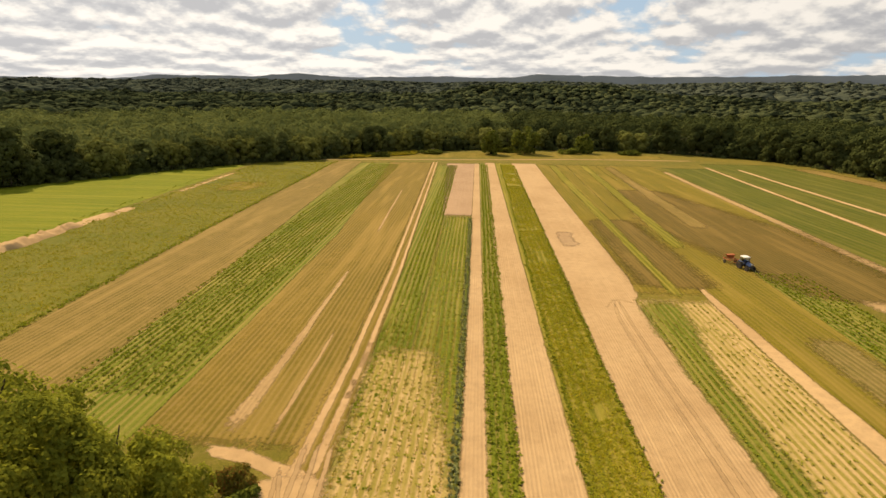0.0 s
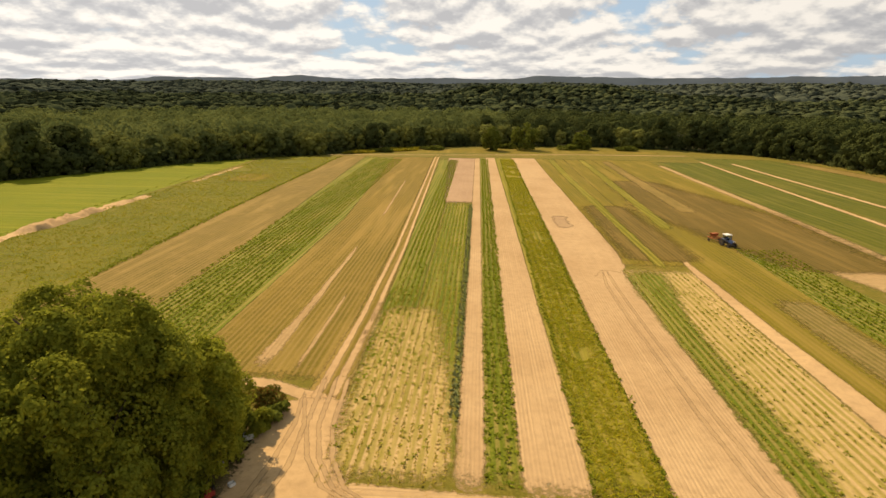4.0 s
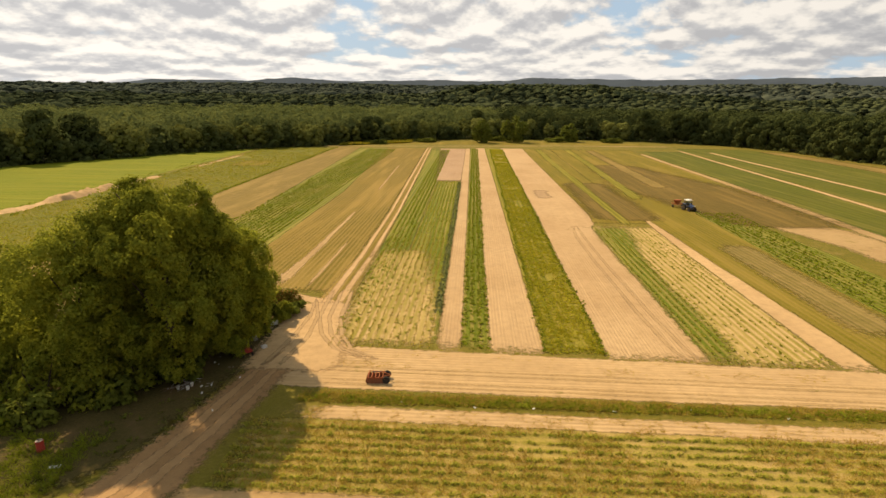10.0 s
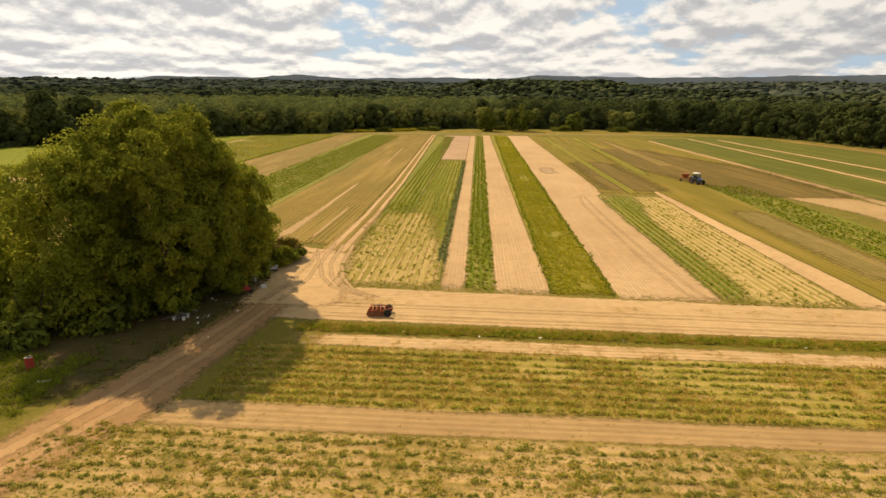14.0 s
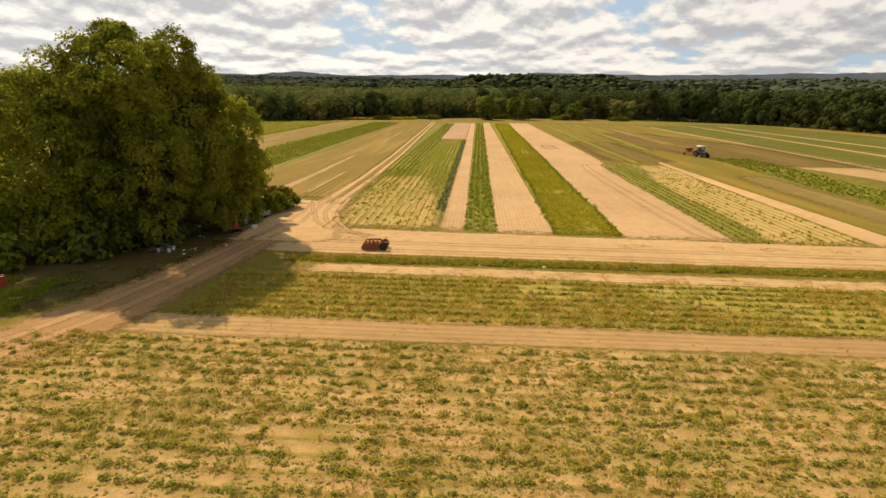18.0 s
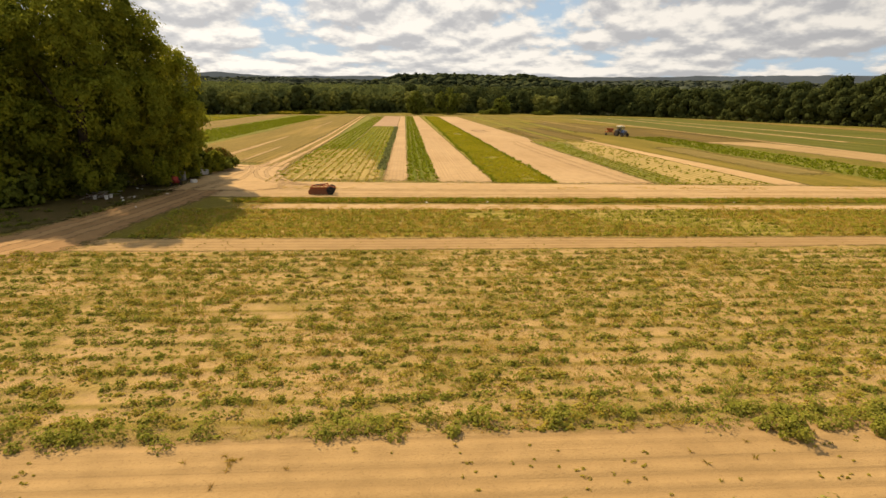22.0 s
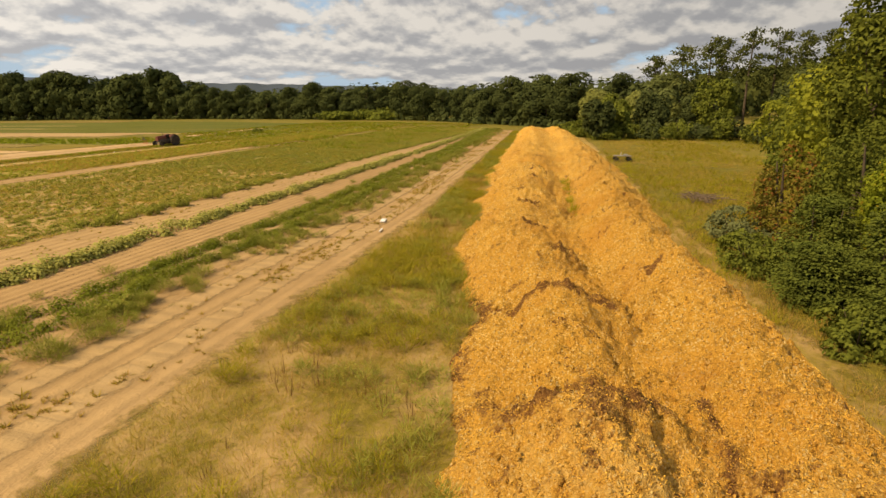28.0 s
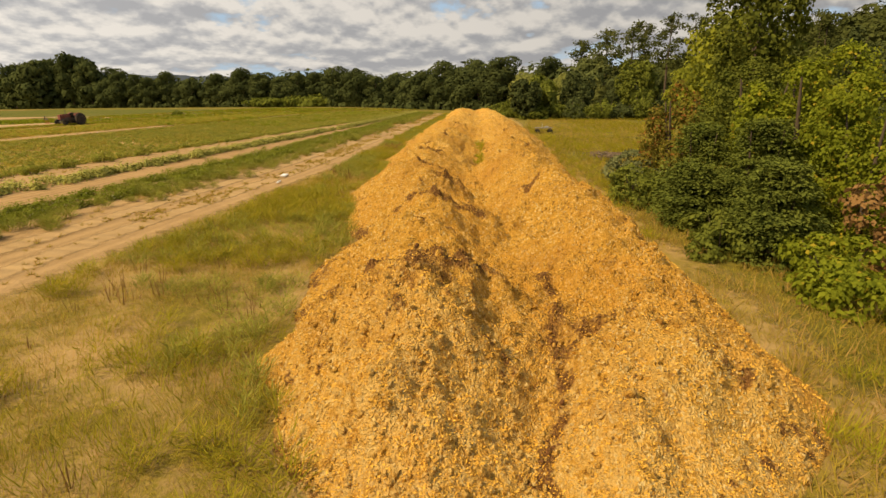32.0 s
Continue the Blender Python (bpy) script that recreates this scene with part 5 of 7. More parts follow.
def far_woods(name, near_r, far_r, spacing, height, label, seed, half_angle=1.0, middle=-0.05):
    """Woodland so far off that each crown is only a small uneven dome."""
    g = np.random.default_rng(seed)
    n = int(half_angle * (far_r ** 2 - near_r ** 2) / spacing ** 2)
    r = np.sqrt(g.uniform(near_r ** 2, far_r ** 2, n))
    a = g.uniform(-half_angle, half_angle, n) + middle
    x, y = np.sin(a) * r, np.cos(a) * r
    wide = spacing * g.uniform(0.55, 0.95, n)
    tall = height * g.uniform(0.75, 1.2, n) * (1 + 0.25 * rough_noise(x / 90, y / 90, seed, 3))
    top = land(x, y) + tall
    rings = []
    for reach, drop in ((0.45, 0.1), (0.85, 0.4), (1.0, 0.95)):
        t = np.linspace(0, 2 * np.pi, 8)[None, :7] + g.uniform(0, 6, (n, 1))
        q = wide[:, None] * reach * g.uniform(0.78, 1.22, (n, 7))
        rings.append(np.stack([x[:, None] + np.cos(t) * q, y[:, None] + np.sin(t) * q, top[:, None] - wide[:, None] * drop * g.uniform(0.75, 1.25, (n, 7))], -1))
    v = np.concatenate([np.stack([x, y, top], 1)[:, None, :]] + rings, 1)
    f = [(0, 1 + i, 1 + (i + 1) % 7) for i in range(7)]
    for b in (1, 8):
        for i in range(7):
            p, q = b + i, b + (i + 1) % 7
            f += [(p, p + 7, q + 7), (p, q + 7, q)]
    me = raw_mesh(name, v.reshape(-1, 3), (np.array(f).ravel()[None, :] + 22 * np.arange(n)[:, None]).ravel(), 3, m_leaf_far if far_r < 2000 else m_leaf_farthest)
    me.polygons.foreach_set("use_smooth", np.ones(len(me.polygons), dtype=bool))
    return tagged(new(name, me), label, "forest", kind="stuff")


far_woods("far_woodland_canopy", 600, 1350, 12.0, 17, "far green woodland canopy", 6)
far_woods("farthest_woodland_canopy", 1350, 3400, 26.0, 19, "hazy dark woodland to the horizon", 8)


# ---- far ridges, distance haze put into their blue grey colour ----
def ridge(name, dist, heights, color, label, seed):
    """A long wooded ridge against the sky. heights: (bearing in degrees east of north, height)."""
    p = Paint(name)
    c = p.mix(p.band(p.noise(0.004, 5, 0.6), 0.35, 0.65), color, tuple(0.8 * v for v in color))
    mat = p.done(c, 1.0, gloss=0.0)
    a = np.radians(np.linspace(-75, 150, 480))
    top = np.interp(np.degrees(a), [q[0] for q in heights], [q[1] for q in heights])
    top = top + 4 * rough_noise(np.degrees(a) * 0.8, a * 0, seed, 5, 0.6) * (top > 20)
    f = np.linspace(0, 1, 7)
    R = dist + 500 * f[:, None] - 0 * a[None, :]
    Z = -30 + (top[None, :] + 30) * np.sin(f[:, None] * math.pi / 2) ** 0.8
    v = np.stack([np.sin(a)[None, :] * R, np.cos(a)[None, :] * R, Z], -1).reshape(-1, 3)
    n = len(a)
    i = (np.arange(6)[:, None] * n + np.arange(n - 1)[None, :]).ravel()
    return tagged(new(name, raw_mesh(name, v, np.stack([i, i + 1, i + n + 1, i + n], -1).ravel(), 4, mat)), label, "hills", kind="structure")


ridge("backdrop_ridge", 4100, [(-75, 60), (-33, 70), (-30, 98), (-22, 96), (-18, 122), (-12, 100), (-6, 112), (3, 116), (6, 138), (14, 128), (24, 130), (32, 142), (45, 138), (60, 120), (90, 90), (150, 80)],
      (0.07, 0.088, 0.108), "wooded ridge on the horizon, coloured blue grey for haze", 3)

# ---- the windrow of wood chips ----
def chip_paint():
    p = Paint("wood_chips")
    cell = p.node("ShaderNodeTexVoronoi", Vector=p.where, Scale=30.0)
    small = p.node("ShaderNodeTexVoronoi", Vector=p.where, Scale=75.0)
    pick = p.node("ShaderNodeSeparateXYZ", Vector=cell.outputs["Color"])
    c = p.mix(pick.outputs[0], (0.56, 0.29, 0.04), (0.79, 0.452, 0.08))
    c = p.mix(p.band(pick.outputs[1], 0.84, 0.9), c, (0.80, 0.60, 0.25))
    c = p.mix(p.band(pick.outputs[2], 0.94, 0.97), c, (0.20, 0.095, 0.026))
    big, mid, crumb, damp = p.noise(0.22, 4), p.noise(1.6, 6, 0.68), p.noise(5.5, 6, 0.72), p.noise(0.55, 5, 0.62)
    c = p.mix(p.math("MULTIPLY", p.band(big, 0.42, 0.66), 0.6), c, (0.60, 0.285, 0.04))
    c = p.mix(p.math("MULTIPLY", p.band(damp, 0.52, 0.7), 0.35), c, (0.42, 0.19, 0.035))
    c = p.mix(p.math("MULTIPLY", p.band(mid, 0.62, 0.7), 0.6), c, (0.19, 0.085, 0.024))
    c = p.mix(p.math("MULTIPLY", p.band(crumb, 0.58, 0.66), 0.58), c, (0.22, 0.092, 0.022))
    c = p.mix(p.math("MULTIPLY", p.band(crumb, 0.42, 0.34), 0.4), c, (0.86, 0.57, 0.17))
    east = p.node("ShaderNodeSeparateXYZ", Vector=p.where).outputs[0]
    dry = p.math("MULTIPLY", p.band(p.math("ADD", east, p.math("MULTIPLY", damp, 3.0)), -0.6, -3.4), p.band(crumb, 0.6, 0.45))
    c = p.mix(p.math("MULTIPLY", dry, 0.45), c, (0.80, 0.58, 0.22))
    bark = p.node("ShaderNodeAttribute")
    bark.attribute_name = "bark"
    mat = p.mix(pick.outputs[1], (0.15, 0.065, 0.02), (0.34, 0.165, 0.042))
    c = p.mix(p.band(p.math("ADD", bark.outputs["Fac"], p.math("MULTIPLY", p.math("SUBTRACT", crumb, 0.5), 1.8)), 0.24, 0.6), c, mat)
    h = p.math("ADD", p.math("MULTIPLY", cell.outputs["Distance"], 0.55), p.math("ADD", p.math("MULTIPLY", mid, 1.2), p.math("ADD", p.math("MULTIPLY", small.outputs["Distance"], 0.25), p.math("MULTIPLY", crumb, 1.3))))
    return p.done(c, 0.9, bump=h, depth=0.12, gloss=0.15)


m_chips = chip_paint()
m_crust = plain("bark_lumps", (0.13, 0.058, 0.02), 0.95, 0, (0.22, 0.105, 0.034), 14.0, 0.1)
m_chip = leaf("loose_chips", (0.54, 0.29, 0.04), (0.70, 0.40, 0.07), (0.24, 0.115, 0.03), 0.08, 0.1, 1.0)
m_bark_bits = leaf("dark_bark_bits", (0.10, 0.05, 0.02), (0.17, 0.085, 0.03), (0.34, 0.20, 0.07), 0.12, 0.05, 1.0)
TOE_X = [-8, -6.2, -5.7, -5.0, -3.9, -3.0, -2.1, 1.5, 4.6, 8, 12, 17.5, 24, 46, 97, 112]
TOE_N = [-46.6, -46.4, -46.1, -45.5, -45.0, -43.95, -44.1, -43.3, -43.4, -42.3, -41.0, -40.9, -39.7, -37.3, -33.0, -32.2]
TOE_S = [-51.0, -51.0, -51.1, -51.3, -52.1, -52.5, -52.4, -52.2, -52.0, -51.4, -50.7, -50.5, -50.4, -49.2, -43.4, -41.5]


CREST_X = [-9, -1.6, 4.2, 8.4, 12.8, 17.0, 21.4, 26.2, 30.6, 35.5, 40.0, 45, 50, 55, 60, 65, 70, 77, 83, 90, 96, 104, 120]


def across(x, y):
    """The share of the way across the windrow, and the place along its tipped loads."""
    n, s = np.interp(x, TOE_X, TOE_N), np.interp(x, TOE_X, TOE_S)
    wob = (0.16 + 0.012 * np.clip(x, 0, 40)) * rough_noise(x * 0.55, x * 0 + 2, 3, 4, 0.6)
    f = (n + wob - y) / (n - s + 0.6 * wob)
    return f, x + 0.35 * rough_noise(x * 0.6, y * 0.9, 14, 3) - 22.0 * (f - 0.29) ** 2


def heap(x, y):
    """Height of the windrow: two ridges of tipped loads with a furrow between them."""
    f, l = across(x, y)
    rim = np.clip(np.minimum(f, 1 - f), 0, 0.5) * 2
    body = 1.0 * (1 - (1 - rim) ** 2.3)
    k = np.clip(np.searchsorted(CREST_X, l) - 1, 0, len(CREST_X) - 2)
    c = np.array(CREST_X)
    lip = c[k + 1] - c[k] - 0.7
    u = l - c[k]
    tipped = np.where(u < lip, 0.1 + 0.9 * np.sin(np.clip(u / lip, 0, 1) * math.pi / 2), 1 - (u - lip) / 0.7 * 0.9)
    north = np.exp(-((f - 0.27) / 0.17) ** 2) * (0.84 * tipped + 0.14 * np.exp(-((u - lip) / 0.4) ** 2))
    south = np.exp(-((f - 0.73) / 0.16) ** 2) * (0.62 + 0.36 * np.clip((x + 3) / 9, 0, 1) * np.clip((60 - x) / 40, 0.2, 1) + 0.2 * rough_noise(x * 0.3, y * 0.2, 8, 3))
    furrow = -(0.34 + 0.5 * np.exp(-((x - 25) / 6.5) ** 2)) * np.exp(-((f - 0.53) / 0.105) ** 2)
    slabs = np.abs(rough_noise(x * 0.9 + 3, y * 0.9, 23, 4, 0.62))
    clumps = np.abs(rough_noise(x * 2.1, y * 2.1, 24, 4, 0.66))
    crumbs = np.abs(rough_noise(x * 4.6, y * 4.6, 25, 3, 0.66))
    lumps = 0.22 * rough_noise(x * 0.5, y * 0.6, 21, 3, 0.55) + 0.20 * (0.4 - slabs) + 0.07 * rough_noise(x * 2.6, y * 2.6, 22, 4, 0.7) + 0.11 * (0.35 - clumps) + 0.06 * (0.4 - crumbs)
    front = 6.6 - 0.8 * np.exp(-((f - 0.53) / 0.10) ** 2) - 0.4 * np.clip(f - 0.6, 0, 1) + 0.25 * rough_noise(y * 0.9, x * 0.2, 41, 3)
    ends = np.clip((x + front) / 3.4, 0, 1) * np.clip((111 - x) / 6, 0, 1)
    return (body + north + south + furrow + lumps * np.clip(rim * 4, 0, 1)) * np.sin(ends * math.pi / 2) * (rim > 0) * (1 - 0.12 * np.clip((x - 8) / 60, 0, 1)) + 0.03 * rough_noise(x * 2.0, y * 2.0, 5, 2) - 0.05 * (rim <= 0) - 0.08 * (ends <= 0)


def heap_mesh(x0, x1):
    """One tipped load, a stretch of the windrow."""
    step = 0.055 if x0 < 8 else 0.11 if x0 < 28 else 0.3
    xs = np.linspace(x0, x1, int((x1 - x0) / step) + 2)
    rows = 170
    f = np.linspace(-0.05, 1.05, rows)
    n, s = np.interp(xs, TOE_X, TOE_N) + 0.4, np.interp(xs, TOE_X, TOE_S) - 0.4
    Y = n[None, :] + (s - n)[None, :] * f[:, None]
    X = np.broadcast_to(xs, Y.shape)
    v = np.stack([X, Y, heap(X, Y)], -1).reshape(-1, 3)
    a = (np.arange(rows - 1)[:, None] * len(xs) + np.arange(len(xs) - 1)[None, :]).ravel()
    m = len(xs)
    me = raw_mesh("tipped_load", v, np.stack([a, a + m, a + m + 1, a + 1], -1).ravel(), 4, m_chips)
    me.polygons.foreach_set("use_smooth", np.ones(len(me.polygons), dtype=bool))
    me.attributes.new("bark", "FLOAT", "POINT").data.foreach_set("value", bark_share(X, Y).ravel().astype(np.float32))
    return me


def bark_share(x, y):
    """How much dark bark lies among the chips: mats on the lips of the loads, streaks in the furrow and along the foot."""
    f, l = across(x, y)
    rag = rough_noise(x * 1.7, y * 1.7, 77, 4, 0.65)
    out = 0 * x
    for c, lo, hi, wide in ((-1.15, 0.02, 0.48, 0.95), (4.1, 0.08, 0.48, 0.42), (8.4, 0.30, 0.48, 0.45), (12.8, 0.22, 0.45, 0.3), (17.0, 0.22, 0.40, 0.3), (21.4, 0.1, 0.3, 0.25), (26.2, 0.2, 0.4, 0.25), (30.6, 0.2, 0.4, 0.25), (40.0, 0.2, 0.4, 0.25)):
        inside = np.clip((f - lo) / 0.06, 0, 1) * np.clip((hi - f) / 0.06, 0, 1)
        out = np.maximum(out, inside * np.clip(1.35 - np.abs(l - c + 0.75 - 0.12 * rag) / wide * (1 + 0.5 * rag), 0, 1))
    furrow = np.clip(1.2 - np.abs(f - 0.55) / 0.022, 0, 1) * np.clip(rough_noise(x * 0.6, y * 0.3, 4, 3) * 1.6 - 0.1 + 1.4 * np.exp(-((x + 3.2) / 1.4) ** 2), 0, 1)
    foot = np.clip(1.3 - f / 0.07, 0, 1) * np.clip(0.5 + rough_noise(x * 0.5, y * 0.5, 9, 2), 0, 1) * np.clip((10 - x) / 6, 0.25, 1)
    spots = np.clip((rough_noise(x * 2.1, y * 2.1, 31, 4, 0.7) - 0.8) * 1.6, 0, 0.6)
    return np.clip(np.maximum(np.maximum(out, 0.8 * foot), np.maximum(0.85 * furrow * np.clip((2 - x) / 3, 0.35, 1), spots)) * np.clip(0.85 + 0.5 * rag, 0.2, 1.2), 0, 1)


windrow = tagged(new("wood_chip_windrow"), "long golden windrow of fresh wood chips on the grass", "wood chip pile")
bounds = [-7.9, *[c + 0.1 for c in CREST_X[1:-1]], 112]
for x0, x1 in zip(bounds, bounds[1:]):
    hang("tipped_load", heap_mesh(x0, x1), windrow)


def chips(name, n, x0, x1, size, material, label, seed, keep):
    g = np.random.default_rng(seed)
    x = x0 + (x1 - x0) * g.uniform(0, 1, n) ** 1.5
    a, b = np.interp(x, TOE_X, TOE_N), np.interp(x, TOE_X, TOE_S)
    y = a + (b - a) * g.uniform(-0.03, 1.03, n)
    ok = keep(x, y, g) & (heap(x, y) > 0.06)
    x, y = x[ok], y[ok]
    z = np.maximum(heap(x, y), 0.02) + 0.015
    way = g.normal(size=(len(x), 3)) * np.array([1, 1, 0.45])
    s = size * g.uniform(0.6, 1.6, len(x))
    face = g.normal(0, 0.45, (len(x), 3)) + np.array([0, 0, 1])
    me = leaves_mesh(name, np.stack([x, y, z], 1), way, s, s * 0.3, face, material, g, 0.0, True)
    return tagged(new(name, me), label, "wood chips", kind="stuff")


def barky(x, y, g):
    return bark_share(x, y) > 0.35 + 0.5 * g.uniform(size=len(x))


chips("loose_wood_chips", 150000, -7.0, 24, 0.024, m_chip, "pale loose wood chips on the windrow", 3, lambda x, y, g: np.ones(len(x), dtype=bool))
chips("dark_bark_bits", 120000, -7.0, 60, 0.05, m_bark_bits, "dark bark bits between the tipped loads", 4, barky)



def clods(name, n, x0, x1, size, material, label, seed, keep=None):
    """Loose lumps that lie on the windrow, as one mesh."""
    g = np.random.default_rng(seed)
    t = (1 + 5 ** 0.5) / 2
    ico = np.array([(-1, t, 0), (1, t, 0), (-1, -t, 0), (1, -t, 0), (0, -1, t), (0, 1, t), (0, -1, -t), (0, 1, -t), (t, 0, -1), (t, 0, 1), (-t, 0, -1), (-t, 0, 1)]) / 1.9
    tri = np.array([0, 11, 5, 0, 5, 1, 0, 1, 7, 0, 7, 10, 0, 10, 11, 1, 5, 9, 5, 11, 4, 11, 10, 2, 10, 7, 6, 7, 1, 8, 3, 9, 4, 3, 4, 2, 3, 2, 6, 3, 6, 8, 3, 8, 9, 4, 9, 5, 2, 4, 11, 6, 2, 10, 8, 6, 7, 9, 8, 1])
    x = x0 + (x1 - x0) * g.uniform(0, 1, n) ** 1.6
    a, b = np.interp(x, TOE_X, TOE_N), np.interp(x, TOE_X, TOE_S)
    y = a + (b - a) * g.uniform(-0.04, 1.04, n)
    if keep:
        ok = keep(x, y, g) & (heap(x, y) > 0.05)
        x, y = x[ok], y[ok]
    n = len(x)
    s = size * g.uniform(0.35, 1.0, n) ** 1.6
    v = ico[None] * (1 + g.normal(0, 0.2, (n, 12, 1))) * s[:, None, None] * g.uniform(0.7, 1.3, (n, 1, 3))
    v = v + np.stack([x, y, np.maximum(heap(x, y), 0.01) + 0.25 * s], 1)[:, None, :]
    me = raw_mesh(name, v.reshape(-1, 3), (tri[None, :] + 12 * np.arange(n)[:, None]).ravel(), 3, material)
    return tagged(new(name, me), label, "wood chips", kind="stuff")


clods("chip_clods", 11000, -7.0, 50, 0.05, m_chips, "golden lumps of matted wood chips", 7, lambda x, y, g: rough_noise(x * 0.8, y * 0.8, 61, 3) > -0.5)
clods("large_chip_clods", 420, -7.0, 80, 0.12, m_chips, "large golden clods of matted wood chips", 9, lambda x, y, g: rough_noise(x * 0.5, y * 0.5, 62, 3) > -0.2)
clods("dark_clods", 9000, -7.0, 60, 0.05, m_crust, "dark lumps of bark on the windrow", 8, lambda x, y, g: barky(x, y, g) & (g.uniform(size=len(x)) < 0.4))
tuft_x = np.linspace(19, 31, 26)
tuft_f = 0.52 + 0.02 * np.sin(tuft_x * 3.1)
tuft_y = np.interp(tuft_x, TOE_X, TOE_N) * (1 - tuft_f) + np.interp(tuft_x, TOE_X, TOE_S) * tuft_f

# ---- rough grass beside the windrow ----
def direct(n, x0, x1, y0, y1, seed, clump=0.3, level=0.0, power=1.0):
    """Random places on the land itself, thicker where the noise is high."""
    g = np.random.default_rng(seed)
    x = x0 + (x1 - x0) * g.uniform(0, 1, n) ** power
    y = g.uniform(y0, y1, n)
    ok = rough_noise(x * clump, y * clump, seed, 3) > level
    x, y = x[ok], y[ok]
    ok = (y > np.interp(x, TOE_X, TOE_N) - 0.2) | (y < np.interp(x, TOE_X, TOE_S) + 0.2) | (x < -7.5)
    x, y = x[ok], y[ok]
    return np.stack([x, y, land(x, y) + 0.02], 1)


def verge_spots(n, seed, level, lo, hi, x0=-26, x1=110, power=1.6):
    """Places between the farm track and the windrow: lo, hi are shares of the way across."""
    g = np.random.default_rng(seed)
    x = x0 + (x1 - x0) * g.uniform(0, 1, n) ** power
    top = np.interp(x, [-30, 20, 60, 120], [-38.2, -37.4, -34.2, -29.8])
    y = top + (np.interp(x, TOE_X, TOE_N) - top) * g.uniform(lo, hi, n)
    ok = rough_noise(x * 0.35, y * 0.35, seed, 3) > level
    return np.stack([x[ok], y[ok], np.full(ok.sum(), 0.02)], 1)


plants("verge_grass", verge_spots(25000, 51, -0.75, 0.0, 1.0, power=2.2), 0.26, 9, m_grass, "rough dry olive grass on the verge", "grass", lean=0.4, seed=51, slim=0.017, spread=1.3)
plants("tall_verge_grass", verge_spots(9000, 52, -0.1, 0.2, 1.0, power=1.9), 0.36, 11, m_goldenrod, "tall yellow green weeds on the verge", "weeds", lean=0.28, seed=52, slim=0.016, stem=0.3, spread=0.9)
plants("verge_weeds", verge_spots(1300, 53, 0.3, 0.0, 0.95, power=1.8), 0.34, 34, m_leaf_crop, "leafy green weeds on the verge", "weeds", lean=0.5, seed=53, slim=0.06, stem=0.5, leaf_share=0.35)
strip("bare_rut", "x", -17, -9, [(-17, -46.6), (-12, -44.2), (-9, -43.4)], [(-17, -45.0), (-12, -43.0), (-9, -42.6)], m_track_x, "bare sandy rut in the verge", 0.3, 0.5, "track", over=2)
plants("verge_green_clumps", verge_spots(4400, 154, 0.05, 0.05, 1.0, power=1.9), 0.5, 70, m_leaf_south, "fuzzy green weed clumps on the verge", "weeds", lean=0.6, seed=154, slim=0.034, stem=0.55, spread=0.42, leaf_share=0.34)
plants("verge_clumps", verge_spots(6200, 151, 0.1, 0.05, 1.0, power=1.9), 0.55, 70, m_goldenrod, "wispy yellow green weed clumps on the verge", "weeds", lean=0.6, seed=151, slim=0.03, stem=0.5, spread=0.42, leaf_share=0.36)
plants("verge_stalks", verge_spots(650, 152, 0.0, 0.1, 0.9, power=2.0), 0.56, 8, m_leaf_rust, "brown dry weed stalks on the verge", "weeds", lean=0.12, seed=152, slim=0.018, spread=0.35)
plants("furrow_weeds", np.stack([tuft_x, tuft_y, heap(tuft_x, tuft_y)], 1), 0.4, 26, m_weed, "yellow green weeds in the furrow of the windrow", "weeds", lean=0.4, seed=155, slim=0.04, stem=0.3, spread=0.5)
plants("meadow_clumps", direct(1600, -6, 60, -64, -49, 153, 0.3, 0.0, 1.7), 0.55, 36, m_weed, "wispy yellow green weed clumps in the meadow", "weeds", lean=0.36, seed=153, slim=0.014, stem=0.25, spread=0.5, leaf_share=0.75)
plants("meadow_grass", direct(23000, -8, 95, -64, -48, 54, 0.25, -0.8, 2.1), 0.32, 9, m_grass, "rough olive grass beside the windrow", "grass", lean=0.4, seed=54, slim=0.024, spread=1.3)
plants("meadow_goldenrod", direct(7000, 8, 95, -78, -46, 55, 0.12, -0.3, 1.0), 0.5, 11, m_goldenrod, "yellow green goldenrod meadow", "weeds", lean=0.3, seed=55, slim=0.07, stem=0.5, leaf_share=0.5)

# ---- crop row, bank and track south of the fields ----
def crosswise(n, seed, x0, x1, mid, spread, level=-0.6, clump=0.4, power=1.0):
    """Places along a line that runs crosswise: mid is a list of (x, y)."""
    g = np.random.default_rng(seed)
    x = x0 + (x1 - x0) * g.uniform(0, 1, n) ** power
    y = np.interp(x, [q[0] for q in mid], [q[1] for q in mid]) + g.normal(0, 1, n) * spread
    ok = rough_noise(x * clump, y * clump, seed, 3) > level
    return np.stack([x[ok], y[ok], np.full(ok.sum(), 0.02)], 1)


ROW = [(-30, -26.6), (9, -26.5), (20, -26.3), (60, -25.4), (120, -22.5)]
clumps("bushy_crop_row", crosswise(1050, 61, -28, 118, ROW, 0.26, -0.75, 0.9), 0.42, 0.44, 100, 0.115, m_leaf_bushy, "row of leafy bushy crop plants on sand", seed=61)
BANK = [(-30, -31.2), (20, -30.8), (60, -28.6), (120, -24.0)]
clumps("bank_weeds", np.concatenate([crosswise(1000, 62, -28, 118, [(x, y + 0.45) for x, y in BANK], 0.2, -1.0, 0.5), crosswise(1000, 162, -28, 118, [(x, y - 0.85) for x, y in BANK], 0.26, -0.5, 0.4)]), 0.4, 0.36, 170, 0.065, m_leaf_bank, "dense green leafy weeds on a bank", "weeds", seed=62, long=1.6)
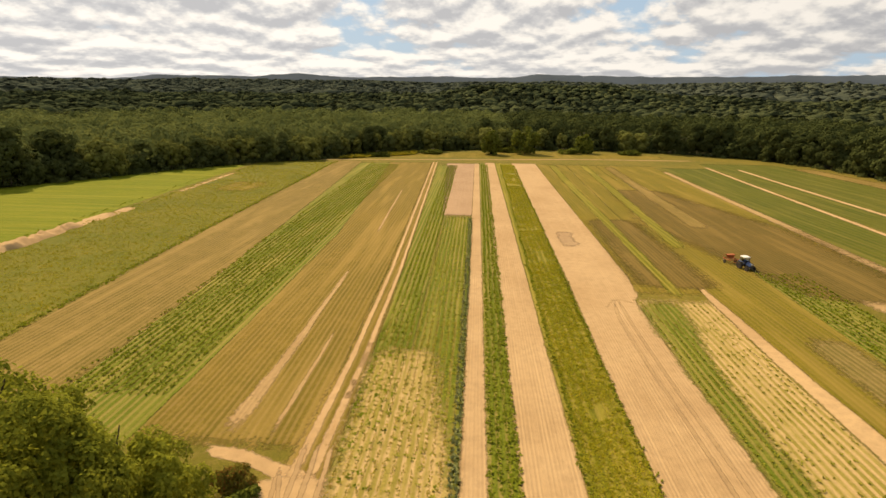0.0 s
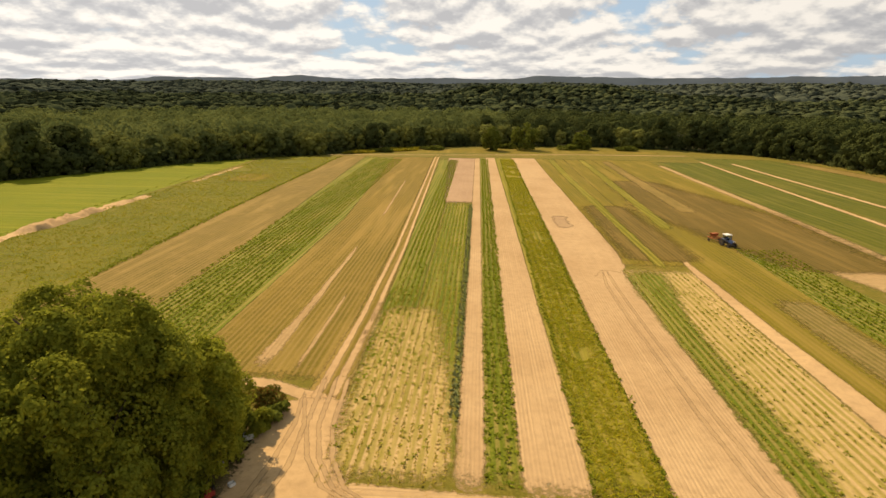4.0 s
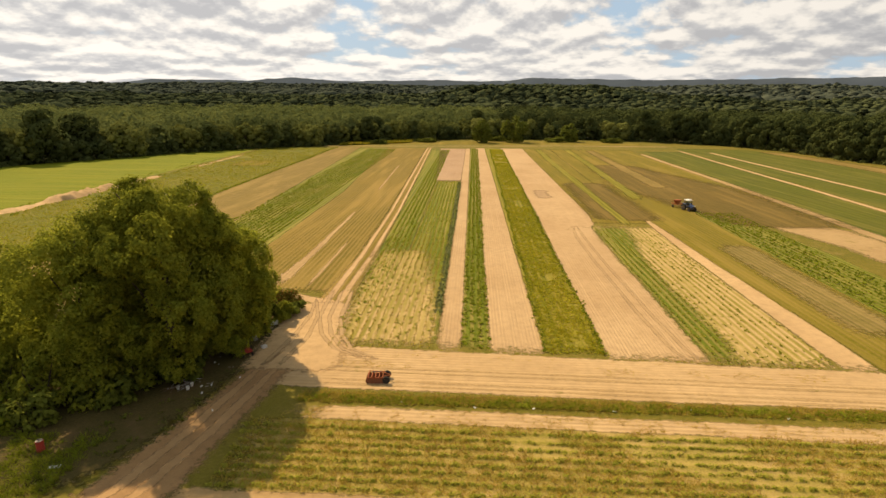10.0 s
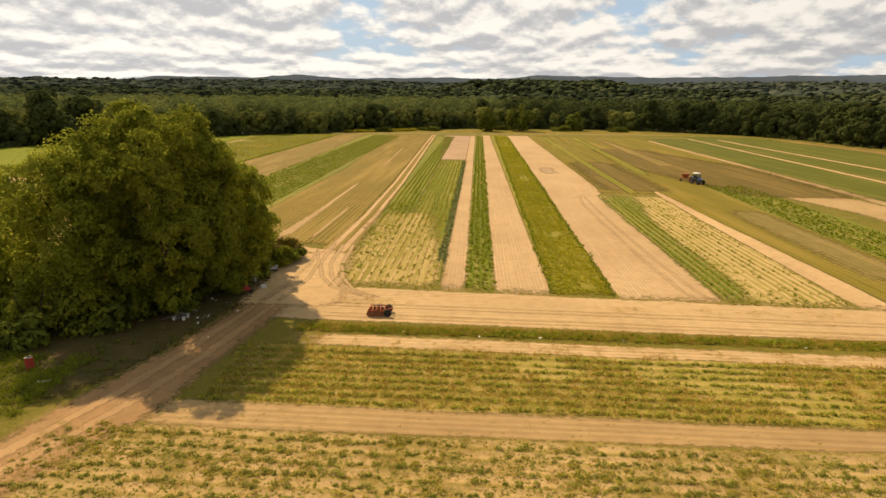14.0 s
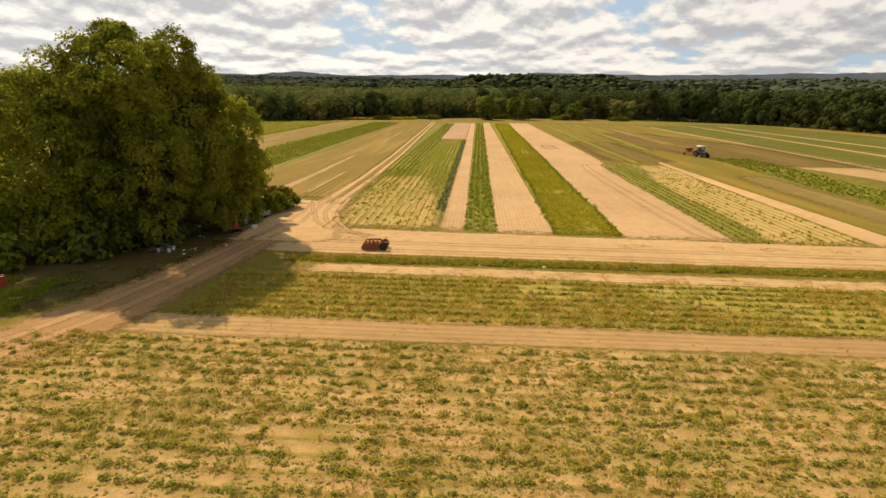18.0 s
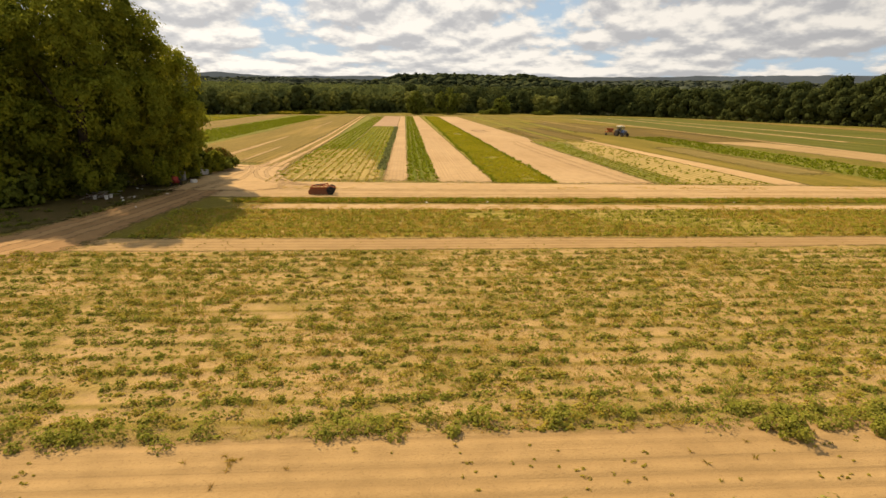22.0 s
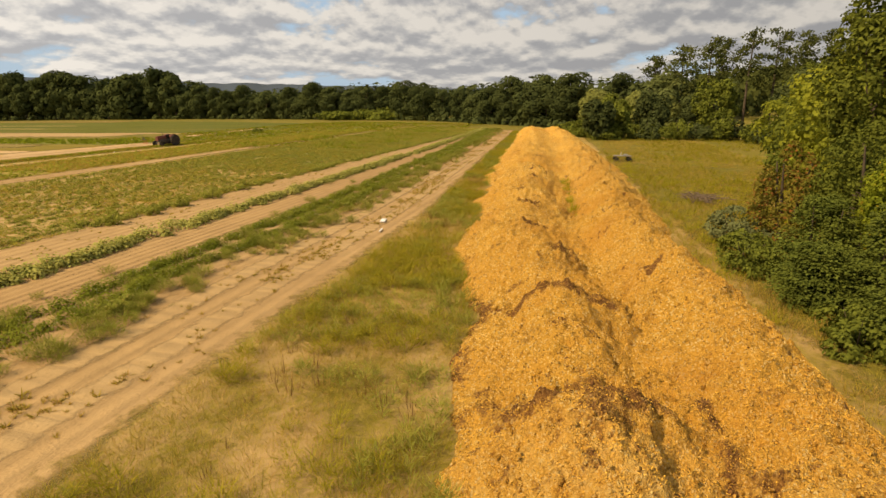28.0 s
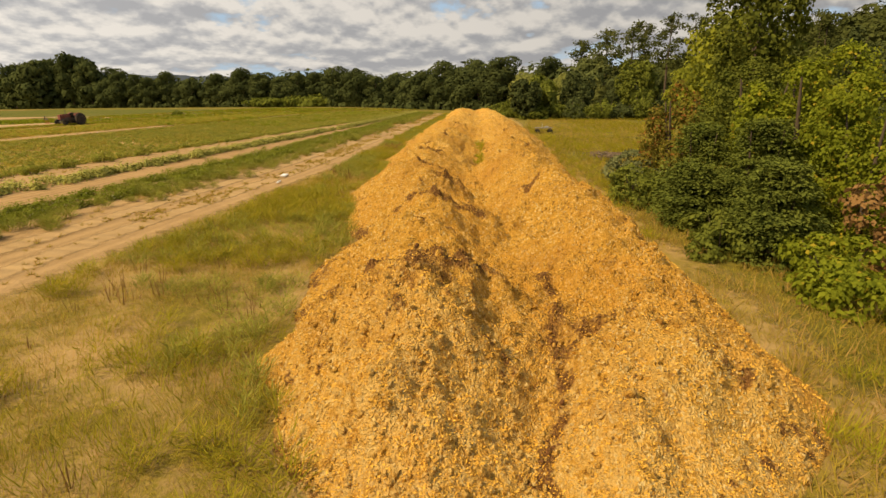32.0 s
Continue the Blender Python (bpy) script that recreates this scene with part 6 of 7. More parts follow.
plants("bank_tufts", np.concatenate([crosswise(900, 66, -28, 118, [(x, y - 2.1) for x, y in BANK], 0.6, -0.25, 0.5), crosswise(420, 67, -28, 118, [(x, y + 0.1) for x, y in BANK], 0.7, -0.1, 0.5)]), 0.5, 230, m_leaf_south, "feathery green grass tufts on the sandy bank", "grass", seed=66, slim=0.03, lean=0.6, spread=0.55, leaf_share=0.4, stem=0.5)
plants("bank_grass", crosswise(2600, 63, -28, 118, [(x, y - 1.4) for x, y in BANK], 0.9, 0.0, 0.5), 0.22, 16, m_grass, "dry grass tufts on the sandy bank", "grass", seed=63, slim=0.035, lean=0.45, stem=0.2)
plants("track_weeds", np.concatenate([crosswise(4000, 64, -28, 110, [(-30, -35.9), (20, -35.2), (60, -32.4), (110, -29)], 0.5, -0.1, 0.6), crosswise(700, 65, -28, 110, [(-30, -23.3), (60, -22.6), (110, -20)], 0.9, 0.3, 0.6)]), 0.15, 12, m_grass,
       "small weeds on the sandy track", "weeds", seed=64, slim=0.1)
for i, (x, y, r, h) in enumerate([(12.2, -22.5, 0.55, 0.75), (15.0, -22.5, 0.5, 0.7), (20.5, -22.3, 0.7, 0.8), (17.6, -22.4, 0.45, 0.6), (2.2, -32.6, 0.55, 0.55), (24.5, -22.0, 0.6, 0.7)]):
    bush("weed_bush", (x, y, 0), (r, r), h, 900, 0.09, m_leaf_south, 160 + i, "leafy green weed bush on sandy soil", 7, "weed")

# ---- thicket beside the windrow ----
bush("vine_thicket", (9.6, -57.2, 0), (2.7, 2.2), 5.9, 30000, 0.12, m_leaf_vine, 201, "bright green vines over a dense thicket", 26, "thicket")
bush("vine_thicket", (14.2, -57.2, 0), (2.4, 2.4), 6.0, 17000, 0.13, m_leaf_shrub, 221, "dark green vines over a dense thicket", 22, "thicket")
bush("vine_shrub", (6.2, -57.4, 0), (2.0, 1.8), 4.6, 15000, 0.11, m_leaf_vine, 205, "yellow green vines over a shrub", 16, "shrub")
bush("vine_shrub", (15.4, -54.6, 0), (1.5, 1.4), 4.9, 9000, 0.12, m_leaf_rusty, 222, "small tree with olive and reddish leaves", 14, "shrub")


def juniper(where, size, height, seed, label):
    """A dark shrub of flat drooping sprays, one above another."""
    g = np.random.default_rng(seed)
    n = 260
    up = g.uniform(0, 1, n)
    a = g.uniform(0, 2 * np.pi, n)
    reach = (1 - 0.8 * up ** 1.5) * g.uniform(0.55, 1.0, n)
    c = np.stack([np.cos(a) * reach * size[0], np.sin(a) * reach * size[1], 0.12 + up * height], 1)
    k = np.repeat(np.arange(n), 80)
    along, side = g.uniform(-1, 0.35, len(k)), g.normal(0, 0.3, len(k))
    d = np.stack([np.cos(a[k]), np.sin(a[k]), np.zeros(len(k))], 1)
    q = np.stack([-d[:, 1], d[:, 0], d[:, 2]], 1)
    base = c[k] + 0.8 * d * along[:, None] + 0.8 * q * (side * (0.7 - 0.5 * along))[:, None]
    base[:, 2] += g.normal(0, 0.05, len(k)) - 0.12 * along ** 2
    base[:, 2] = np.maximum(base[:, 2], 0.05)
    s = 0.1 * g.uniform(0.6, 1.4, len(k))
    way = d + 0.9 * q * np.sign(side)[:, None] + g.normal(0, 0.3, d.shape)
    root = tagged(new("juniper_shrub"), label, "shrub")
    hang("foliage", leaves_mesh("foliage", base, way, s, s * 0.33, g.normal(0, 0.3, d.shape) + np.array([0, 0, 1]), m_leaf_juniper, g, 0.2), root)
    for i in range(4):
        b = 1.6 * i + 0.4
        vs, fs = tube([(0.05 * math.cos(b), 0.05 * math.sin(b), -0.05), (0.25 * size[0] * math.cos(b), 0.25 * size[1] * math.sin(b), 0.5 * height), (0.35 * size[0] * math.cos(b), 0.35 * size[1] * math.sin(b), 0.95 * height)], [0.06, 0.04, 0.015], 6)
        hang("stem", raw_mesh("stem", [tuple(v) for v in vs], [i for q in fs for i in q], 4, m_bark), root)
    root.location = where


JUNIPER = "dark juniper shrub with flat drooping sprays under the vines"
juniper((7.6, -55.2, 0), (2.2, 1.6), 3.4, 202, JUNIPER)
juniper((10.8, -54.4, 0), (2.2, 1.6), 3.1, 203, JUNIPER)
juniper((5.0, -54.8, 0), (1.7, 1.3), 2.4, 210, JUNIPER)
juniper((8.6, -53.6, 0), (1.7, 1.1), 1.9, 213, JUNIPER)
bush("grey_shrub", (16.6, -53.2, 0), (2.2, 1.2), 1.7, 4200, 0.13, m_leaf_grey, 204, "grey green low shrub beside the thicket", 14, "shrub")
bush("low_shrub", (12.2, -52.5, 0), (1.7, 1.1), 1.6, 4200, 0.12, m_leaf_shrub, 206, "leafy green low shrub at the thicket's foot", 13, "shrub")
bush("low_shrub", (5.0, -53.5, 0), (1.2, 0.9), 1.3, 2600, 0.12, m_leaf_shrub, 207, "leafy green low shrub at the thicket's foot", 10, "shrub")
bush("rust_shrub", (3.6, -57.4, 0), (1.5, 1.3), 2.9, 2600, 0.15, m_leaf_rust, 208, "rust brown withered shrub", 10, "shrub")
bush("low_shrub", (2.2, -55.0, 0), (1.9, 1.1), 1.25, 4600, 0.12, m_leaf_vine, 209, "leafy green low shrub at the thicket's foot", 12, "shrub")
bush("low_shrub", (-0.6, -55.6, 0), (1.7, 1.1), 1.0, 3000, 0.12, m_leaf_vine, 223, "leafy green low shrub at the thicket's foot", 11, "shrub")
tree("thicket_tree", (18.6, -58.4, 0), 13.0, 2.3, 2.0, 22, 13000, 0.2, m_leaf_shrub, 211, "tall leafy tree behind the vine thicket", trunk=0.2)
tree("thicket_tree", (26.0, -60.5, 0), 9.4, 3.4, 0.2, 20, 8000, 0.28, m_leaf_big, 224, "leafy tree beside the vine thicket", trunk=0.2)
tree("thicket_tree", (36.0, -62.5, 0), 7.6, 3.6, -0.5, 18, 5600, 0.32, m_leaf_shrub, 214, "rounded green tree at the meadow's edge", trunk=0.16)
tree("thicket_tree", (46.0, -65.0, 0), 8.0, 4.0, -0.5, 18, 5200, 0.36, m_leaf_big, 215, "leafy tree at the meadow's edge", trunk=0.2)

# pines on the rise behind the meadow
def pine(name, where, height, seed, label):
    r = random.Random(seed)
    root = tagged(new(name), label, "pine", "pines behind the meadow")
    vs, fs = tube([(0, 0, -0.2), (0.15, 0, height * 0.5), (0.0, 0.2, height * 0.97)], [0.3, 0.22, 0.06], 7)
    hang("trunk", raw_mesh("trunk", [tuple(v) for v in vs], [i for q in fs for i in q], 4, m_bark), root)
    g = np.random.default_rng(seed)
    base, d = [], []
    for k in range(17):
        z = height * (0.48 + 0.52 * k / 16)
        a = r.uniform(0, 6.28)
        out = (1 - 0.75 * (k / 16) ** 1.6) * height * r.uniform(0.10, 0.21)
        c = np.array([math.cos(a) * out, math.sin(a) * out, z])
        n = 85
        q = g.normal(size=(n, 3)) * np.array([0.95, 0.95, 0.36]) * (0.75 + 0.35 * (1 - k / 16))
        base.append(c + q)
        d.append(q)
    base, d = np.concatenate(base), np.concatenate(d)
    way = g.normal(size=base.shape) + np.array([0, 0, 0.3])
    s = 0.62 * g.uniform(0.6, 1.3, len(base))
    hang("crown", leaves_mesh("crown", base, way, s, s * 0.3, d + np.array([0, 0, 0.6]), m_leaf_pine, g, blades=True), root)
    root.matrix_world = pose(*where, 0, 0, r.uniform(0, 360))
    return root


for i, (x, y, h) in enumerate([(118, -64, 17), (124, -70, 19), (120, -77, 20), (128, -84, 21), (117, -86, 19), (124, -93, 20), (113, -95, 21), (132, -60, 16), (116, -104, 20), (106, -101, 18), (137, -75, 20)]):
    pine("pine", (x, y, 0), h, 300 + i, "tall dark pine with an open crown")

# shrub belt along the south-east edge
rs = random.Random(9)
for i in range(34):
    t = i / 33
    x, y = (np.interp(t, [0, 0.3, 0.55, 0.8, 1], [104, 90, 93, 72, 50]) + rs.uniform(-2, 2), np.interp(t, [0, 0.3, 0.55, 0.8, 1], [-44, -49, -70, -84, -78]) + rs.uniform(-2.5, 2.5))
    h = rs.uniform(2.2, 5.0)
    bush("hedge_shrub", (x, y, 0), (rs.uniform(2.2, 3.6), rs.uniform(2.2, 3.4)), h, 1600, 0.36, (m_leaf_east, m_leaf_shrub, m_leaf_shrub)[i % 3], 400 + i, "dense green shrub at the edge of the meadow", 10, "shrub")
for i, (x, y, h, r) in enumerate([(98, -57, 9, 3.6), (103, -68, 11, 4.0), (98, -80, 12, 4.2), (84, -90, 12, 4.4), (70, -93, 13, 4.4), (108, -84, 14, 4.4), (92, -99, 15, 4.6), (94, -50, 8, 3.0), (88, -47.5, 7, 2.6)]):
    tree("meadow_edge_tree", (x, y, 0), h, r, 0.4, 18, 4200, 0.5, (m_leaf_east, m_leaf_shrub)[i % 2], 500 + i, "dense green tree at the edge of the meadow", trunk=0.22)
for i, (x, y, a, b, h) in enumerate([(168, 22, 6, 10, 4.2), (170, 38, 5, 8, 3.4), (60, 366, 8, 4, 4), (20, 370, 7, 4, 3.4), (-60, 330, 9, 4, 3), (-30, 352, 8, 4, 3.2), (100, 366, 8, 4, 3.6)]):
    bush("field_edge_shrub", (x, y, float(land(x, y))), (a, b), h, 1300, 0.9, m_leaf_shrub, 600 + i, "broad green shrub at the field's edge", 14, "shrub")
g = np.random.default_rng(88)
x, y = g.uniform(-80, -40, 900), g.uniform(0, 1, 900)
y = np.interp(x, [-80, -40], [312, 345]) + 16 * y
plants("far_goldenrod", np.stack([x, y, land(x, y) + 0.02], 1), 1.5, 14, m_goldenrod, "tall yellow green weeds before the wood", "weeds", seed=188, slim=0.3, stem=0.6, leaf_share=0.6, spread=0.8)
for i, (x, y, h, r) in enumerate([(8.5, 355, 15.5, 7.0), (31, 362, 18, 8.4), (71.5, 372, 12, 6.2)]):
    tree("lone_tree", (x, y, float(land(x, y))), h, r, -2.5, 14, 2600, 1.1, m_leaf_shrub, 620 + i, "rounded tree standing at the end of the fields", trunk=0.35)

# ---- farm machines and odds and ends ----
m_blue = plain("blue_tractor_paint", (0.035, 0.075, 0.21), 0.4, 0, (0.10, 0.09, 0.07), 4.0)
m_white = plain("white_paint", (0.78, 0.78, 0.74), 0.45, 0, (0.55, 0.50, 0.42), 5.0)
m_rubber = plain("tyre_rubber", (0.028, 0.026, 0.024), 0.9, 0, (0.16, 0.11, 0.065), 5.0, 0.2)
m_old_red = plain("weathered_red_paint", (0.17, 0.05, 0.034), 0.8, 0, (0.11, 0.05, 0.034), 7.0)
m_rust = plain("rusty_orange_steel", (0.42, 0.115, 0.035), 0.8, 0.1, (0.24, 0.09, 0.045), 9.0)
m_old_rust = plain("dark_rusty_steel", (0.29, 0.105, 0.05), 0.9, 0.0, (0.17, 0.075, 0.04), 9.0)
m_steel = plain("worn_dark_steel", (0.11, 0.10, 0.095), 0.55, 0.6, (0.17, 0.10, 0.06), 9.0)
m_red = plain("bright_red_paint", (0.42, 0.04, 0.025), 0.5, 0, (0.22, 0.05, 0.03), 6.0)
m_wood_grey = plain("weathered_board", (0.24, 0.205, 0.165), 0.9, 0, (0.13, 0.11, 0.085), 8.0)
m_stick = plain("dead_branches", (0.17, 0.12, 0.075), 0.95, 0, (0.09, 0.065, 0.045), 6.0)
m_plastic = plain("white_plastic", (0.74, 0.73, 0.69), 0.5, 0, (0.52, 0.48, 0.40), 5.0)
m_straw_grey = plain("grey_sheet_metal", (0.40, 0.40, 0.40), 0.45, 0.6, (0.25, 0.20, 0.16), 4.0)


def pane_paint():
    p = Paint("cab_glass")
    b = p.node("ShaderNodeBsdfGlass", Roughness=0.02, IOR=1.1)
    b.inputs["Color"].default_value = (0.75, 0.82, 0.85, 1)
    p.put(p.t.nodes.new("ShaderNodeOutputMaterial").inputs[0], b.outputs[0])
    return p.m


m_pane = pane_paint()


def block(size, at, turn=(0, 0, 0), bevel=0.02, taper=1.0):
    """A bevelled box as a bmesh; taper shrinks its top."""
    bm = bmesh.new()
    bmesh.ops.create_cube(bm, size=1.0)
    for v in bm.verts:
        k = taper if v.co.z > 0 else 1.0
        v.co = Vector((v.co.x * size[0] * k, v.co.y * size[1] * k, v.co.z * size[2]))
    if bevel:
        bmesh.ops.bevel(bm, geom=bm.edges[:], offset=min(bevel, 0.3 * min(size)), segments=2, affect="EDGES")
    bm.transform(pose(*at, *turn))
    return bm


def rod(a, b, radius, sides=8):
    bm = bmesh.new()
    vs, fs = tube([a, tuple(Vector(a).lerp(Vector(b), 0.5)), b], [radius] * 3, sides)
    vv = [bm.verts.new(v) for v in vs]
    for q in fs:
        bm.faces.new([vv[i] for i in q])
    bm.faces.new([vv[i] for i in range(sides)][::-1])
    bm.faces.new([vv[i] for i in range(2 * sides, 3 * sides)])
    return bm


def lathe(profile, at, axis="y", sides=24):
    """A turned shape: profile of (radius, place along the axis)."""
    bm = bmesh.new()
    rings = []
    for r, l in profile:
        ring = []
        for k in range(sides):
            t = 2 * math.pi * k / sides
            c, s = r * math.cos(t), r * math.sin(t)
            co = (c, l, s) if axis == "y" else (l, c, s) if axis == "x" else (c, s, l)
            ring.append(bm.verts.new(Vector(co) + Vector(at)))
        rings.append(ring)
    for a, b in zip(rings, rings[1:]):
        for k in range(sides):
            bm.faces.new((a[k], a[(k + 1) % sides], b[(k + 1) % sides], b[k]))
    bm.faces.new(rings[0])
    bm.faces.new(rings[-1][::-1])
    bmesh.ops.recalc_face_normals(bm, faces=bm.faces)
    return bm


def merge(*parts):
    out = bmesh.new()
    for bm in parts:
        me = bpy.data.meshes.new("joined")
        bm.to_mesh(me)
        bm.free()
        out.from_mesh(me)
        bpy.data.meshes.remove(me)
    return out


def wheel(root, at, radius, width, rim_material, name="wheel"):
    """A wheel with a lugged tyre and a dished rim; its axle runs along y."""
    hub = tagged(new(name))
    hub.parent = root
    tyre = lathe([(radius * 0.62, -width / 2), (radius * 0.94, -width / 2), (radius, -width * 0.32), (radius, width * 0.32), (radius * 0.94, width / 2), (radius * 0.62, width / 2)], at)
    lugs = [block((0.07 * radius, width * 0.5, 0.10 * radius), (at[0] + radius * 1.0 * math.cos(t), at[1] + side * width * 0.24, at[2] + radius * 1.0 * math.sin(t)), (0, -math.degrees(t) + 90, 0), 0)
            for side in (-1, 1) for t in (2 * math.pi * (k + 0.25 * side) / 16 for k in range(16))]
    part("tyre", merge(tyre, *lugs), m_rubber, hub)
    part("rim", lathe([(radius * 0.2, -width * 0.42), (radius * 0.63, -width * 0.46), (radius * 0.63, width * 0.46), (radius * 0.5, width * 0.25), (radius * 0.2, width * 0.3), (radius * 0.12, width * 0.42)], at), rim_material, hub)
    return hub


def cab_tractor(where, heading):
    t = tagged(new("tractor"), "blue tractor with a white cab roof pulling an implement", "tractor")
    part("chassis", merge(block((3.1, 0.42, 0.5), (0.25, 0, 0.75)), rod((-0.55, -0.8, 0.72), (-0.55, 0.8, 0.72), 0.11), rod((1.6, -0.75, 0.48), (1.6, 0.75, 0.48), 0.08)), m_steel, t)
    part("hood", block((1.75, 0.78, 0.62), (1.25, 0, 1.3), (0, 3, 0), 0.09, 0.86), m_blue, t)
    part("grille", block((0.05, 0.6, 0.5), (2.13, 0, 1.2), (0, 0, 0), 0.015), m_steel, t)
    for y in (-0.22, 0.22):
        part("headlight", lathe([(0.09, 0), (0.09, 0.05)], (2.12, y, 1.46), "x", 12), m_white, t)
        part("fender", block((1.25, 0.42, 0.09), (-0.55, y * 3.7, 1.62), (0, 0, 0), 0.04), m_blue, t)
    part("cab_floor", block((1.35, 1.1, 0.12), (-0.35, 0, 1.12)), m_steel, t)
    for x, y in ((0.3, -0.6), (0.3, 0.6), (-1.0, -0.62), (-1.0, 0.62)):
        part("cab_post", rod((x, y, 1.1), (x * 0.92, y * 0.95, 2.52), 0.045), m_blue, t)
    part("windscreen", block((0.02, 1.08, 1.15), (0.28, 0, 1.92), (0, -3, 0), 0), m_pane, t)
    part("rear_window", block((0.02, 1.1, 1.1), (-0.97, 0, 1.92), (0, 2, 0), 0), m_pane, t)
    part("roof", block((1.72, 1.5, 0.2), (-0.35, 0, 2.62), (0, 0, 0), 0.07, 0.92), m_white, t, "white cab roof")
    part("seat", merge(block((0.5, 0.5, 0.14), (-0.6, 0, 1.42)), block((0.14, 0.5, 0.55), (-0.84, 0, 1.72), (0, -10, 0))), m_rubber, t)
    part("steering_wheel", lathe([(0.19, 0), (0.21, 0.015), (0.19, 0.03)], (-0.05, 0, 1.72), "z", 16), m_rubber, t)
    part("exhaust", rod((0.75, 0.32, 1.5), (0.75, 0.32, 2.5), 0.045), m_steel, t)
    for y in (-0.95, 0.95):
        wheel(t, (-0.55, y, 0.80), 0.80, 0.42, m_white, "rear_wheel")
        wheel(t, (1.6, y * 0.9, 0.50), 0.50, 0.3, m_white, "front_wheel")
    t.matrix_world = pose(*where, 0, 0, heading)
    return t


def towed_implement(where, heading):
    t = tagged(new("towed_implement"), "rusty orange field implement hitched to the tractor", "farm implement")
    part("drawbar", rod((0.9, 0, 0.55), (2.3, 0, 0.55), 0.06), m_rust, t)
    for y in (-1.15, 1.15):
        part("side_beam", block((2.2, 0.12, 0.16), (0, y, 0.95)), m_rust, t)
        wheel(t, (-0.2, y * 1.18, 0.36), 0.36, 0.2, m_rust, "gauge_wheel")
    for x in (-1.0, 0.0, 1.0):
        part("cross_beam", block((0.12, 2.4, 0.14), (x, 0, 0.95)), m_rust, t)
    part("hopper", block((1.0, 1.9, 0.8), (-0.35, 0, 1.5), (180, 0, 0), 0.04, 0.6), m_rust, t, "rusty orange hopper")
    for y in np.linspace(-0.95, 0.95, 5):
        part("tine", merge(rod((-0.9, y, 0.95), (-1.05, y, 0.45), 0.035), rod((-1.05, y, 0.45), (-0.85, y, 0.04), 0.035)), m_steel, t)
    part("guard_rail", merge(rod((-1.1, -1.1, 1.0), (-1.1, -1.1, 1.75), 0.03), rod((-1.1, 1.1, 1.0), (-1.1, 1.1, 1.75), 0.03), rod((-1.1, -1.1, 1.75), (-1.1, 1.1, 1.75), 0.03)), m_rust, t)
    t.matrix_world = pose(*where, 0, 0, heading)
    return t


def old_tractor(where, heading):
    t = tagged(new("old_tractor"), "weathered dark red old tractor without a cab", "tractor")
    part("frame", merge(block((2.5, 0.34, 0.34), (0.2, 0, 0.7)), rod((-0.75, -0.75, 0.75), (-0.75, 0.75, 0.75), 0.12), rod((1.35, -0.62, 0.42), (1.35, 0.62, 0.42), 0.06)), m_steel, t)
    part("hood", block((1.5, 0.55, 0.52), (0.75, 0, 1.14), (0, 2, 0), 0.1, 0.84), m_old_red, t)
    part("radiator_grille", block((0.12, 0.5, 0.62), (1.52, 0, 1.02), (0, 0, 0), 0.03), m_old_red, t)
    part("engine", block((0.8, 0.46, 0.4), (0.6, 0, 0.82)), m_steel, t)
    part("exhaust", rod((0.7, 0.1, 1.35), (0.7, 0.1, 1.95), 0.035), m_steel, t)
    part("seat", merge(block((0.42, 0.46, 0.08), (-0.95, 0, 1.22)), block((0.06, 0.44, 0.26), (-1.15, 0, 1.36), (0, -12, 0)), rod((-0.9, 0, 0.8), (-0.95, 0, 1.2), 0.04)), m_old_red, t)
    part("steering_wheel", merge(lathe([(0.2, 0), (0.22, 0.015), (0.2, 0.03)], (-0.35, 0, 1.5), "z", 16), rod((0.1, 0, 1.2), (-0.35, 0, 1.51), 0.02)), m_rubber, t)
    for y in (-0.6, 0.6):
        arch = [block((0.34, 0.34, 0.04), (-0.75 + 0.80 * math.cos(a), y, 0.75 + 0.80 * math.sin(a)), (0, 90 - math.degrees(a), 0), 0.01) for a in (radians(d) for d in (55, 80, 105, 130, 155))]
        part("fender", merge(*arch), m_old_red, t)
        wheel(t, (-0.75, y * 1.4, 0.74), 0.74, 0.34, m_old_red, "rear_wheel")
        wheel(t, (1.35, y * 1.1, 0.36), 0.36, 0.17, m_old_red, "front_wheel")
    part("drawbar", block((0.7, 0.1, 0.06), (-1.55, 0, 0.45)), m_steel, t)
    t.matrix_world = pose(*where, 0, 0, heading)
    return t


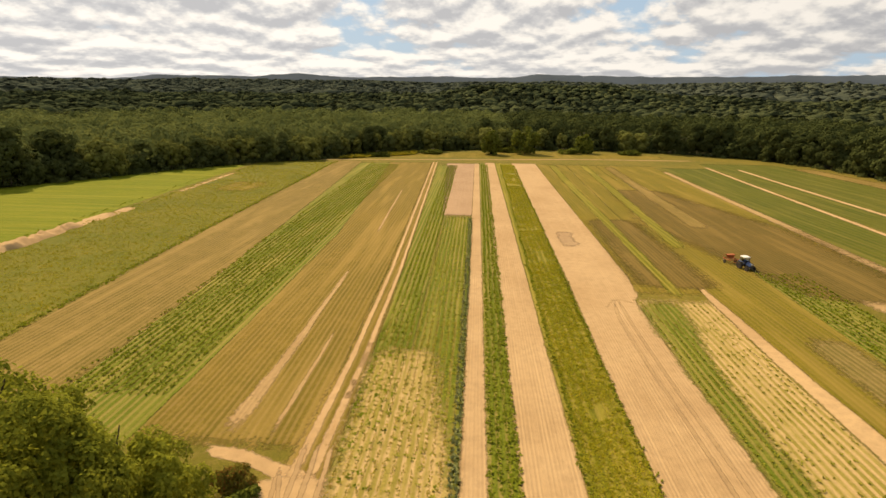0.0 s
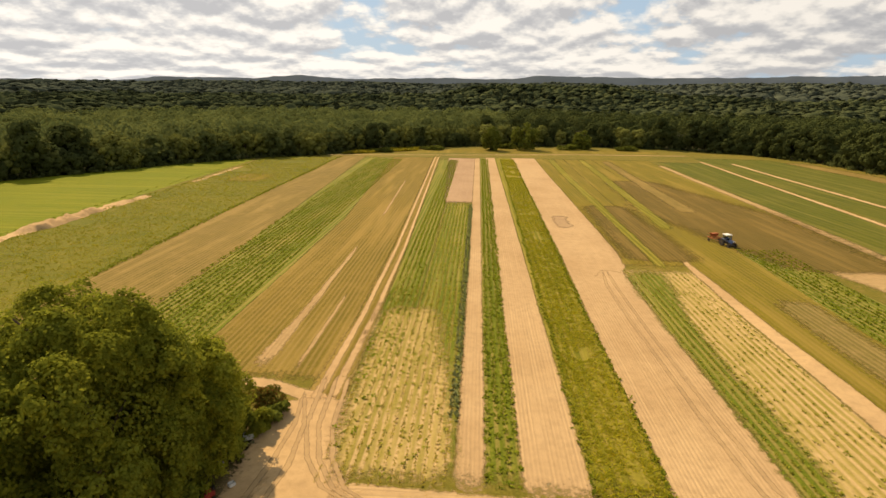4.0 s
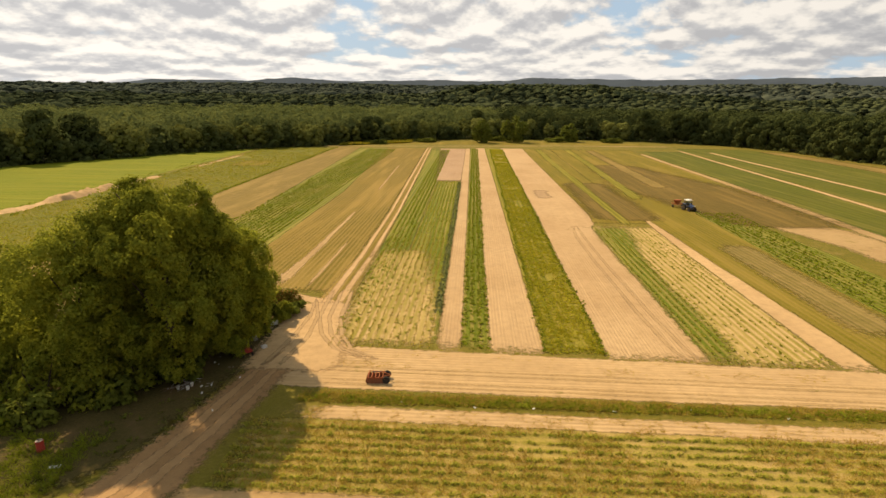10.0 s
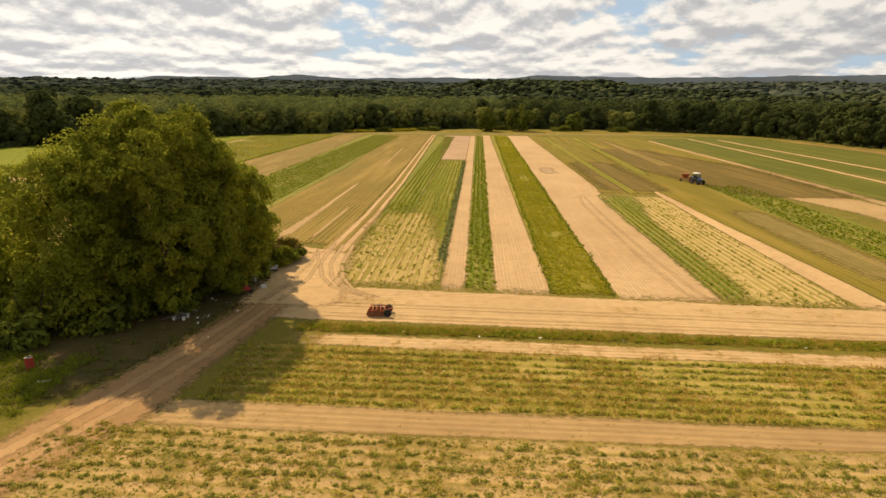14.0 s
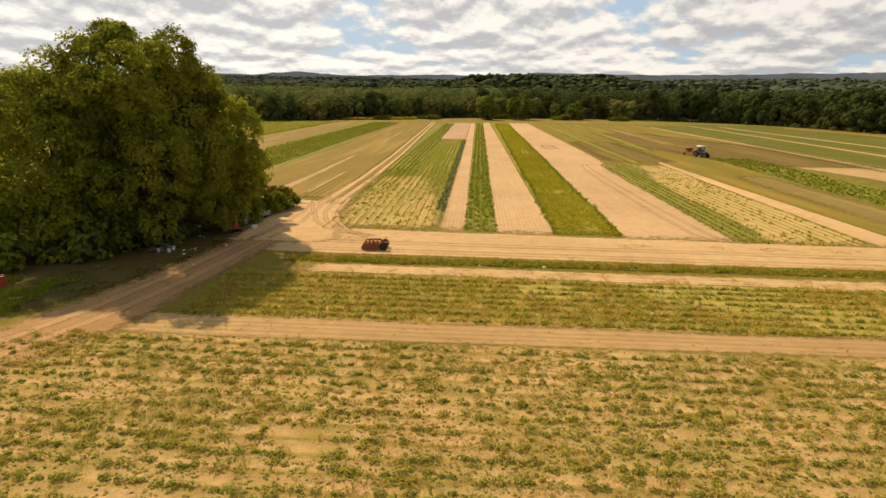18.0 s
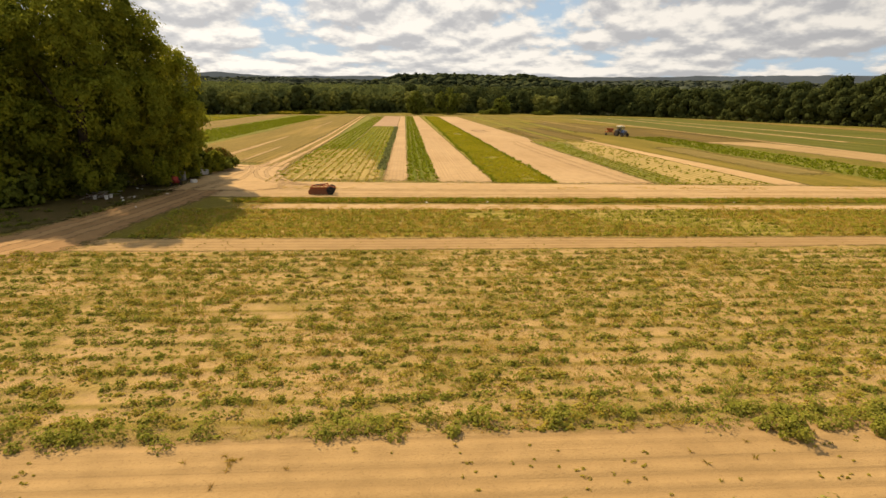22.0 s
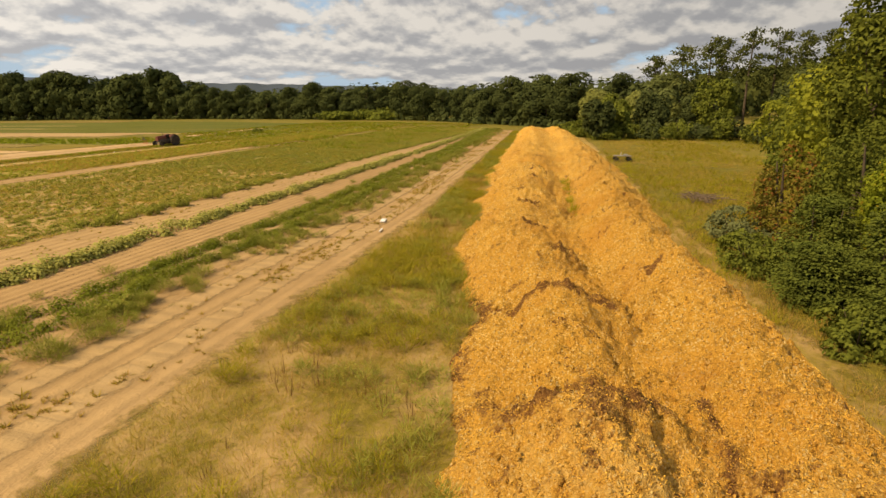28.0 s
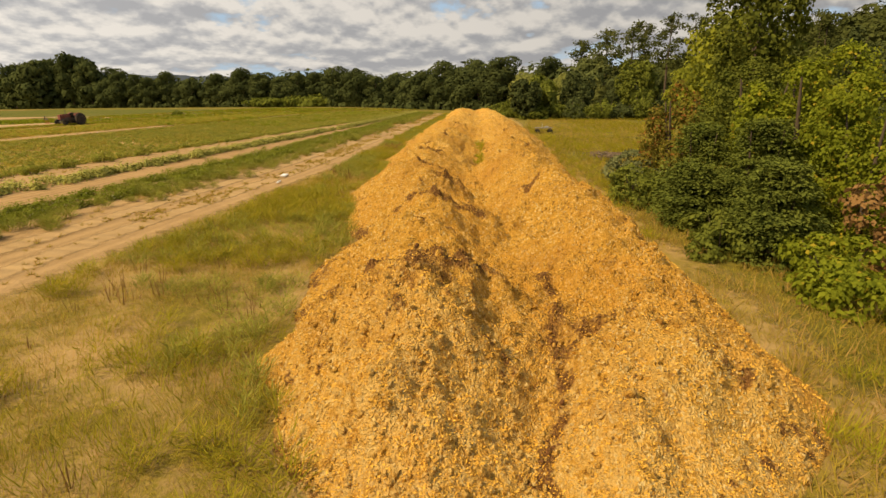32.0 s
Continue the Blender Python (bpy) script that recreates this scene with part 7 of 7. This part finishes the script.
def disc_harrow(where, heading):
    t = tagged(new("disc_harrow"), "rusty orange disc harrow with black tyres parked on the sandy headland", "farm implement")
    for y in (-0.66, 0.66):
        part("long_beam", block((1.5, 0.08, 0.09), (-0.2, y, 0.62)), m_rust, t)
    for x in (-0.9, -0.55, -0.2, 0.15, 0.5):
        part("cross_beam", block((0.08, 1.45, 0.08), (x, 0, 0.68)), m_rust, t)
        gang = tagged(new("disc_gang"))
        gang.parent = t
        part("axle", rod((x, -0.72, 0.25), (x, 0.72, 0.25), 0.022), m_steel, gang)
        for k in range(5):
            part("disc", lathe([(0.24, -0.01), (0.24, 0.0), (0.13, 0.04), (0.03, 0.05)], (x, -0.66 + 0.33 * k, 0.25), "y", 16), m_old_rust, gang)
        for y in (-0.5, 0.5):
            part("hanger", rod((x, y, 0.26), (x, y, 0.66), 0.03), m_rust, gang)
    part("hitch_frame", merge(rod((0.5, -0.4, 0.68), (1.25, 0, 0.55), 0.04), rod((0.5, 0.4, 0.68), (1.25, 0, 0.55), 0.04), rod((-0.3, 0, 0.72), (0.55, 0, 0.92), 0.04), rod((0.55, 0, 0.66), (0.55, 0, 0.92), 0.04)), m_rust, t)
    part("cylinder", rod((-0.6, 0.25, 0.78), (0.3, 0.25, 0.84), 0.05), m_steel, t, "dark hydraulic cylinder")
    for y in (-0.6, 0.6):
        wheel(t, (0.82, y, 0.36), 0.36, 0.2, m_white, "transport_wheel")
    t.matrix_world = pose(*where, 0, 0, heading)
    return t


def on_land(x, y):
    return (x, y, float(land(x, y)) + 0.015)


cab_tractor(on_land(58.0, 109.8), -76)
towed_implement(on_land(56.9, 114.2), -76)
old_tractor(on_land(56.2, 11.4), 171)
disc_harrow(on_land(-6.1, 15.0), 2)


def small_cultivator(where, heading):
    t = tagged(new("small_cultivator"), "dark small cultivator standing in the grass", "farm implement")
    part("beam", block((0.12, 1.1, 0.1), (0, 0, 0.6)), m_steel, t)
    part("mast", merge(rod((0, -0.3, 0.6), (0.15, 0, 1.05), 0.04), rod((0, 0.3, 0.6), (0.15, 0, 1.05), 0.04)), m_steel, t)
    for y in (-0.45, 0.0, 0.45):
        part("shank", merge(rod((0, y, 0.6), (-0.22, y, 0.3), 0.03), rod((-0.22, y, 0.3), (0.02, y, 0.0), 0.03)), m_rust, t)
    t.matrix_world = pose(*where, 0, 0, heading)


small_cultivator(on_land(57.6, 16.4), 160)


def ride_on_mower(where, heading):
    t = tagged(new("ride_on_mower"), "red machine parked in the shade of the grove", "mower")
    part("hood", block((0.8, 0.6, 0.5), (0.55, 0, 0.72), (0, 0, 0), 0.1, 0.85), m_red, t)
    part("deck", block((1.0, 1.1, 0.16), (-0.15, 0, 0.3), (0, 0, 0), 0.05), m_red, t)
    part("seat", merge(block((0.4, 0.45, 0.12), (-0.45, 0, 0.82)), block((0.1, 0.45, 0.4), (-0.66, 0, 1.05))), m_rubber, t)
    part("steering_wheel", lathe([(0.15, 0), (0.17, 0.012), (0.15, 0.025)], (0.02, 0, 1.12), "z", 14), m_rubber, t)
    for y in (-0.45, 0.45):
        wheel(t, (-0.5, y, 0.3), 0.3, 0.24, m_white, "rear_wheel")
        wheel(t, (0.75, y, 0.21), 0.21, 0.16, m_white, "front_wheel")
    t.matrix_world = pose(*where, 0, 0, heading)


ride_on_mower(on_land(-20.9, 19.7), -60)


def scrap_heap(where, seed):
    r = random.Random(seed)
    t = tagged(new("scrap_heap"), "tangled heap of weathered sticks, boards and wire under the trees", "scrap heap")
    for i in range(16):
        part("board", block((r.uniform(0.6, 1.6), r.uniform(0.05, 0.12), 0.03), (r.uniform(-0.9, 0.9), r.uniform(-0.8, 0.8), 0.06 + 0.035 * i), (r.uniform(-14, 14), r.uniform(-22, 22), r.uniform(0, 360)), 0.005), m_wood_grey if i % 4 else m_stick, t)
    for i in range(26):
        a, z = r.uniform(0, 6.28), r.uniform(0.05, 0.5)
        c = Vector((r.uniform(-1.0, 1.0), r.uniform(-0.9, 0.9), z))
        d = Vector((math.cos(a), math.sin(a), r.uniform(-0.3, 0.45))) * r.uniform(0.3, 0.8)
        a0, b0 = c - d, c + d
        part("stick", rod((a0.x, a0.y, max(0.02, a0.z)), (b0.x, b0.y, max(0.02, b0.z)), 0.018, 5), m_stick if i % 3 else m_straw_grey, t)
    for i in range(3):
        part("bucket", lathe([(0.13, 0), (0.16, 0.33), (0.17, 0.33), (0.15, 0.32)], (r.uniform(-1.3, 1.3), r.uniform(-1.3, 1.3), 0.0), "z", 14), m_plastic, t)
    t.matrix_world = pose(*where)


scrap_heap(on_land(-24.2, 12.4), 3)


def drum(where, material, label, height=0.88):
    t = tagged(new("drum"), label, "drum")
    part("shell", lathe([(0.28, 0), (0.29, 0.02), (0.28, height * 0.33), (0.295, height * 0.35), (0.28, height * 0.37), (0.28, height * 0.64), (0.295, height * 0.66), (0.28, height * 0.68), (0.29, height - 0.02), (0.28, height)], (0, 0, 0), "z", 20), material, t)
    part("lid", lathe([(0.27, height - 0.01), (0.27, height + 0.012), (0.2, height + 0.02)], (0, 0, 0), "z", 20), m_steel, t)
    t.matrix_world = pose(*where)


drum(on_land(-30.2, 2.5), m_red, "red steel drum beside the grove")
drum(on_land(-21.4, 23.2), m_straw_grey, "grey steel drum in the grove's shade")


def crate(where, size, turn, label):
    t = tagged(new("crate"), label, "crate")
    x, y, z = size
    part("base", block((x, y, 0.04), (0, 0, 0.03), bevel=0.008), m_plastic, t)
    for a, b, sx, sy in ((0, y / 2, x, 0.03), (0, -y / 2, x, 0.03), (x / 2, 0, 0.03, y), (-x / 2, 0, 0.03, y)):
        part("side", block((sx, sy, z), (a, b, z / 2 + 0.03), bevel=0.006), m_plastic, t)
    t.matrix_world = pose(*where, 0, 0, turn)


crate(on_land(-20.9, 27.9), (0.9, 0.6, 0.55), 25, "white plastic crate at the edge of the grove")
crate(on_land(-19.6, 21.2), (0.5, 0.4, 0.3), 50, "small white plastic crate beside the track")


def board(name, where, size, turn, material, label):
    ob = part(name, block(size, (0, 0, size[2] / 2), bevel=0.006), material, None)
    tagged(ob, label, "board")
    ob.matrix_world = pose(*where, 0, 0, turn)


board("white_board", on_land(-27.8, 0.7), (0.8, 0.35, 0.04), 20, m_plastic, "white plastic board lying in the grass")
board("white_board", (16.8, -35.8, 0.06), (0.75, 0.28, 0.05), 12, m_plastic, "white plastic board lying on the track's edge")
board("white_board", (14.6, -36.5, 0.06), (0.6, 0.08, 0.05), 8, m_plastic, "white plastic strip lying on the track's edge")
rr = random.Random(12)
for i in range(14):
    x, y = rr.uniform(-23.5, -19.2), rr.uniform(8, 21)
    board("scrap_piece", on_land(x, y + 0.0), (rr.uniform(0.12, 0.35), rr.uniform(0.08, 0.2), 0.05), rr.uniform(0, 180), m_plastic if i % 2 else m_wood_grey, "pale scrap piece littered by the track")
for i in range(9):
    board("litter_piece", on_land(-2 + 6.1 * i + rr.uniform(-2, 2), 11.1 + rr.uniform(-0.8, 0.6)), (0.3, 0.16, 0.04), rr.uniform(0, 180), m_plastic, "white plastic litter piece on the lane")


def flat_cart(where, turn):
    t = tagged(new("flat_cart"), "grey flat cart standing in the meadow", "cart")
    part("deck", block((1.9, 1.0, 0.08), (0, 0, 0.62)), m_wood_grey, t)
    part("box", block((0.4, 0.3, 0.14), (-0.3, 0, 0.73)), m_straw_grey, t, "grey box on the deck")
    part("pole", rod((0.2, 0.1, 0.66), (0.2, 0.1, 1.05), 0.025), m_plastic, t)
    for x in (-0.7, 0.7):
        for y in (-0.42, 0.42):
            wheel(t, (x, y, 0.24), 0.24, 0.1, m_steel, "wheel")
            part("leg", rod((x, y * 0.8, 0.24), (x, y * 0.8, 0.6), 0.03), m_steel, t)
    t.matrix_world = pose(*where, 0, 0, turn)


flat_cart((53.2, -49.9, 0.02), 100)


def brush_heap(name, where, size, n, seed, label):
    r = random.Random(seed)
    vs, fs = [], []
    for i in range(n):
        a, l = r.uniform(0, 6.28), r.uniform(0.5, 1.2) * size
        c = Vector((r.gauss(0, size * 0.5), r.gauss(0, size * 0.3), r.uniform(0.03, 0.35) * size * 0.6))
        d = Vector((math.cos(a), math.sin(a), r.uniform(-0.15, 0.3))) * l / 2
        v, f = tube([c - d, c + Vector((r.uniform(-0.1, 0.1), r.uniform(-0.1, 0.1), r.uniform(0, 0.1))), c + d], [0.025, 0.02, 0.008], 5)
        k = len(vs)
        vs += [(q.x, q.y, max(0.0, q.z)) for q in v]
        fs += [k + j for q in f for j in q]
    ob = tagged(new(name, raw_mesh(name, vs, fs, 4, m_stick)), label, "brush pile")
    ob.location = where


brush_heap("brush_heap", (29.0, -53.8, 0.0), 1.5, 150, 5, "brown heap of dead branches in the meadow")
brush_heap("brush_heap", (4.0, -59.5, 0.0), 0.9, 60, 6, "brown heap of dead branches under the shrubs")
bush("field_heap", on_land(90, 18.8), (0.9, 1.3), 0.9, 300, 0.3, m_leaf_shrub, 640, "small weedy mound in the east field", 7, "mound")
